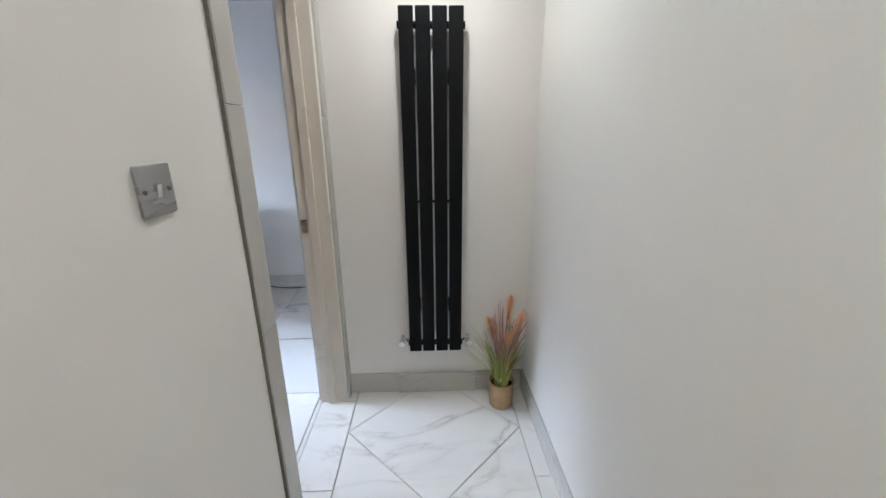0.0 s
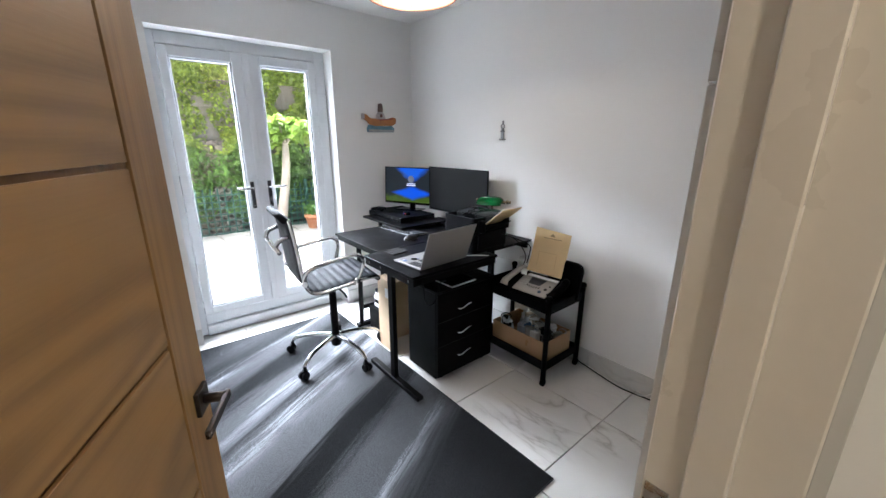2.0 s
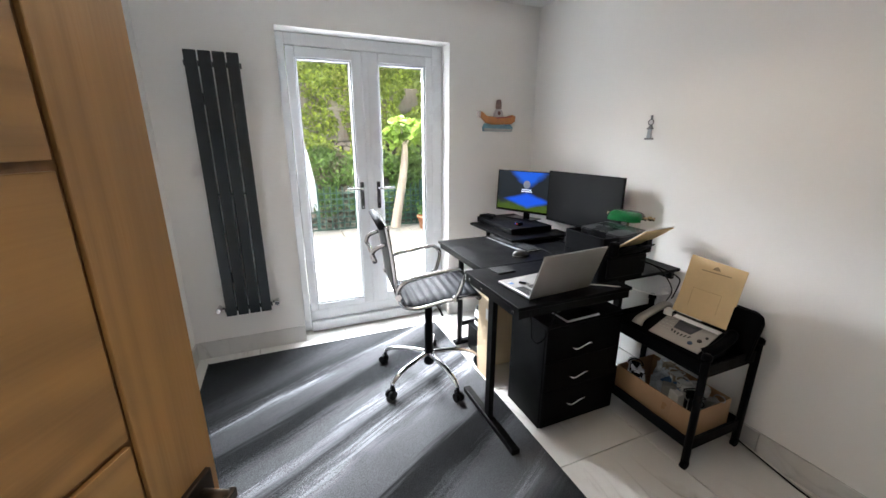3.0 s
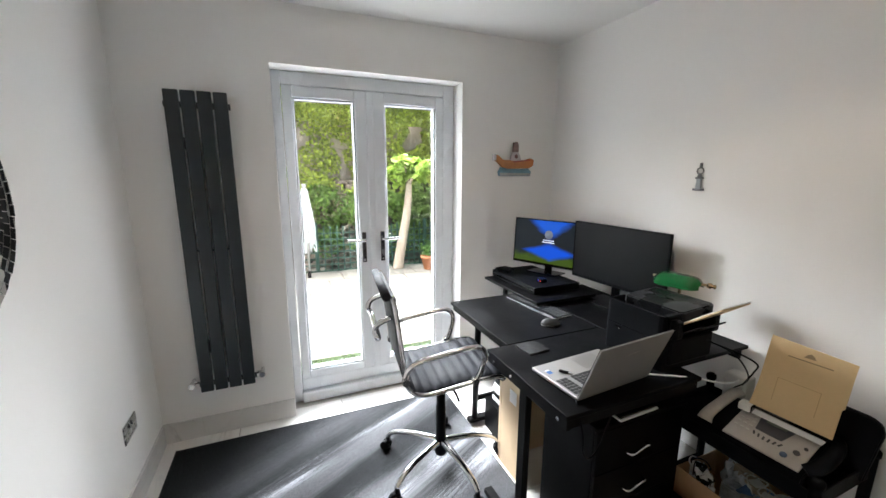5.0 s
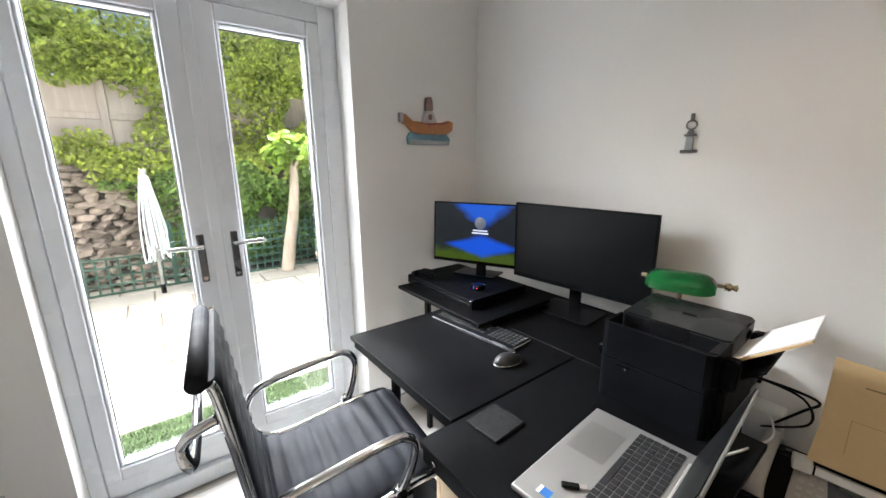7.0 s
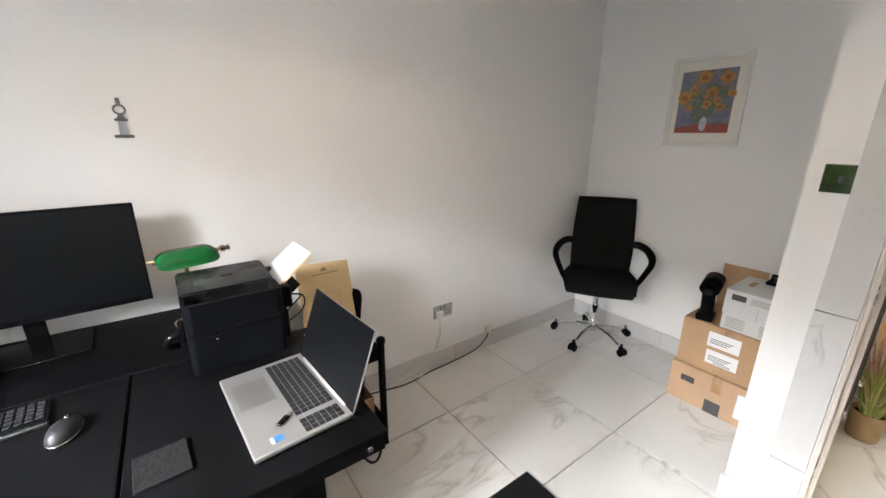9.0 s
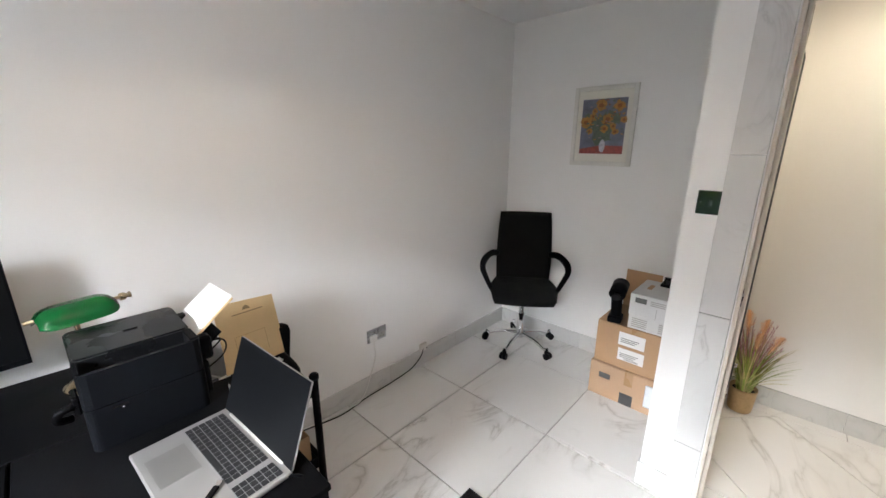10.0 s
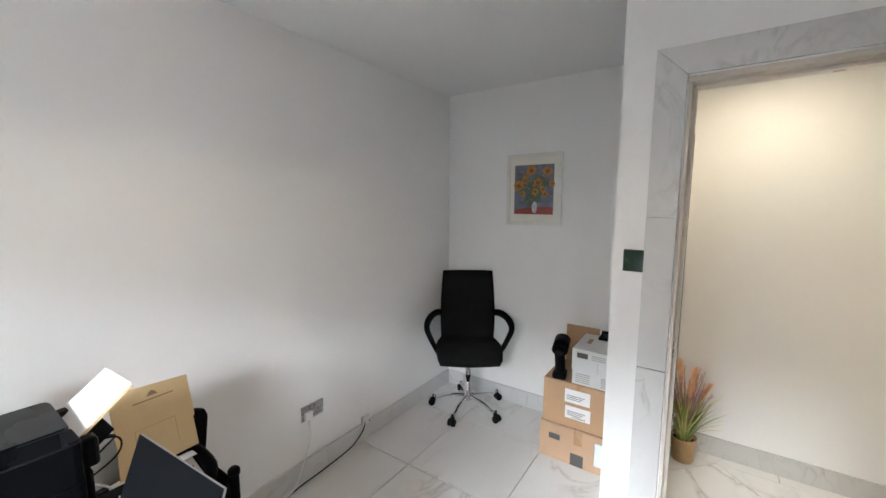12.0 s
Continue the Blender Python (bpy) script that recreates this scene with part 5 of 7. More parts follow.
prism(b, [(-0.018, 0.0), (0.018, 0.0), (0.012, 0.007), (0.012, 0.01), (0.0, 0.018), (-0.012, 0.01), (-0.012, 0.007)], 0.0006, Matrix(((1, 0, 0, 0.01), (0, 0, -1, -0.0042), (0, 1, 0, 0.236), (0, 0, 0, 1))))
box(b, -0.05, -0.0048, 0.222, 0.075, -0.0042, 0.226)
part("printed_mark", b, mat("faint_brown_print", (0.26, 0.19, 0.10), 0.8), ob)
ob = thing("charger_plug", pose(-1.415, 3.545, 0.612, 0, 0, 12), "white and grey power adaptor lying on the fax", "adaptor")
part("body", box(B(), -0.02, -0.022, 0, 0.02, 0.022, 0.028, 0.004, 2), M_WHITEPLASTIC, ob)
part("face_plate", box(B(), 0.0202, -0.02, 0.002, 0.024, 0.02, 0.026), M_GLOSS, ob)
ob = thing("label_sheets", pose(-1.310, 3.552, 0.613, 0, 0, 4), "white paper strip sticking out of the fax", "paper")
part("sheet", box(B(), -0.10, -0.012, 0, 0.125, 0.022, 0.003), M_PAPER, ob)


def carton(name, m, sx, sy, sz, label, tape=True, lid=0.0):
    """A closed cardboard box with flap seams and parcel tape; origin at its foot."""
    ob = thing(name, m, label, "cardboard box", "cardboard boxes")
    b = B()
    box(b, -sx / 2, -sy / 2, 0, sx / 2, sy / 2, sz, 0.003, 2)
    part("carton_body", b, M_CARD, ob)
    for s in (-1, 1):
        b = B()
        box(b, -sx / 2 + 0.002, min(0.001 * s, s * (sy / 2 - 0.002)), sz, sx / 2 - 0.002, max(0.001 * s, s * (sy / 2 - 0.002)), sz + 0.003, 0.001)
        part("flap", b, M_CARD, ob)
    if tape:
        b = B()
        box(b, -sx / 2 - 0.0008, -0.024, sz - 0.09, -sx / 2 - 0.0002, 0.024, sz - 0.002)
        box(b, -sx / 2 + 0.002, -0.024, sz + 0.0032, sx / 2 - 0.002, 0.024, sz + 0.0036)
        part("parcel_tape", b, M_TAPE, ob)
    return ob


# open box on the lower tray, with small things in it
ob = thing("open_carton", pose(-1.32, 3.59, 0.123), "open brown cardboard box on the lower trolley tray", "cardboard box")
for q in ((-0.26, -0.15, 0.165, -0.146), (-0.26, 0.121, 0.165, 0.125), (-0.26, -0.146, -0.256, 0.121), (0.161, -0.146, 0.165, 0.121)):
    part("carton_side", box(B(), q[0], q[1], 0, q[2], q[3], 0.135), M_CARD, ob)
part("carton_bottom", box(B(), -0.256, -0.146, 0, 0.161, 0.121, 0.004), M_CARD, ob)
part("packing_tape", box(B(), 0.02, -0.1512, 0.004, 0.065, -0.1502, 0.134), M_TAPE, ob)
ob = thing("plastic_tub", pose(-1.37, 3.60, 0.127), "clear plastic tub with a blue lid in the open box", "tub")
b = B()
prism(b, [(-0.09, -0.055), (0.09, -0.055), (0.09, 0.055), (-0.09, 0.055)], 0.12)
bmesh.ops.bevel(b, geom=b.edges[:], offset=0.008, segments=2, affect="EDGES")
part("tub_body", b, mat("milky_plastic", (0.55, 0.60, 0.66), 0.3, var=0.2, scale=20), ob)
part("lid", box(B(), -0.03, -0.06, 0.122, 0.095, 0.06, 0.132, 0.004), mat("blue_plastic", (0.08, 0.20, 0.40), 0.35), ob, "blue lid")
ob = thing("plastic_tub", pose(-1.26, 3.63, 0.127, 0, 0, 20), "small clear plastic tub in the open box", "tub")
b = B()
lathe(b, [(0.0, 0.0), (0.04, 0.0), (0.048, 0.14), (0.05, 0.142), (0.05, 0.15), (0.0, 0.15)], 18)
part("tub_body", b, mat("milky_plastic_pale", (0.62, 0.63, 0.64), 0.3, var=0.2, scale=20), ob)
for i, (x, y, z, rz, c) in enumerate(((-1.225, 3.545, 0.19, 20, M_PLASTIC), (-1.29, 3.525, 0.21, -15, M_WHITEPLASTIC), (-1.20, 3.64, 0.2, 50, M_GREYPLASTIC), (-1.34, 3.53, 0.22, 35, M_GREYPLASTIC))):
    ob = thing("power_adaptor", pose(x, y, 0.127, 0, 0, rz), ("small black" if c is M_PLASTIC else "small white" if c is M_WHITEPLASTIC else "small grey") + " power adaptor heaped in the open box", "adaptor", "adaptors in the box")
    part("body", box(B(), -0.03, -0.022, 0, 0.03, 0.022, z - 0.08, 0.005, 2), c, ob)
    b = B()
    tube(b, [(0.0, 0.0, z - 0.085), (0.02, 0.01, z - 0.06), (0.045, -0.01, z - 0.06), (0.04, -0.03, z - 0.07), (0.0, -0.028, z - 0.07)], 0.003, 6, 5)
    part("cord", b, c, ob)

# white router-like box behind the printer
ob = thing("power_unit", pose(-1.53, 3.70, 0.532 + 0.012, 0, 0, 0), "white plug-in power unit with a round switch", "power unit")
part("body", box(B(), -0.045, -0.035, 0, 0.045, 0.035, 0.125, 0.010, 3), M_WHITEPLASTIC, ob)
b = B()
lathe(b, [(0.0, 0.0), (0.014, 0.0), (0.014, 0.003), (0.010, 0.004), (0.0, 0.004)], 18, pose(0.018, -0.0355, 0.035, 90))
part("switch", b, M_GREYPLASTIC, ob)


def cable(name, pts, r, material, label, smooth=6):
    ob = thing(name, pose(0, 0, 0), label, "cable", "cables")
    part("cord", tube(B(), pts, r, 6, smooth), material, ob)
    return ob


cable("cable", [(-1.53, 3.46, 0.86), (-1.45, 3.50, 0.84), (-1.41, 3.56, 0.80), (-1.44, 3.61, 0.74), (-1.50, 3.666, 0.64)], 0.0035, M_PLASTIC, "black power cable hanging from the printer")
cable("cable", [(-1.53, 3.44, 0.87), (-1.43, 3.45, 0.85), (-1.42, 3.54, 0.74), (-1.53, 3.666, 0.61)], 0.003, M_PLASTIC, "black power cable hanging from the printer")
cable("cable", [(-1.555, 3.10, 0.785), (-1.505, 3.17, 0.788), (-1.475, 3.30, 0.765), (-1.470, 3.45, 0.715), (-1.49, 3.58, 0.675), (-1.515, 3.667, 0.655)], 0.0032, M_WHITEPLASTIC, "white cable from laptop to power unit")
cable("cable", [(-1.53, 2.785, 0.782), (-1.49, 2.76, 0.774), (-1.447, 2.75, 0.70), (-1.45, 2.76, 0.63), (-1.46, 2.80, 0.59), (-1.47, 2.85, 0.61), (-1.47, 2.89, 0.72)], 0.0035, M_PLASTIC, "black laptop cable looping over the desk edge")
cable("cable", [(-1.12, 3.775, 0.03), (-0.95, 3.765, 0.006), (-0.80, 3.74, 0.006), (-0.62, 3.765, 0.006), (-0.45, 3.77, 0.008), (-0.25, 3.768, 0.03), (-0.15, 3.765, 0.09), (-0.125, 3.77, 0.14)], 0.0038, M_PLASTIC, "dark extension cable along the skirting")
cable("cable", [(-0.5355, 3.778, 0.335), (-0.538, 3.765, 0.26), (-0.575, 3.765, 0.16), (-0.66, 3.75, 0.03), (-0.76, 3.755, 0.006), (-0.92, 3.772, 0.006), (-1.10, 3.778, 0.03)], 0.0038, M_WHITEPLASTIC, "white cable hanging from the wall socket")


# heaped plugs, adaptors and bags in the open box
rnd = random.Random(17)
M_BAG = mat("crumpled_clear_bag", (0.66, 0.69, 0.72), 0.22, var=0.25, scale=30, spec=0.6)
M_TAN = mat("tan_plastic", (0.40, 0.33, 0.24), 0.5, var=0.1)
for i in range(20):
    x, y = -1.54 + 0.35 * ((i * 0.382) % 1), 3.475 + 0.2 * ((i * 0.618 + 0.2) % 1)
    top = rnd.uniform(0.125, 0.165)
    c, word = ((M_WHITEPLASTIC, "white"), (M_BAG, "clear bagged"), (M_WHITEPLASTIC, "white"), (M_PLASTIC, "black"), (M_TAN, "beige"))[i % 5]
    if c is M_BAG:
        ob = thing("plastic_bag", pose(x, y, 0.127), "crumpled clear plastic bag heaped in the open box", "plastic bag", "bags in the box")
        b = B()
        bmesh.ops.create_icosphere(b, subdivisions=3, radius=1)
        for v in b.verts:
            d = 1 + 0.35 * noise.noise(v.co * 2.4 + Vector((i * 3.7, 0, 0))) + 0.18 * noise.noise(v.co * 6 + Vector((0, i * 2.1, 0)))
            v.co = Vector((v.co.x * 0.05, v.co.y * 0.045, 0.075 + v.co.z * 0.075)) * d
            v.co.z = max(v.co.z, 0.0)
        part("bag", b, M_BAG, ob)
        continue
    ob = thing("plug", pose(x, y, 0.127, 0, 0, rnd.uniform(0, 180)), word + " plastic plug with a coiled lead in the open box", "plug", "plugs in the box")
    part("body", box(B(), -0.024, -0.02, 0, 0.024, 0.02, top, 0.006, 2), c, ob)
    b = B()
    ph = rnd.uniform(0, 6)
    tube(b, [(0.036 * math.cos(ph + k * 0.8), 0.03 * math.sin(ph + k * 0.8), top + 0.004 + 0.006 * math.sin(k * 1.7)) for k in range(8)], 0.0028, 6, 3)
    part("lead", b, c, ob)

# ---- sockets and switches ----
def double_socket(m, label, plug=False):
    ob = thing("wall_socket", m, label, "wall socket", "wall sockets")
    b = B()
    box(b, -0.073, 0, -0.043, 0.073, 0.007, 0.043, 0.003, 2)
    part("plate", b, M_STEEL, ob, "brushed steel plate")
    for sx in (-1, 1):
        b = B()
        box(b, sx * 0.036 - 0.026, 0.0071, -0.030, sx * 0.036 + 0.026, 0.0085, 0.006, 0.001)
        s = part("outlet", b, M_GREYPLASTIC, ob)
        for (dx, dz, w, h) in ((0, -0.004, 0.0025, 0.004), (-0.011, -0.022, 0.0035, 0.002), (0.011, -0.022, 0.0035, 0.002)):
            part("pin_hole", box(B(), sx * 0.036 + dx - w, 0.0086, dz - h, sx * 0.036 + dx + w, 0.0090, dz + h), M_GLOSS, s)
        b = B()
        box(b, sx * 0.014 - 0.006, 0.0071, 0.010, sx * 0.014 + 0.006, 0.0125, 0.030, 0.002)
        part("rocker", b, M_STEEL, ob)
    if plug:
        b = B()
        box(b, 0.012, 0.0087, -0.034, 0.062, 0.032, 0.012, 0.008, 2)
        tube(b, [(0.037, 0.022, -0.032), (0.037, 0.022, -0.055)], 0.007, 8)
        part("plug", b, M_WHITEPLASTIC, ob, "white three-pin plug")
    return ob


double_socket(pose(-0.4985, YN, 0.386, 0, 0, 180), "double brushed steel wall socket with a white plug", True)
double_socket(pose(-2.59, YS, 0.378, 0, 0, 0), "double brushed steel wall socket near the radiator")


M_SCREW = mat("dull_screw", (0.16, 0.15, 0.14), 0.45, 0.8)


def rocker_switch(m, label, screw=True, material=None):
    ob = thing("light_switch", m, label, "light switch", "light switches")
    b = B()
    box(b, -0.0435, 0, -0.0435, 0.0435, 0.007, 0.0435, 0.003, 2)
    part("plate", b, material or M_STEEL, ob, "polished steel plate")
    b = B()
    prism(b, [(0.0071, -0.012), (0.0071, 0.012), (0.012, 0.010), (0.009, -0.012)], 0.011, Matrix(((0, 0, 1, -0.0055), (1, 0, 0, 0), (0, 1, 0, 0), (0, 0, 0, 1))))
    part("rocker", b, (M_CHROME if screw else material), ob)
    for sx in (-1, 1):
        b = B()
        lathe(b, [(0.0, 0.0), (0.0045, 0.0), (0.004, 0.0016), (0.0, 0.0018)], 12, pose(sx * 0.030, 0.0071, 0, -90))
        part("screw", b, M_SCREW if screw else material, ob)
    return ob


rocker_switch(pose(XH, 0.997, 1.3245, 0, 0, -90), "single polished steel light switch on the hall wall")
rocker_switch(pose(XP, 2.2525, 1.330, 0, 0, 90), "mirror-chrome light switch beside the marble door strip", False, mat("mirror_chrome", (0.13, 0.135, 0.13), 0.06, 1.0, var=0.02, rvar=0.02))
ob = thing("junction_box", pose(-0.115, YN - 0.011, 0.118), "small white junction box above the skirting", "junction box")
part("body", box(B(), -0.03, -0.022, -0.0, 0.03, 0.0, 0.055, 0.004, 2), M_WHITEPLASTIC, ob)
part("knock_out", box(B(), 0.02, -0.024, 0.01, 0.027, -0.0222, 0.02), M_PLASTIC, ob)


# ---- round mirror ----
def round_mirror(m, R=0.355):
    ob = thing("round_mirror", m, "round wall mirror with a border of small mirror tiles", "mirror")
    b = B()
    lathe(b, [(0.0, 0.0), (R - 0.004, 0.0), (R - 0.002, 0.006), (R - 0.010, 0.010), (0.0, 0.010)], 64)
    part("backing", b, M_GREYPLASTIC, ob)
    b = B()
    lathe(b, [(0.0, 0.0102), (R * 0.74, 0.0102), (R * 0.735, 0.0135), (R * 0.715, 0.0155), (0.0, 0.0155)], 72)
    bmesh.ops.rotate(b, cent=(0, 0, 0.0155), matrix=Matrix.Rotation(radians(-3.0), 3, "Y"), verts=b.verts)
    bmesh.ops.translate(b, vec=(0, 0, 0.012), verts=b.verts)
    part("mirror_glass", b, M_MIRROR, ob)
    b = B()
    tube(b, [(R * 0.75 * math.cos(2 * math.pi * k / 60), R * 0.75 * math.sin(2 * math.pi * k / 60), 0.0125) for k in range(60)], 0.0028, 6, closed=True)
    part("inner_rim", b, M_STEEL, ob)
    rnd = random.Random(5)
    rings = ((R * 0.77, R * 0.845, 54), (R * 0.85, R * 0.92, 60), (R * 0.925, R * 0.985, 66))
    for ri, (r0, r1, n) in enumerate(rings):
        me = mesh_of("mirror_tile", prism(B(), [(r0, -math.pi / n * r0 * 0.93), (r1, -math.pi / n * r1 * 0.93), (r1, math.pi / n * r1 * 0.93), (r0, math.pi / n * r0 * 0.93)], 0.003), M_MIRROR)
        for k in range(n):
            o = new("mirror_tile", me)
            o.parent = ob
            o.matrix_local = pose(0, 0, 0.0105, rnd.uniform(-0.3, 0.3), rnd.uniform(-0.3, 0.3), 360 * k / n + ri * 2.4)
    return ob


round_mirror(pose(-1.74, YS, 1.445, -90, 0, 0))


# ---- picture ----
def picture(m, W=0.412, H=0.512):
    """Faces +y; sunflowers in a vase as simple strokes of colour."""
    ob = thing("framed_picture", m, "white framed print of sunflowers in a vase on the wall", "picture")
    MF = mat("white_painted_frame", (0.72, 0.71, 0.66), 0.45, var=0.05)
    for q in ((-W / 2, -H / 2, -W / 2 + 0.028, H / 2), (W / 2 - 0.028, -H / 2, W / 2, H / 2), (-W / 2 + 0.028, H / 2 - 0.028, W / 2 - 0.028, H / 2), (-W / 2 + 0.028, -H / 2, W / 2 - 0.028, -H / 2 + 0.028)):
        part("frame_side", box(B(), q[0], 0, q[1], q[2], 0.018, q[3], 0.004, 2), MF, ob)
    part("mount", box(B(), -W / 2 + 0.028, 0.002, -H / 2 + 0.028, W / 2 - 0.028, 0.008, H / 2 - 0.028), mat("cream_mount", (0.76, 0.74, 0.66), 0.8, var=0.02), ob)
    aw, ah = 0.292, 0.352
    t = part("print", box(B(), -aw / 2, 0.0082, -ah / 2 - 0.0, aw / 2, 0.0086, ah / 2), mat("slate_blue_ground", (0.15, 0.16, 0.215), 0.6, var=0.35, scale=14, bscale=40), ob, "painted sunflowers on a slate blue ground")
    rnd = random.Random(11)
    cols = {k: mat(k, c, 0.6, var=0.3, scale=40) for k, c in (("sunflower_yellow", (0.38, 0.19, 0.04)), ("sunflower_brown", (0.22, 0.08, 0.015)), ("leaf_green", (0.09, 0.125, 0.085)), ("cloth_red", (0.27, 0.06, 0.045)), ("vase_white", (0.52, 0.52, 0.56)), ("dusk_mauve", (0.28, 0.20, 0.22)))}

    def blob(name, x, z, rx, rz, c, y, n=14, ragged=0.15):
        b = B()
        pts = [(rx * math.cos(2 * math.pi * k / n) * rnd.uniform(1 - ragged, 1 + ragged) + x, rz * math.sin(2 * math.pi * k / n) * rnd.uniform(1 - ragged, 1 + ragged) + z) for k in range(n)]
        prism(b, pts, 0.0005, Matrix(((1, 0, 0, 0), (0, 0, 1, y), (0, 1, 0, 0), (0, 0, 0, 1))))
        part(name, b, cols[c], t)

    b = B()
    prism(b, [(-aw / 2, -ah / 2), (aw / 2, -ah / 2), (aw / 2, -ah / 2 + 0.03), (0, -ah / 2 + 0.055), (-aw / 2, -ah / 2 + 0.05)], 0.0004, Matrix(((1, 0, 0, 0), (0, 0, 1, 0.0087), (0, 1, 0, 0), (0, 0, 0, 1))))
    part("table_cloth", b, cols["cloth_red"], t)
    blob("foliage", -0.005, -0.005, 0.085, 0.085, "leaf_green", 0.0093, 22, 0.35)
    blob("foliage", 0.02, -0.08, 0.035, 0.05, "leaf_green", 0.0095, 16, 0.3)
    blob("foliage", 0.09, 0.03, 0.04, 0.05, "leaf_green", 0.0095, 16, 0.35)
    blob("foliage", -0.07, 0.05, 0.05, 0.04, "leaf_green", 0.0095, 16, 0.35)
    blob("vase", -0.01, -0.125, 0.02, 0.042, "vase_white", 0.0099, 12, 0.06)
    for x, z, r in ((0.02, 0.135, 0.036), (-0.10, 0.125, 0.036), (0.115, 0.03, 0.036), (-0.03, 0.045, 0.036), (0.07, 0.065, 0.024), (-0.015, -0.015, 0.026), (-0.07, 0.0, 0.022), (-0.085, -0.035, 0.022), (0.06, 0.10, 0.02), (-0.135, 0.04, 0.022), (0.085, -0.03, 0.02)):
        blob("flower", x, z, r, r * 0.9, "sunflower_yellow", 0.0103, 18, 0.28)
        blob("flower_heart", x, z, r * 0.45, r * 0.4, "sunflower_brown", 0.0109, 10, 0.15)
    for k in range(70):
        x, z = rnd.gauss(-0.01, 0.06), rnd.gauss(0.03, 0.065)
        if abs(x) < 0.14 and abs(z) < 0.17:
            blob("brush_stroke", x, z, rnd.uniform(0.004, 0.011), rnd.uniform(0.003, 0.007), rnd.choice(("leaf_green", "leaf_green", "sunflower_yellow", "dusk_mauve", "sunflower_brown")), 0.0115 + k * 0.00001, 7, 0.4)
    return ob


picture(pose(XE, 3.068, 1.651, 0, 0, 90))


# ---- wall ornaments ----
ob = thing("boat_plaque", pose(XW, 3.455, 1.50, 0, 0, -90), "painted wooden boat plaque in orange, blue and grey on the wall", "wall ornament")
OR = Matrix(((1, 0, 0, 0), (0, 0, 1, 0), (0, 1, 0, 0), (0, 0, 0, 1)))


def plaque(name, poly, y0, h, material, label=""):
    b = B()
    prism(b, [(-x, z) for x, z in poly], h, Matrix.Translation((0, y0, 0)) @ OR)
    bmesh.ops.bevel(b, geom=b.edges[:], offset=0.0025, segments=2, affect="EDGES")
    return part(name, b, material, ob, label)


M_ORANGE = mat("worn_orange_paint", (0.42, 0.17, 0.05), 0.55, var=0.25, scale=18)
M_SEA = mat("worn_sea_blue_paint", (0.13, 0.27, 0.36), 0.55, var=0.3, scale=16)
plaque("sea", [(-0.125, 0.0), (0.135, 0.0), (0.140, 0.03), (0.115, 0.055), (0.05, 0.05), (-0.115, 0.06), (-0.132, 0.03)], 0.0, 0.016, M_SEA, "sea-blue waves")
plaque("sea_foam", [(-0.122, 0.002), (0.132, 0.002), (0.134, 0.020), (-0.120, 0.024)], 0.0162, 0.004, mat("grey_foam_paint", (0.36, 0.38, 0.40), 0.6, var=0.2, scale=20))
plaque("hull", [(-0.105, 0.062), (-0.06, 0.05), (0.115, 0.055), (0.15, 0.075), (0.155, 0.115), (0.125, 0.125), (0.06, 0.105), (-0.10, 0.112), (-0.145, 0.145), (-0.175, 0.142), (-0.17, 0.108), (-0.14, 0.095)], 0.002, 0.024, M_ORANGE, "orange hull")
plaque("stern_cap", [(-0.178, 0.105), (-0.158, 0.105), (-0.158, 0.148), (-0.178, 0.148)], 0.003, 0.028, mat("pale_grey_paint", (0.45, 0.43, 0.45), 0.5))
plaque("red_band", [(-0.02, 0.094), (0.12, 0.108), (0.12, 0.116), (-0.02, 0.104)], 0.026, 0.004, mat("worn_red_paint", (0.26, 0.05, 0.04), 0.5))
plaque("cabin", [(-0.04, 0.106), (0.045, 0.106), (0.035, 0.14), (0.018, 0.165), (-0.018, 0.165), (-0.035, 0.14)], 0.004, 0.026, mat("worn_white_paint", (0.46, 0.44, 0.46), 0.55, var=0.15), "white cabin with a dark round badge")
plaque("cabin_badge", [(0.014 * math.cos(k * 0.7), 0.135 + 0.016 * math.sin(k * 0.7)) for k in range(9)], 0.0302, 0.003, mat("dark_maroon_paint", (0.12, 0.05, 0.05), 0.5))
plaque("funnel", [(-0.020, 0.166), (0.024, 0.166), (0.022, 0.215), (0.012, 0.236), (-0.016, 0.23)], 0.004, 0.022, mat("mottled_brown_paint", (0.20, 0.13, 0.12), 0.55, var=0.35, scale=30), "mottled brown funnel")

ob = thing("nautical_ornament", pose(-1.884, YN, 1.438, 0, 0, 180), "small grey lighthouse-shaped metal ornament with a ring on the wall", "wall ornament")
M_PEWTER = mat("dull_pewter", (0.17, 0.17, 0.18), 0.4, 0.6, var=0.2, scale=40)
part("base", box(B(), -0.027, 0, 0, 0.027, 0.012, 0.010, 0.002), M_PEWTER, ob)
b = B()
prism(b, [(-0.012, 0.010), (0.012, 0.010), (0.010, 0.056), (-0.010, 0.056)], 0.012, OR)
part("tower", b, mat("pale_pewter", (0.34, 0.36, 0.38), 0.35, 0.4), ob)
part("gallery", box(B(), -0.019, 0, 0.056, 0.019, 0.012, 0.064, 0.002), M_PEWTER, ob)
b = B()
prism(b, [(-0.012, 0.064), (0.012, 0.064), (0.004, 0.08), (-0.004, 0.08)], 0.010, OR)
part("shoulder", b, M_PEWTER, ob)
b = B()
tube(b, [(0.016 * math.cos(2 * math.pi * k / 20), 0.006, 0.094 + 0.015 * math.sin(2 * math.pi * k / 20)) for k in range(20)], 0.003, 8, closed=True)
part("ring", b, M_PEWTER, ob)
part("hook", box(B(), -0.006, 0, 0.11, 0.006, 0.009, 0.132, 0.002), M_PEWTER, ob)


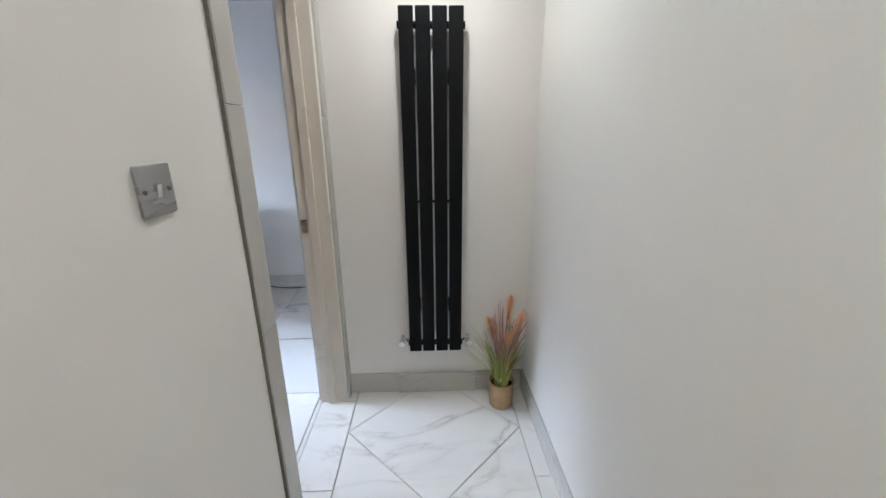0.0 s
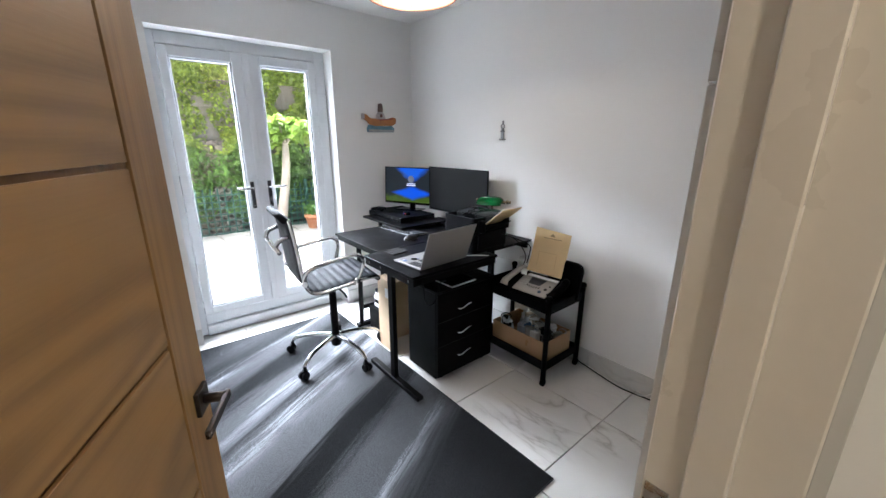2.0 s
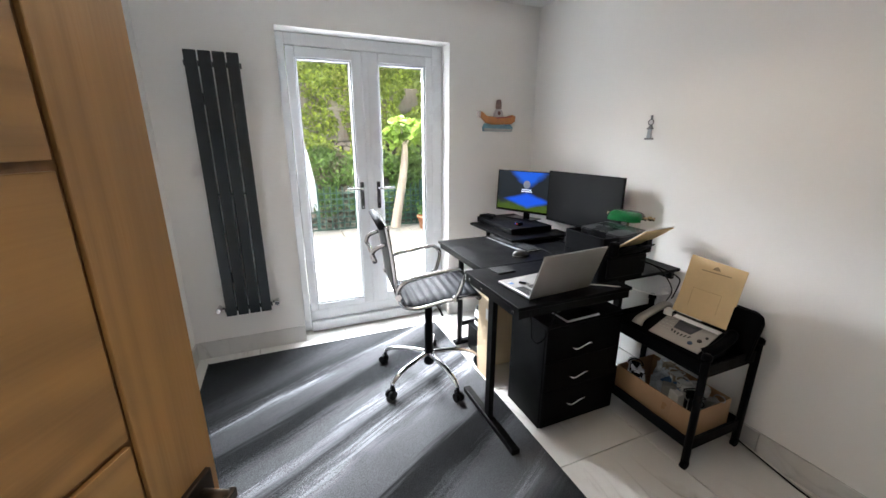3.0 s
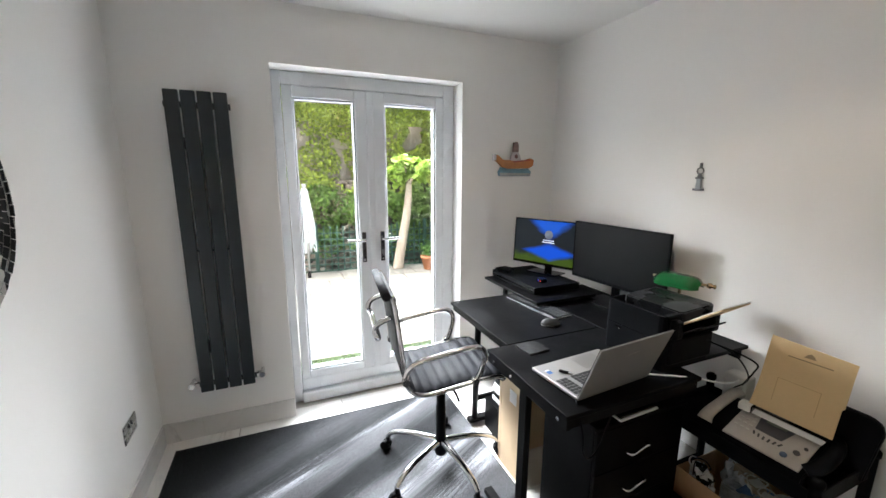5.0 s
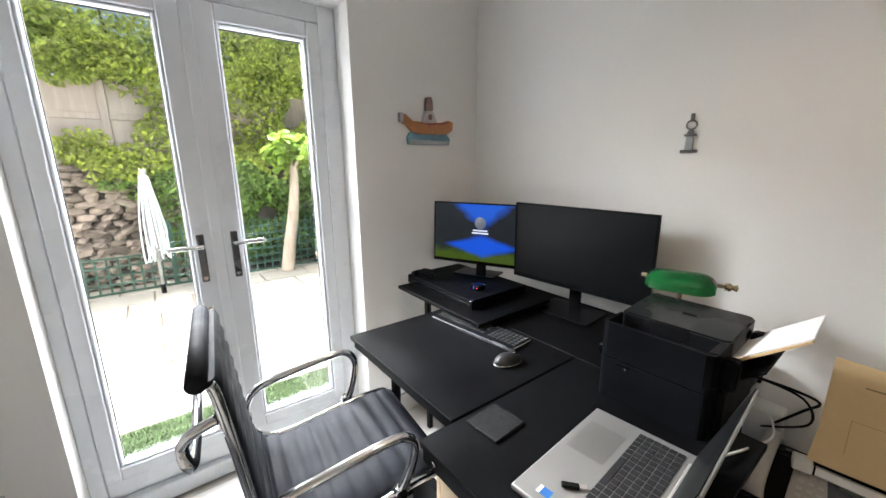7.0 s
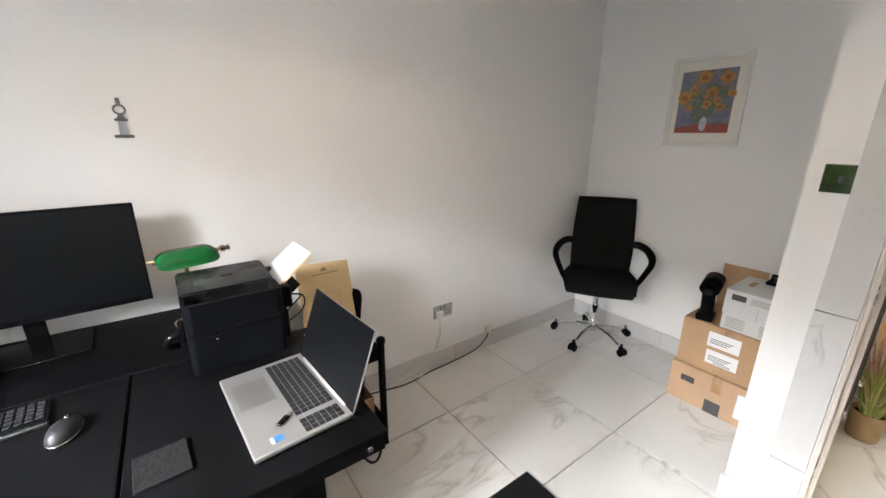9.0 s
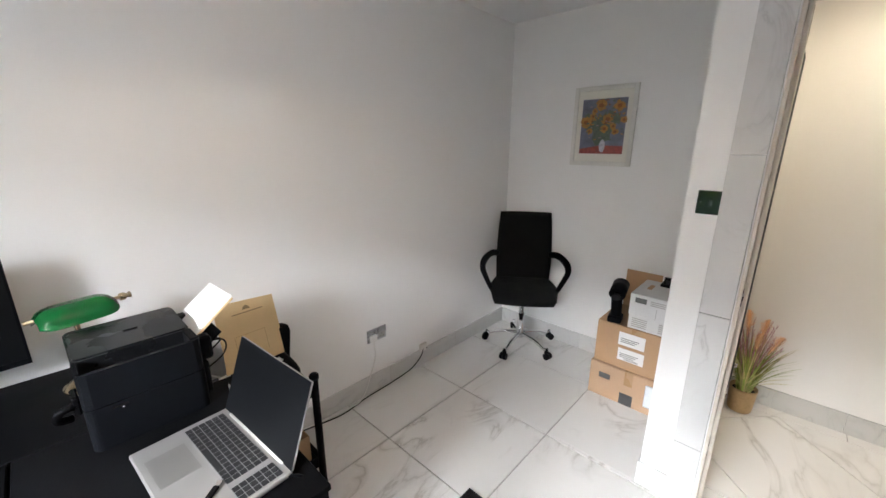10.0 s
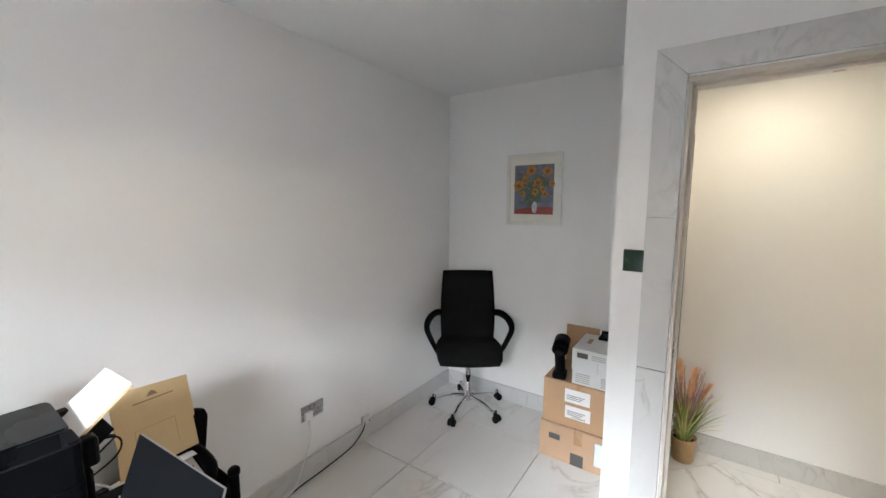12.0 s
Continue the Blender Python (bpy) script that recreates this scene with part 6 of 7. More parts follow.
# ---- pendant lamp ----
ob = thing("pendant_lamp", pose(-1.385, 2.665, 0), "ceiling lamp with a pale pleated drum shade, switched on", "pendant lamp")
mt = bpy.data.materials.new("woven_shade")
mt.use_nodes = True
p = mt.node_tree.nodes["Principled BSDF"]
p.inputs["Base Color"].default_value, p.inputs["Roughness"].default_value = (0.62, 0.44, 0.34, 1), 0.8
p.inputs["Transmission Weight"].default_value = 0.0
tr = mt.node_tree.nodes.new("ShaderNodeBsdfTranslucent")
tr.inputs[0].default_value = (0.85, 0.62, 0.48, 1)
wv = mt.node_tree.nodes.new("ShaderNodeTexNoise")
wv.inputs["Scale"].default_value = 120
ms = mt.node_tree.nodes.new("ShaderNodeMixShader")
ms.inputs[0].default_value = 0.45
mt.node_tree.links.new(p.outputs[0], ms.inputs[1]), mt.node_tree.links.new(tr.outputs[0], ms.inputs[2])
mt.node_tree.links.new(ms.outputs[0], mt.node_tree.nodes["Material Output"].inputs[0])
b = B()
n, R, z0, z1 = 96, 0.18, 1.992, 2.18
lo = [b.verts.new(((R + 0.0025 * (k % 2)) * math.cos(2 * math.pi * k / n), (R + 0.0025 * (k % 2)) * math.sin(2 * math.pi * k / n), z0)) for k in range(n)]
hi = [b.verts.new(((R + 0.0025 * (k % 2)) * math.cos(2 * math.pi * k / n), (R + 0.0025 * (k % 2)) * math.sin(2 * math.pi * k / n), z1)) for k in range(n)]
for k in range(n):
    b.faces.new((lo[k], lo[(k + 1) % n], hi[(k + 1) % n], hi[k]))
part("shade", b, mt, ob, "pale pink pleated shade")
for z in (z0, z1):
    b = B()
    tube(b, [(R * math.cos(2 * math.pi * k / 48), R * math.sin(2 * math.pi * k / 48), z) for k in range(48)], 0.0035, 6, closed=True)
    part("ring", b, mat("copper_wire", (0.45, 0.22, 0.14), 0.35, 0.8), ob)
b = B()
lathe(b, [(0.0, 2.112), (0.030, 2.108), (0.030, 2.102), (0.0, 2.102)], 16)
part("bulb_cap", b, M_WHITEPLASTIC, ob)
b = B()
bmesh.ops.create_uvsphere(b, u_segments=16, v_segments=10, radius=0.032, matrix=pose(0, 0, 2.075))
for f in b.faces:
    f.smooth = True
part("bulb", b, glow("warm_bulb", (1.0, 0.80, 0.58), 14.0), ob, "glowing warm bulb")
b = B()
tube(b, [(0, 0, 2.105), (0, 0, ZC)], 0.0035, 6)
part("flex", b, M_WHITEPLASTIC, ob)
b = B()
lathe(b, [(0.0, ZC - 0.03), (0.02, ZC - 0.03), (0.045, ZC - 0.008), (0.047, ZC), (0.0, ZC)], 24)
part("ceiling_rose", b, M_WHITEPLASTIC, ob)
lamp("pendant_glow", "POINT", 16, pose(-1.385, 2.665, 2.05), (1.0, 0.80, 0.60), radius=0.04)

for x, y in ((0.50, 1.76), (0.5, 0.1)):
    ob = thing("downlight", pose(x, y, ZC), "recessed white ceiling downlight, switched on", "downlight", "hall downlights")
    b = B()
    lathe(b, [(0.030, -0.004), (0.045, -0.004), (0.043, 0.0), (0.030, 0.0), (0.030, -0.004)], 28)
    part("bezel", b, M_WHITEPLASTIC, ob)
    b = B()
    lathe(b, [(0.0, -0.0015), (0.0295, -0.0015), (0.0295, -0.0005), (0.0, -0.0005)], 24)
    part("lens", b, glow("downlight_lens", (1.0, 0.86, 0.68), 6.0), ob)


# ---- cartons in the alcove ----
bx = carton("cardboard_box", pose(0.595, 2.565, 0.0), 0.36, 0.46, 0.225, "brown cardboard box with tape standing on the floor")
for o in bx.children:
    if o.name.startswith(("carton_body", "flap")):
        o.data.materials[0] = M_CARDP
for (y0, y1, z0, z1) in ((0.105, 0.172, 0.13, 0.165), (-0.035, 0.04, 0.003, 0.078)):
    part("printed_mark", box(B(), -0.1815, y0, z0, -0.1803, y1, z1), M_BARS, bx)
b = B()
box(b, -0.1830, -0.17, 0.05, -0.1803, -0.095, 0.19, 0.006, 2)
part("white_pouch", b, mat("pale_blue_card", (0.72, 0.75, 0.77), 0.5), bx)
bx = carton("cardboard_box", pose(0.60, 2.565, 0.229), 0.34, 0.44, 0.27, "brown cardboard box with white labels stacked on another box")
for (y0, y1, z0, z1) in ((-0.055, 0.09, 0.152, 0.235), (-0.06, 0.085, 0.055, 0.132)):
    lb = part("address_label", box(B(), -0.1712, y0, z0, -0.1703, y1, z1), M_PAPER, bx, "white paper label")
    for k in range(3):
        part("print_bar", box(B(), -0.1716, y0 + 0.03 + 0.012 * k, z0 + 0.042 - 0.011 * k, -0.1713, y1 - 0.012, z0 + 0.046 - 0.011 * k), M_BARS, lb)
    if z0 < 0.1:
        for k in range(12):
            part("code_bar", box(B(), -0.1716, y0 + 0.03 + k * 0.0065, z0 + 0.004, -0.1713, y0 + 0.033 + k * 0.0065, z0 + 0.016), M_BARS, lb)
# raised back flap
part("open_flap", box(B(), 0.165, -0.02, 0.274, 0.169, 0.19, 0.522), M_CARD, bx)
# white paper carton
ob = thing("paper_carton", pose(0.585, 2.500, 0.503), "white printed paper carton with a lid on the boxes", "carton")
MW = mat("white_coated_card", (0.60, 0.60, 0.59), 0.55, var=0.04)
part("carton_body", box(B(), -0.15, -0.13, 0, 0.15, 0.12, 0.145, 0.002), MW, ob)
part("lid", box(B(), -0.154, -0.134, 0.085, 0.154, 0.124, 0.215, 0.003), MW, ob)
part("hand_hole", box(B(), -0.03, 0.05, 0.2151, 0.06, 0.075, 0.2158), M_CARD, ob)
part("maker_panel", box(B(), -0.1556, 0.035, 0.165, -0.1541, 0.095, 0.195), M_BARS, ob)
part("seam", box(B(), -0.1556, -0.02, 0.086, -0.1541, -0.018, 0.15), M_GREYPLASTIC, ob)
for k in range(5):
    part("print_bar", box(B(), -0.1516, 0.02, 0.015 + k * 0.012, -0.1501, 0.10, 0.020 + k * 0.012), M_GREYPLASTIC, ob)
    part("print_bar", box(B(), -0.1516, -0.10, 0.015 + k * 0.012, -0.1501, -0.04, 0.020 + k * 0.012), M_GREYPLASTIC, ob)
for k in range(3):
    part("print_bar", box(B(), -0.1556, -0.06, 0.165 + k * 0.011, -0.1541, 0.015, 0.170 + k * 0.011), M_GREYPLASTIC, ob)
# black tool
ob = thing("massage_gun", pose(0.480, 2.705, 0.503, 0, 0, 10) @ Matrix.Diagonal((1.2, 1.3, 1.12, 1)), "black handheld power tool standing on the box", "power tool")
b = B()
tube(b, [(0, 0, 0.0), (0, 0, 0.06), (0, 0.005, 0.14)], 0.024, 14, 3)
part("grip", b, M_PLASTIC, ob)
b = B()
tube(b, [(-0.045, 0.0, 0.165), (0.07, 0.0, 0.185)], 0.036, 16)
part("motor_head", b, M_PLASTIC, ob)
b = B()
tube(b, [(-0.046, 0.0, 0.164), (-0.075, 0.0, 0.158)], 0.018, 12)
part("nose", b, M_GLOSS, ob)
b = B()
box(b, -0.045, -0.03, 0.0, 0.035, 0.03, 0.035, 0.008, 2)
part("battery", b, M_PLASTIC, ob)
ob = thing("black_handle_case", pose(0.70, 2.47, 0.718), "black case handle behind the white carton", "case")
b = B()
tube(b, [(-0.03, -0.06, 0.0), (-0.03, -0.06, 0.05), (-0.03, 0.04, 0.05), (-0.03, 0.04, 0.0)], 0.010, 8)
part("handle", b, M_PLASTIC, ob)
part("case_body", box(B(), -0.05, -0.08, 0.0, 0.05, 0.06, 0.018, 0.004), M_PLASTIC, ob)


# ---- boxes under the desk ----
ob = thing("wooden_board", pose(-2.06, 3.10, 0.0), "pale wooden panel standing under the desk", "wooden panel")
part("board", box(B(), -0.13, -0.20, 0.0, -0.11, 0.22, 0.53, 0.002), M_PINE, ob)
part("front_board", box(B(), -0.108, -0.20, 0.0, 0.06, -0.18, 0.53, 0.002), M_PINE, ob)
part("lid_board", box(B(), -0.108, -0.178, 0.51, 0.06, 0.22, 0.53, 0.002), M_PINE, ob)
part("label_strip", box(B(), -0.03, -0.178, 0.5305, 0.0, 0.22, 0.5315), M_PAPER, ob, "white printed strip")
part("torn_label", box(B(), -0.03, -0.2025, 0.40, 0.03, -0.2005, 0.47, 0.001), M_PAPER, ob, "torn white paper label")
ob = thing("book_stack", pose(-2.33, 3.12, 0.19), "stack of white and dark books under the desk", "books")
part("ledge", box(B(), -0.13, -0.15, -0.19, 0.12, 0.2, -0.001), M_BLACK, ob)
for k, (w, c) in enumerate(((0.20, M_PAPER), (0.19, M_PLASTIC), (0.20, M_PAPER), (0.17, M_PAPER), (0.16, M_PLASTIC))):
    part("book", box(B(), -w / 2, -0.12, k * 0.03, w / 2, 0.14, k * 0.03 + 0.027, 0.002), c, ob)
ob = thing("tablet", pose(-1.655, 3.115, 0.602, 0, 0, 2), "dark green tablet on a white booklet on the drawer unit", "tablet")
part("booklet", box(B(), -0.10, -0.085, 0, 0.105, 0.12, 0.006), M_PAPER, ob)
part("tablet_body", box(B(), -0.095, -0.082, 0.0062, 0.10, 0.115, 0.014, 0.003), mat("dark_green_glass", (0.008, 0.016, 0.014), 0.18), ob)


# ---- plant in the hall ----
def grass_plant(m):
    ob = thing("potted_grass", m, "artificial pink and orange pampas grass in a ribbed gold pot", "plant")
    b = B()
    lathe(b, [(0.0, 0.0), (0.056, 0.0), (0.060, 0.006)] + [(0.0605 + 0.0012 * (k % 2) + 0.0004 * k, 0.01 + 0.0075 * k) for k in range(18)] + [(0.068, 0.150), (0.062, 0.150), (0.060, 0.125), (0.0, 0.125)], 36)
    part("pot", b, mat("ribbed_gold", (0.42, 0.29, 0.15), 0.38, 0.6, var=0.15, scale=20), ob, "ribbed matt gold pot")
    b = B()
    lathe(b, [(0.0, 0.1255), (0.059, 0.1255), (0.05, 0.132), (0.0, 0.136)], 20)
    part("soil", b, mat("dark_soil", (0.02, 0.016, 0.012), 0.9, bump=0.8, bscale=60), ob)
    rnd = random.Random(3)
    mats = [mat("grass_green", (0.30, 0.37, 0.08), 0.6, var=0.25, scale=30, rand=0.3), mat("grass_plum", (0.42, 0.20, 0.23), 0.7, var=0.25, scale=30, rand=0.3), mat("grass_straw", (0.55, 0.50, 0.20), 0.7, var=0.2, scale=30, rand=0.25)]

    def blade(b, a, lean, h, w, r0, curl=1.0):
        pts = []
        for k in range(9):
            t = k / 8
            r = r0 + lean * (0.35 * t + 0.65 * t ** 2.2) * curl
            pts.append(Vector((r * math.cos(a), r * math.sin(a), 0.128 + h * (t - 0.12 * lean * 3 * t ** 3))))
        side = Vector((-math.sin(a), math.cos(a), 0))
        L, R = [], []
        for k, q in enumerate(pts):
            t = k / 8
            ww = w * (0.55 + 0.9 * t) * (1 - t) ** 0.55 + 0.0003
            L.append(b.verts.new(q - side * ww)), R.append(b.verts.new(q + side * ww))
        for k in range(8):
            b.faces.new((L[k], L[k + 1], R[k + 1], R[k])).smooth = True

    def room(a, lean):
        c, s = math.cos(a), math.sin(a)
        k = lean
        if c > 0:
            k = min(k, 0.085 / max(c, 0.05))
        if s > 0:
            k = min(k, 0.085 / max(s, 0.05))
        return k

    for i in range(190):
        b = B()
        a = rnd.uniform(0, 2 * math.pi)
        kind = 0 if i < 120 else 2
        lean = room(a, rnd.uniform(0.03, 0.20))
        blade(b, a, lean, rnd.uniform(0.14, 0.36), rnd.uniform(0.0026, 0.0052), rnd.uniform(0.005, 0.045))
        part("leaf", b, mats[kind], ob)
    for i in range(44):
        a = rnd.uniform(0, 2 * math.pi)
        lean = room(a, rnd.uniform(0.03, 0.13))
        h = rnd.uniform(0.30, 0.46)
        b = B()
        blade(b, a, lean, h, 0.0016, rnd.uniform(0.005, 0.03))
        # spiky seed head along the upper half
        for k in range(26):
            t = 0.5 + 0.5 * k / 26
            r = 0.02 + lean * (0.35 * t + 0.65 * t ** 2.2)
            q = Vector((r * math.cos(a), r * math.sin(a), 0.128 + h * (t - 0.36 * lean * t ** 3)))
            d = Vector((rnd.uniform(-1, 1), rnd.uniform(-1, 1), 1.6)).normalized() * rnd.uniform(0.012, 0.024)
            sd = Vector((rnd.uniform(-1, 1), rnd.uniform(-1, 1), 0)).normalized() * 0.0016
            b.faces.new((b.verts.new(q - sd), b.verts.new(q + sd), b.verts.new(q + d)))
        part("plum_spike", b, mats[1], ob)
    orange = mat("orange_plume", (0.92, 0.56, 0.28), 0.85, var=0.2, scale=40, rand=0.2, sheen=0.4)
    for (a, lean, h) in ((0.9, 0.05, 0.48), (3.4, 0.07, 0.40), (-0.4, 0.08, 0.43), (4.9, 0.10, 0.37)):
        lean = room(a, lean)
        b = B()
        for k in range(800):
            t = rnd.uniform(0.68, 1.0)
            r = 0.02 + lean * (0.35 * t + 0.65 * t ** 2.2)
            q = Vector((r * math.cos(a), r * math.sin(a), 0.128 + h * t))
            wd = 0.038 * math.sin(math.pi * (t - 0.66) / 0.36) + 0.003
            d = Vector((rnd.uniform(-1, 1), rnd.uniform(-1, 1), rnd.uniform(0.2, 1.6))).normalized() * wd * 1.3
            sd = d.cross(Vector((0, 0, 1))).normalized() * 0.0007
            b.faces.new((b.verts.new(q - sd), b.verts.new(q + sd), b.verts.new(q + d)))
        tube(b, [(0.01 * math.cos(a), 0.01 * math.sin(a), 0.128), ((0.02 + lean * 0.35) * math.cos(a), (0.02 + lean * 0.35) * math.sin(a), 0.128 + h * 0.6)], 0.0012, 5)
        part("orange_plume", b, orange, ob, "fluffy orange plume")
    return ob


grass_plant(pose(0.868, 2.055, 0))


# ---- garden ----
GZ = -0.13
b = B()
r = bmesh.ops.create_grid(b, x_segments=2, y_segments=2, size=60, matrix=pose(-63.3, 2.5, GZ - 0.03))
struct("ground", b, mat("garden_earth", (0.10, 0.085, 0.06), 0.95, var=0.3, scale=2, bump=0.6, bscale=30), "bare earth and gravel garden ground", "ground")
M_SLAB = mat("pale_paving_stone", (0.215, 0.20, 0.17), 0.85, var=0.22, scale=4, bump=0.4, bscale=60, rand=0.10)
pv = tagged(thing("pavement", pose(0, 0, 0), "pale stone patio slabs with sandy joints", "patio"), kind="structure")
part("joint_bed", box(B(), -7.35, -1.5, GZ - 0.029, -3.985, 6.6, GZ - 0.012), mat("sandy_joint", (0.11, 0.078, 0.045), 0.95, var=0.25, scale=9, bump=0.6), pv)
rnd = random.Random(2)
slabs = [mesh_of("slab", box(B(), -w / 2 + 0.008, -h / 2 + 0.008, -0.02, w / 2 - 0.008, h / 2 - 0.008, 0.0, 0.006), M_SLAB) for w, h in ((0.44, 0.6), (0.44, 0.9))]
for i in range(8):
    y = -1.4 + rnd.uniform(-0.3, 0)
    while y < 6.4:
        k = rnd.choice((0, 0, 1))
        h = (0.6, 0.9)[k]
        o = new("slab", slabs[k])
        o.parent = pv
        o.location = (-4.205 - 0.44 * i, y + h / 2, GZ + rnd.uniform(0, 0.004))
        y += h
b = B()
box(b, -3.983, -1.5, GZ - 0.029, -3.3, 6.6, GZ - 0.008)
for k in range(30000):
    x, y = rnd.uniform(-3.98, -3.36), rnd.uniform(1.2, 3.9)
    a, h = rnd.uniform(0, 6.28), rnd.uniform(0.006, 0.020)
    c, s = 0.005 * math.cos(a), 0.005 * math.sin(a)
    b.faces.new((b.verts.new((x - c, y - s, GZ - 0.008)), b.verts.new((x + c, y + s, GZ - 0.008)), b.verts.new((x + s * 3, y - c * 3, GZ + h))))
tagged(part("turf_strip", b, mat("artificial_turf", (0.058, 0.092, 0.030), 0.8, var=0.2, scale=20)), "strip of short green artificial turf beside the patio", "turf", kind="stuff")

# trellis in front of the bank
def trellis():
    ob = thing("trellis_fence", pose(-7.2, 0, GZ - 0.02), "low dark green wooden trellis along the patio edge", "trellis")
    MT = mat("dark_green_timber", (0.025, 0.075, 0.05), 0.7, var=0.2, scale=8)
    for y0, y1, H in ((-0.6, 2.36, 0.47), (2.40, 6.4, 0.80)):
        n = round((y1 - y0) / 0.105)
        me = mesh_of("upright_slat", box(B(), -0.006, -0.011, 0, 0.006, 0.011, H), MT)
        for i in range(n + 1):
            o = new("upright_slat", me)
            o.parent = ob
            o.location = (0, y0 + i * (y1 - y0) / n, 0)
        for k in range(int(H / 0.115) + 1):
            part("cross_slat", box(B(), 0.0065, y0, 0.03 + k * 0.107, 0.018, y1, 0.052 + k * 0.107), MT, ob)
    for y, h in ((0.3, 0.53), (2.38, 0.86), (4.3, 0.86)):
        part("post", box(B(), -0.05, y - 0.03, 0, -0.008, y + 0.03, h, 0.004), MT, ob)
    return ob


trellis()

# bank of rough stones
rk = thing("stone_bank", pose(-7.62, 0, GZ - 0.02), "dry retaining wall of rough brown and grey stones", "stone wall")
MR = mat("rough_stone", (0.26, 0.21, 0.17), 0.9, var=0.35, scale=9, bump=0.7, bscale=40, rand=0.35)
part("wall_core", box(B(), -0.5, -1.5, 0, -0.10, 7.0, 1.50), mat("bank_earth", (0.06, 0.05, 0.04), 0.95, var=0.3), rk)
stones = []
for k in range(10):
    b = B()
    bmesh.ops.create_icosphere(b, subdivisions=2, radius=1)
    sx, sy, sz = rnd.uniform(0.07, 0.12), rnd.uniform(0.07, 0.15), rnd.uniform(0.045, 0.075)
    for v in b.verts:
        d = 1 + 0.45 * noise.noise(v.co * 1.4 + Vector((k * 7.1, 0, 0))) + 0.2 * noise.noise(v.co * 3.1 + Vector((0, k * 3.3, 0)))
        v.co = Vector((max(min(v.co.x, 0.75), -0.75) * sx, max(min(v.co.y, 0.8), -0.8) * sy, max(min(v.co.z, 0.75), -0.75) * sz)) * d
    stones.append(mesh_of("stone", b, MR))
cnt = 0
for row in range(18):
    y = 0.4 + rnd.uniform(-0.1, 0)
    while y < 3.2 and cnt < 300:
        o = new("stone", rnd.choice(stones))
        o.parent = rk
        o.matrix_local = pose(-0.06 + rnd.uniform(-0.04, 0.03), y, 0.05 + row * 0.086, rnd.uniform(-25, 25), rnd.uniform(-20, 20), rnd.uniform(-30, 30) + rnd.choice((0, 180)))
        y += rnd.uniform(0.15, 0.22)
        cnt += 1

# close-boarded fence on top
fb = thing("timber_fence", pose(-8.05, 0, 1.12), "weathered grey-brown close-boarded timber fence above the stones", "fence")
MFB = oak("weathered_timber", (0.33, 0.27, 0.22))
bd = mesh_of("board", box(B(), -0.008, -0.062, 0, 0.008, 0.062, 1.3, 0.002), MFB)
for i in range(72):
    o = new("board", bd)
    o.parent = fb
    o.matrix_local = pose(rnd.uniform(-0.004, 0.004), -1.6 + i * 0.122, rnd.uniform(-0.01, 0.01), 0, 0, 3)
for z in (0.30, 0.85):
    part("rail", box(B(), 0.012, -1.6, z, 0.05, 7.0, z + 0.075, 0.003), MFB, fb)
for y in (0.1, 1.94, 3.78, 5.6):
    part("post", box(B(), 0.012, y - 0.045, -0.1, 0.105, y + 0.045, 1.36, 0.004), MFB, fb)


def leaf_mat(name, c, trans=0.35):
    m = bpy.data.materials.new(name)
    m.use_nodes = True
    t = m.node_tree
    L, p = t.links.new, t.nodes["Principled BSDF"]
    ge = t.nodes.new("ShaderNodeNewGeometry")
    col = ramp(t, ge.outputs["Random Per Island"], [(0.0, tuple(k * 0.68 for k in c)), (0.55, c), (1.0, (min(c[0] * 1.65, 1), min(c[1] * 1.6, 1), c[2] * 1.2))])
    L(col, p.inputs["Base Color"])
    p.inputs["Roughness"].default_value = 0.5
    tr = t.nodes.new("ShaderNodeBsdfTranslucent")
    L(col, tr.inputs[0])
    mx = t.nodes.new("ShaderNodeMixShader")
    mx.inputs[0].default_value = trans
    L(p.outputs[0], mx.inputs[1]), L(tr.outputs[0], mx.inputs[2])
    L(mx.outputs[0], t.nodes["Material Output"].inputs[0])
    return m


def leaves(spots, size, seed, droop=0.3, face=None):
    """Folded pointed leaves at the given spots, as plain mesh data."""
    q = random.Random(seed)
    V, F = [], []
    for x, y, z in spots:
        s = size * q.uniform(0.6, 1.3)
        d = Vector((q.uniform(-1, 1), q.uniform(-1, 1), q.uniform(-1, 0.6) - droop)).normalized()
        n = Vector((q.uniform(-0.6, 1.2), q.uniform(-1, 1), q.uniform(0.1, 1.2))).normalized()
        w = d.cross(n)
        if w.length < 1e-3:
            continue
        w.normalize()
        c = Vector((x, y, z))
        up = w.cross(d) * s * 0.12
        i = len(V)
        V += [c - d * s * 0.5, c - d * s * 0.1 + w * s * 0.38 + up, c + d * s * 0.28 + w * s * 0.26 + up, c + d * s * 0.55, c + d * s * 0.28 - w * s * 0.26 + up, c - d * s * 0.1 - w * s * 0.38 + up]
        F += [(i, i + 1, i + 2, i + 3), (i, i + 3, i + 4, i + 5)]
    me = bpy.data.meshes.new("leaves")
    me.from_pydata([tuple(v) for v in V], [], F)
    return me


def foliage(name, spots, size, seed, material, parent=None, **tags):
    me = leaves(spots, size, seed)
    me.materials.append(material)
    ob = new(name, me)
    if parent:
        ob.parent = parent
    if tags:
        tagged(ob, **tags)
    return ob


rnd = random.Random(8)
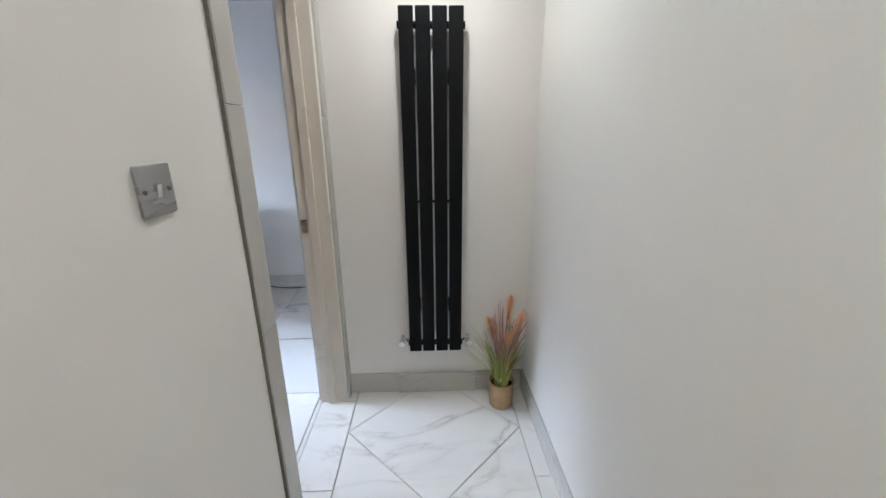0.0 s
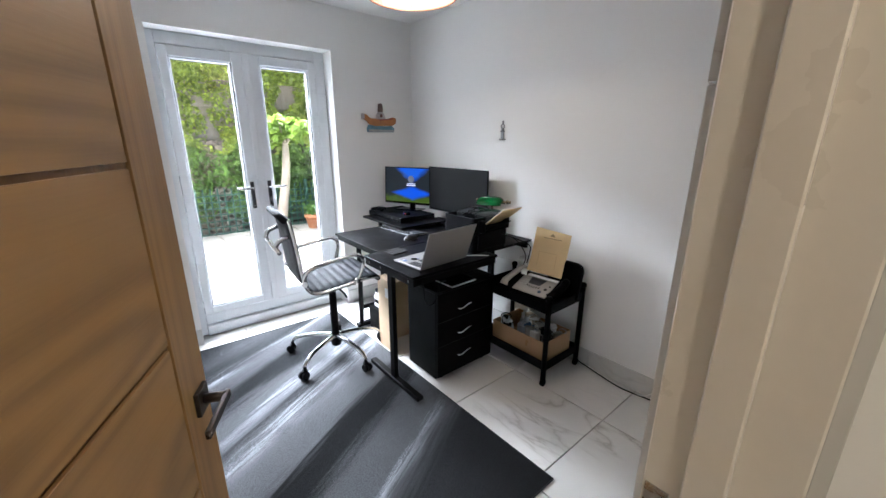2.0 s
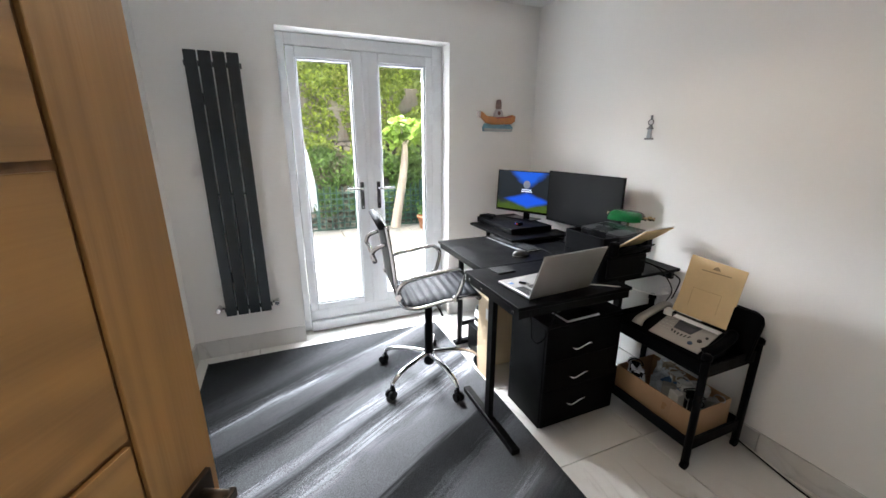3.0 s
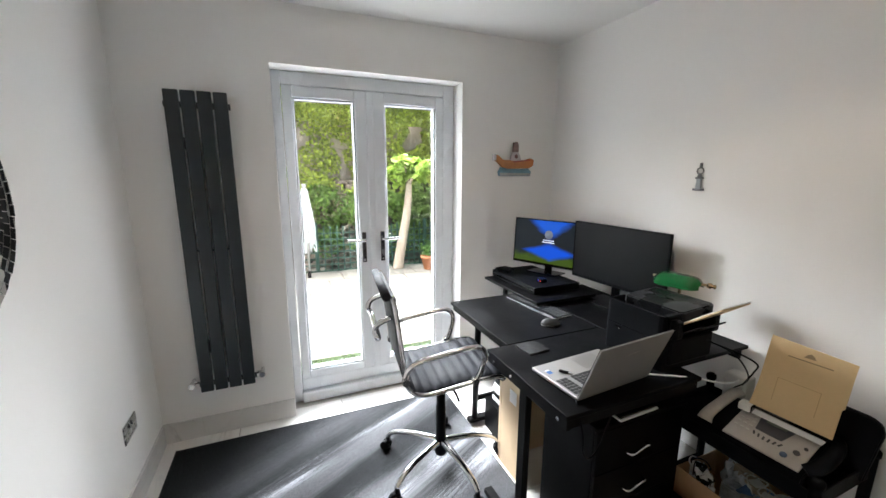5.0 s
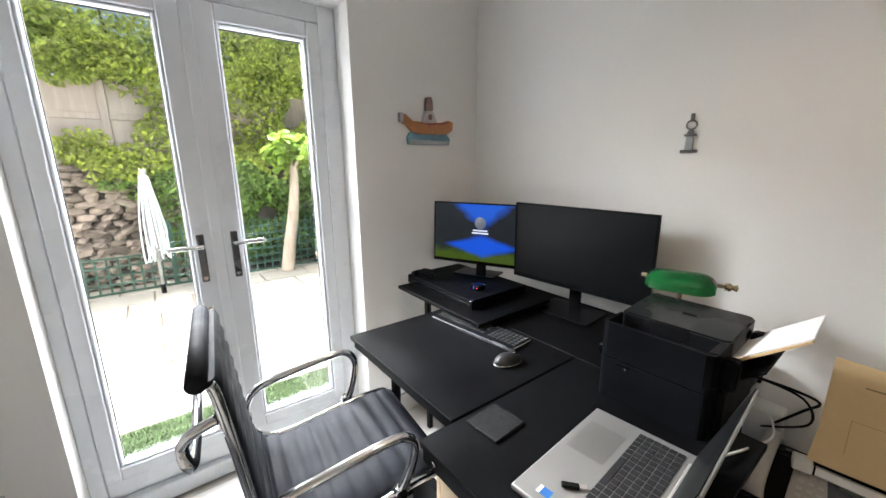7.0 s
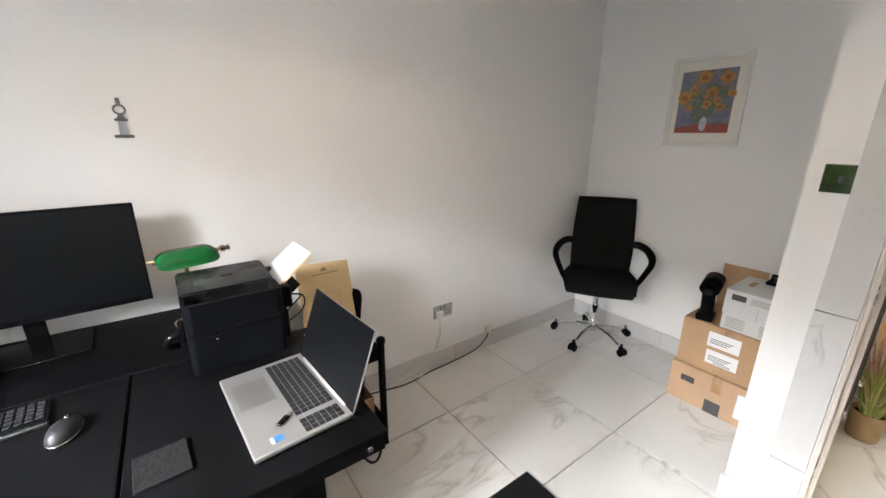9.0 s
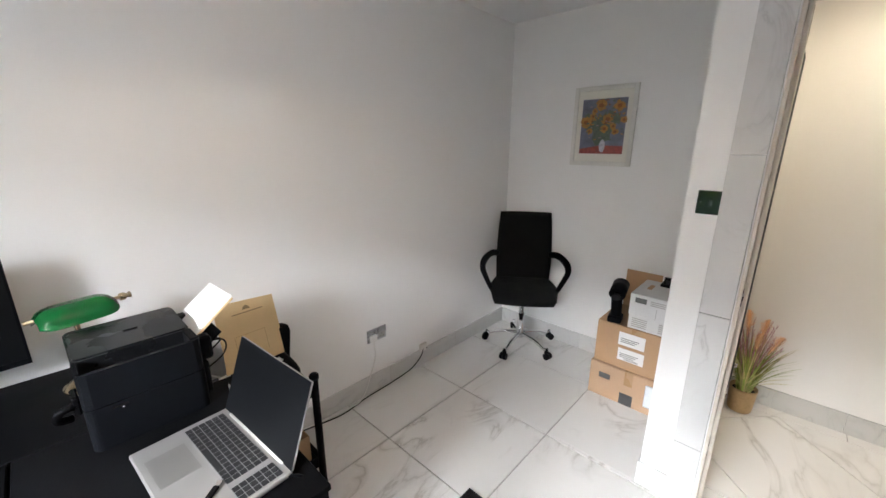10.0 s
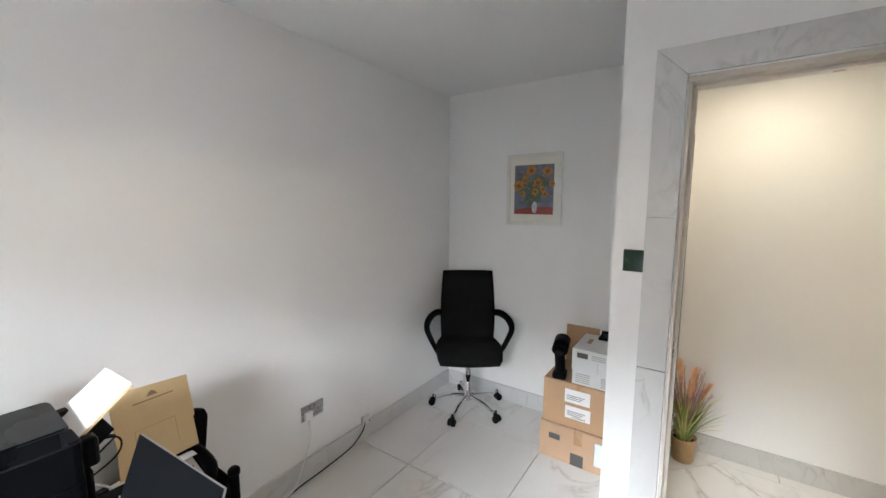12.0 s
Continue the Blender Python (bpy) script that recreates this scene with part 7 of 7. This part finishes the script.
# ivy over bank and fence: thick where the clumps sit, thin over the bare stones and boards
sp_d, sp_l = [], []
clumps = [(rnd.uniform(2.3, 6.6), rnd.uniform(0.3, 2.7), rnd.uniform(0.25, 0.6)) for k in range(62)] + [(rnd.uniform(1.6, 2.7), rnd.uniform(1.1, 1.7), 0.28) for k in range(6)] + [(rnd.uniform(-0.5, 2.6), rnd.uniform(2.5, 2.85), 0.26) for k in range(14)]
for (cy, cz, rr) in clumps:
    for k in range(int(1050 * rr)):
        a, q = rnd.uniform(0, 6.283), rr * math.sqrt(rnd.random())
        y, z = cy + q * math.cos(a), cz + q * math.sin(a) * 0.9
        gap = noise.noise(Vector((y * 2.2, z * 2.2, 3.0)))
        if gap < -0.32 or z < 0.0:
            continue
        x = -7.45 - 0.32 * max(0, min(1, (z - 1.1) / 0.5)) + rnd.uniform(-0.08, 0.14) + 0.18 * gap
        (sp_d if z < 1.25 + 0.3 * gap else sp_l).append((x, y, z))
iv = tagged(thing("ivy", pose(0, 0, 0), "ivy and climbing plants hanging over stones and fence", "climbing plant"), kind="stuff")
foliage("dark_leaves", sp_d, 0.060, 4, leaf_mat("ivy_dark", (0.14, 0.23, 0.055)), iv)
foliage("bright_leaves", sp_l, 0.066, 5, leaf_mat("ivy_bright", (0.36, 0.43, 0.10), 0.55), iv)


def tree(m, trunk_pts, r, limbs, leaf_size, count, spread, material, bark, label, seed):
    q = random.Random(seed)
    ob = thing("tree", m, label, "tree")
    part("trunk", tube(B(), trunk_pts, lambda t: r * (1.15 - 0.55 * t), 12, 4), bark, ob)
    top = Vector(trunk_pts[-1])
    spots = []
    for k in range(limbs):
        a, e = q.uniform(0, 6.283), q.uniform(0.1, 1.2)
        d = Vector((math.cos(a) * math.cos(e), math.sin(a) * math.cos(e), math.sin(e)))
        L = spread * q.uniform(0.55, 1.0)
        mid = top + d * L * 0.5 + Vector((0, 0, 0.08 * L))
        end = top + d * L
        part("limb", tube(B(), [top - Vector((0, 0, 0.03)), mid, end], lambda t: r * (0.38 - 0.28 * t), 7, 3), bark, ob)
        for c in range(5):
            base = top.lerp(end, q.uniform(0.45, 1.05)) + Vector((q.gauss(0, 1), q.gauss(0, 1), q.gauss(0, 0.8))) * spread * 0.16
            for i in range(count // (limbs * 5)):
                spots.append(tuple(base + Vector((q.gauss(0, 1), q.gauss(0, 1), q.gauss(0, 0.8))) * spread * 0.13))
    foliage("crown", spots, leaf_size, seed + 1, material, ob)
    return ob


M_BARKP = mat("pale_bark", (0.40, 0.33, 0.26), 0.9, var=0.25, scale=12, bump=0.8, bscale=40, stretch=(1, 1, 0.3))
M_BARK = mat("grey_bark", (0.13, 0.10, 0.08), 0.95, var=0.3, scale=10, bump=0.8, bscale=30, stretch=(1, 1, 0.3))
tree(pose(-7.02, 3.72, GZ - 0.02), [(0, 0, 0), (0.05, 0.04, 0.35), (0.08, 0.13, 0.85), (0.12, 0.17, 1.25), (0.12, 0.18, 1.52)], 0.085, 9, 0.16, 420, 0.42, leaf_mat("fig_leaf", (0.26, 0.38, 0.07), 0.5), M_BARKP, "small pollarded tree with pale trunk and large leaves", 21)
# trees and tall shrubs beyond the fence
for k, (x, y, h, s) in enumerate(((-10.0, 0.6, 2.7, 1.5), (-10.8, 4.2, 3.2, 1.8), (-11.5, 0.0, 3.4, 2.0), (-9.4, 3.2, 2.0, 1.5), (-10.2, 5.4, 2.4, 1.8), (-10.0, -1.8, 2.4, 1.7), (-9.6, 7.6, 2.2, 1.6), (-12.0, 2.0, 3.0, 2.2), (-12.5, 6.5, 3.0, 2.3))):
    tree(pose(x, y, GZ - 0.02), [(0, 0, 0), (0.05, 0.05, h * 0.5), (0.0, 0.1, h)], 0.10, 9, 0.082, 8200, s, leaf_mat("garden_tree_leaf", (0.47, 0.55, 0.16), 0.6), M_BARK, "leafy garden tree beyond the timber fence", 40 + k * 3)

# rotary airer, folded, hung with white lines
ra = thing("rotary_airer", pose(-6.90, 2.225, GZ) @ Matrix.Scale(0.965, 4), "folded rotary washing line with pale blue-white cords", "washing line")
part("pole", tube(B(), [(0, 0, 0), (0, 0, 1.52)], 0.019, 10), M_GREYPLASTIC, ra)
part("head", tube(B(), [(0, 0, 1.46), (0, 0, 1.54)], 0.035, 12), M_GREYPLASTIC, ra)
MWL = mat("washing_cord", (0.62, 0.66, 0.66), 0.7, var=0.15, scale=20)
for k in range(4):
    a = k * 1.571 + 0.4
    part("folded_arm", tube(B(), [(0.03 * math.cos(a), 0.03 * math.sin(a), 1.48), (0.07 * math.cos(a), 0.07 * math.sin(a), 0.42)], 0.010, 8), M_SILVER, ra)
for k in range(26):
    a, q = rnd.uniform(0, 6.283), rnd.uniform(0.04, 0.12)
    z1 = rnd.uniform(0.40, 0.75)
    part("line", tube(B(), [(0.035 * math.cos(a), 0.035 * math.sin(a), 1.46), (q * math.cos(a), q * math.sin(a), 0.95), (q * 1.15 * math.cos(a + 0.2), q * 1.15 * math.sin(a + 0.2), z1), (q * 0.5 * math.cos(a + 0.5), q * 0.5 * math.sin(a + 0.5), z1 + 0.2)], 0.011, 5, 3), MWL, ra)
part("ground_sleeve", tube(B(), [(0, 0, 0), (0, 0, 0.12)], 0.028, 10), M_PLASTIC, ra)

# green store behind the pots
gs = thing("garden_store", pose(-7.0, 5.25, GZ), "green painted board garden store", "garden store")
MGS = mat("mint_green_paint", (0.10, 0.27, 0.20), 0.6, var=0.12, scale=6)
for k in range(7):
    part("board", box(B(), -0.02, -0.42 + k * 0.12, 0.45, 0.0, -0.305 + k * 0.12, 1.35, 0.003), MGS, gs)
part("top_rail", box(B(), -0.04, -0.43, 1.35, 0.02, 0.43, 1.39, 0.004), MGS, gs)
for y in (-0.40, 0.40):
    part("post", box(B(), -0.08, y - 0.03, 0, -0.021, y + 0.03, 1.36, 0.004), MGS, gs)
for k, (x, y, s) in enumerate(((-6.75, 4.22, 1.0), (-6.80, 4.60, 0.8), (-6.7, 4.95, 0.7))):
    po = thing("plant_pot", pose(x, y, GZ) @ Matrix.Scale(s, 4), "terracotta plant pot with small green plant", "plant pot", "patio pots")
    b = B()
    lathe(b, [(0.0, 0.0), (0.10, 0.0), (0.145, 0.20), (0.16, 0.20), (0.16, 0.25), (0.14, 0.25), (0.135, 0.21), (0.0, 0.21)], 22)
    part("pot", b, mat("terracotta", (0.42, 0.17, 0.08), 0.85, var=0.15), po)
    q = random.Random(60 + k)
    foliage("plant", [(q.gauss(0, 0.07), q.gauss(0, 0.07), 0.27 + abs(q.gauss(0, 0.09))) for i in range(160)], 0.07, 70 + k, leaf_mat("pot_leaf", (0.08, 0.17, 0.03)), po)


# ---- floor tiles ----
def tiles():
    S, g = 0.605, 0.003
    cache = {}

    def tile_ob(poly):
        """One tile from its outline in the plan, recessed edges at the joints."""
        cx, cy = sum(p[0] for p in poly) / len(poly), sum(p[1] for p in poly) / len(poly)
        rel = tuple((round(x - cx, 4), round(y - cy, 4)) for x, y in poly)
        if rel not in cache:
            bm = B()
            prism(bm, rel, 0.0085)
            top = [e for e in bm.edges if all(v.co.z > 0.008 for v in e.verts)]
            bmesh.ops.bevel(bm, geom=top, offset=0.0012, segments=1, affect="EDGES")
            cache[rel] = mesh_of("tile", bm, M_TILE)
        ob = new("tile", cache[rel])
        ob.location = (cx, cy, -0.0085)
        ob.parent = floor
        return ob

    def clip(poly, x0, y0, x1, y1):
        for ax, lim, keep_low in ((0, x0, False), (0, x1, True), (1, y0, False), (1, y1, True)):
            out = []
            for i, p in enumerate(poly):
                q = poly[(i + 1) % len(poly)]
                ip, iq = (p[ax] <= lim) == keep_low or p[ax] == lim, (q[ax] <= lim) == keep_low or q[ax] == lim
                if ip:
                    out.append(p)
                if ip != iq:
                    s = (lim - p[ax]) / (q[ax] - p[ax])
                    out.append((p[0] + (q[0] - p[0]) * s, p[1] + (q[1] - p[1]) * s))
            poly = out
            if len(poly) < 3:
                return []
        return poly

    def area(poly):
        return abs(sum(a[0] * c[1] - c[0] * a[1] for a, c in zip(poly, poly[1:] + poly[:1]))) / 2

    # office: square to the walls
    for reg in ((XW - 0.07, F0, XW, F1), (XW, YS, XP, YN), (XP, YP1, XE, YN)):
        for i in range(-6, 3):
            for j in range(-5, 2):
                x, y = -0.132 + i * S, 3.402 + j * S
                p = clip([(x + g, y + g), (x + S - g, y + g), (x + S - g, y + S - g), (x + g, y + S - g)], *reg)
                if p and area(p) > 1e-4:
                    tile_ob(p)
    # doorway strip
    for y0, y1 in ((D0 + 0.012, 1.558), (1.562, D1 - 0.012)):
        tile_ob([(XP + 0.002, y0), (0.077, y0), (0.077, y1), (XP + 0.002, y1)])
    tile_ob([(XH, D1), (0.077, D1), (0.077, YP0), (XH, YP0)])
    y = D0 + 0.008
    while y > YHS:
        y2 = max(y - 0.6, YHS)
        tile_ob([(XH, y2 + 0.002), (0.077, y2 + 0.002), (0.077, y - 0.002), (XH, y - 0.002)])
        y = y2
    # hall: set on the diagonal, with a narrow strip along the far wall
    h = 0.426
    for i in range(-1, 2):
        for j in range(-9, 3):
            cx, cy = 0.507 + i * h, 1.880 + j * h
            if (i + j) % 2:
                continue
            d = h - 0.004
            p = clip([(cx - d, cy), (cx, cy - d), (cx + d, cy), (cx, cy + d)], 0.083, YHS, 0.931, YP0)
            if p and area(p) > 1e-4:
                tile_ob(p)
    y = YP0
    while y > YHS:
        y2 = max(y - 0.6, YHS)
        tile_ob([(0.935, y2 + 0.002), (XHE, y2 + 0.002), (XHE, y - 0.002), (0.935, y - 0.002)])
        y = y2


tiles()
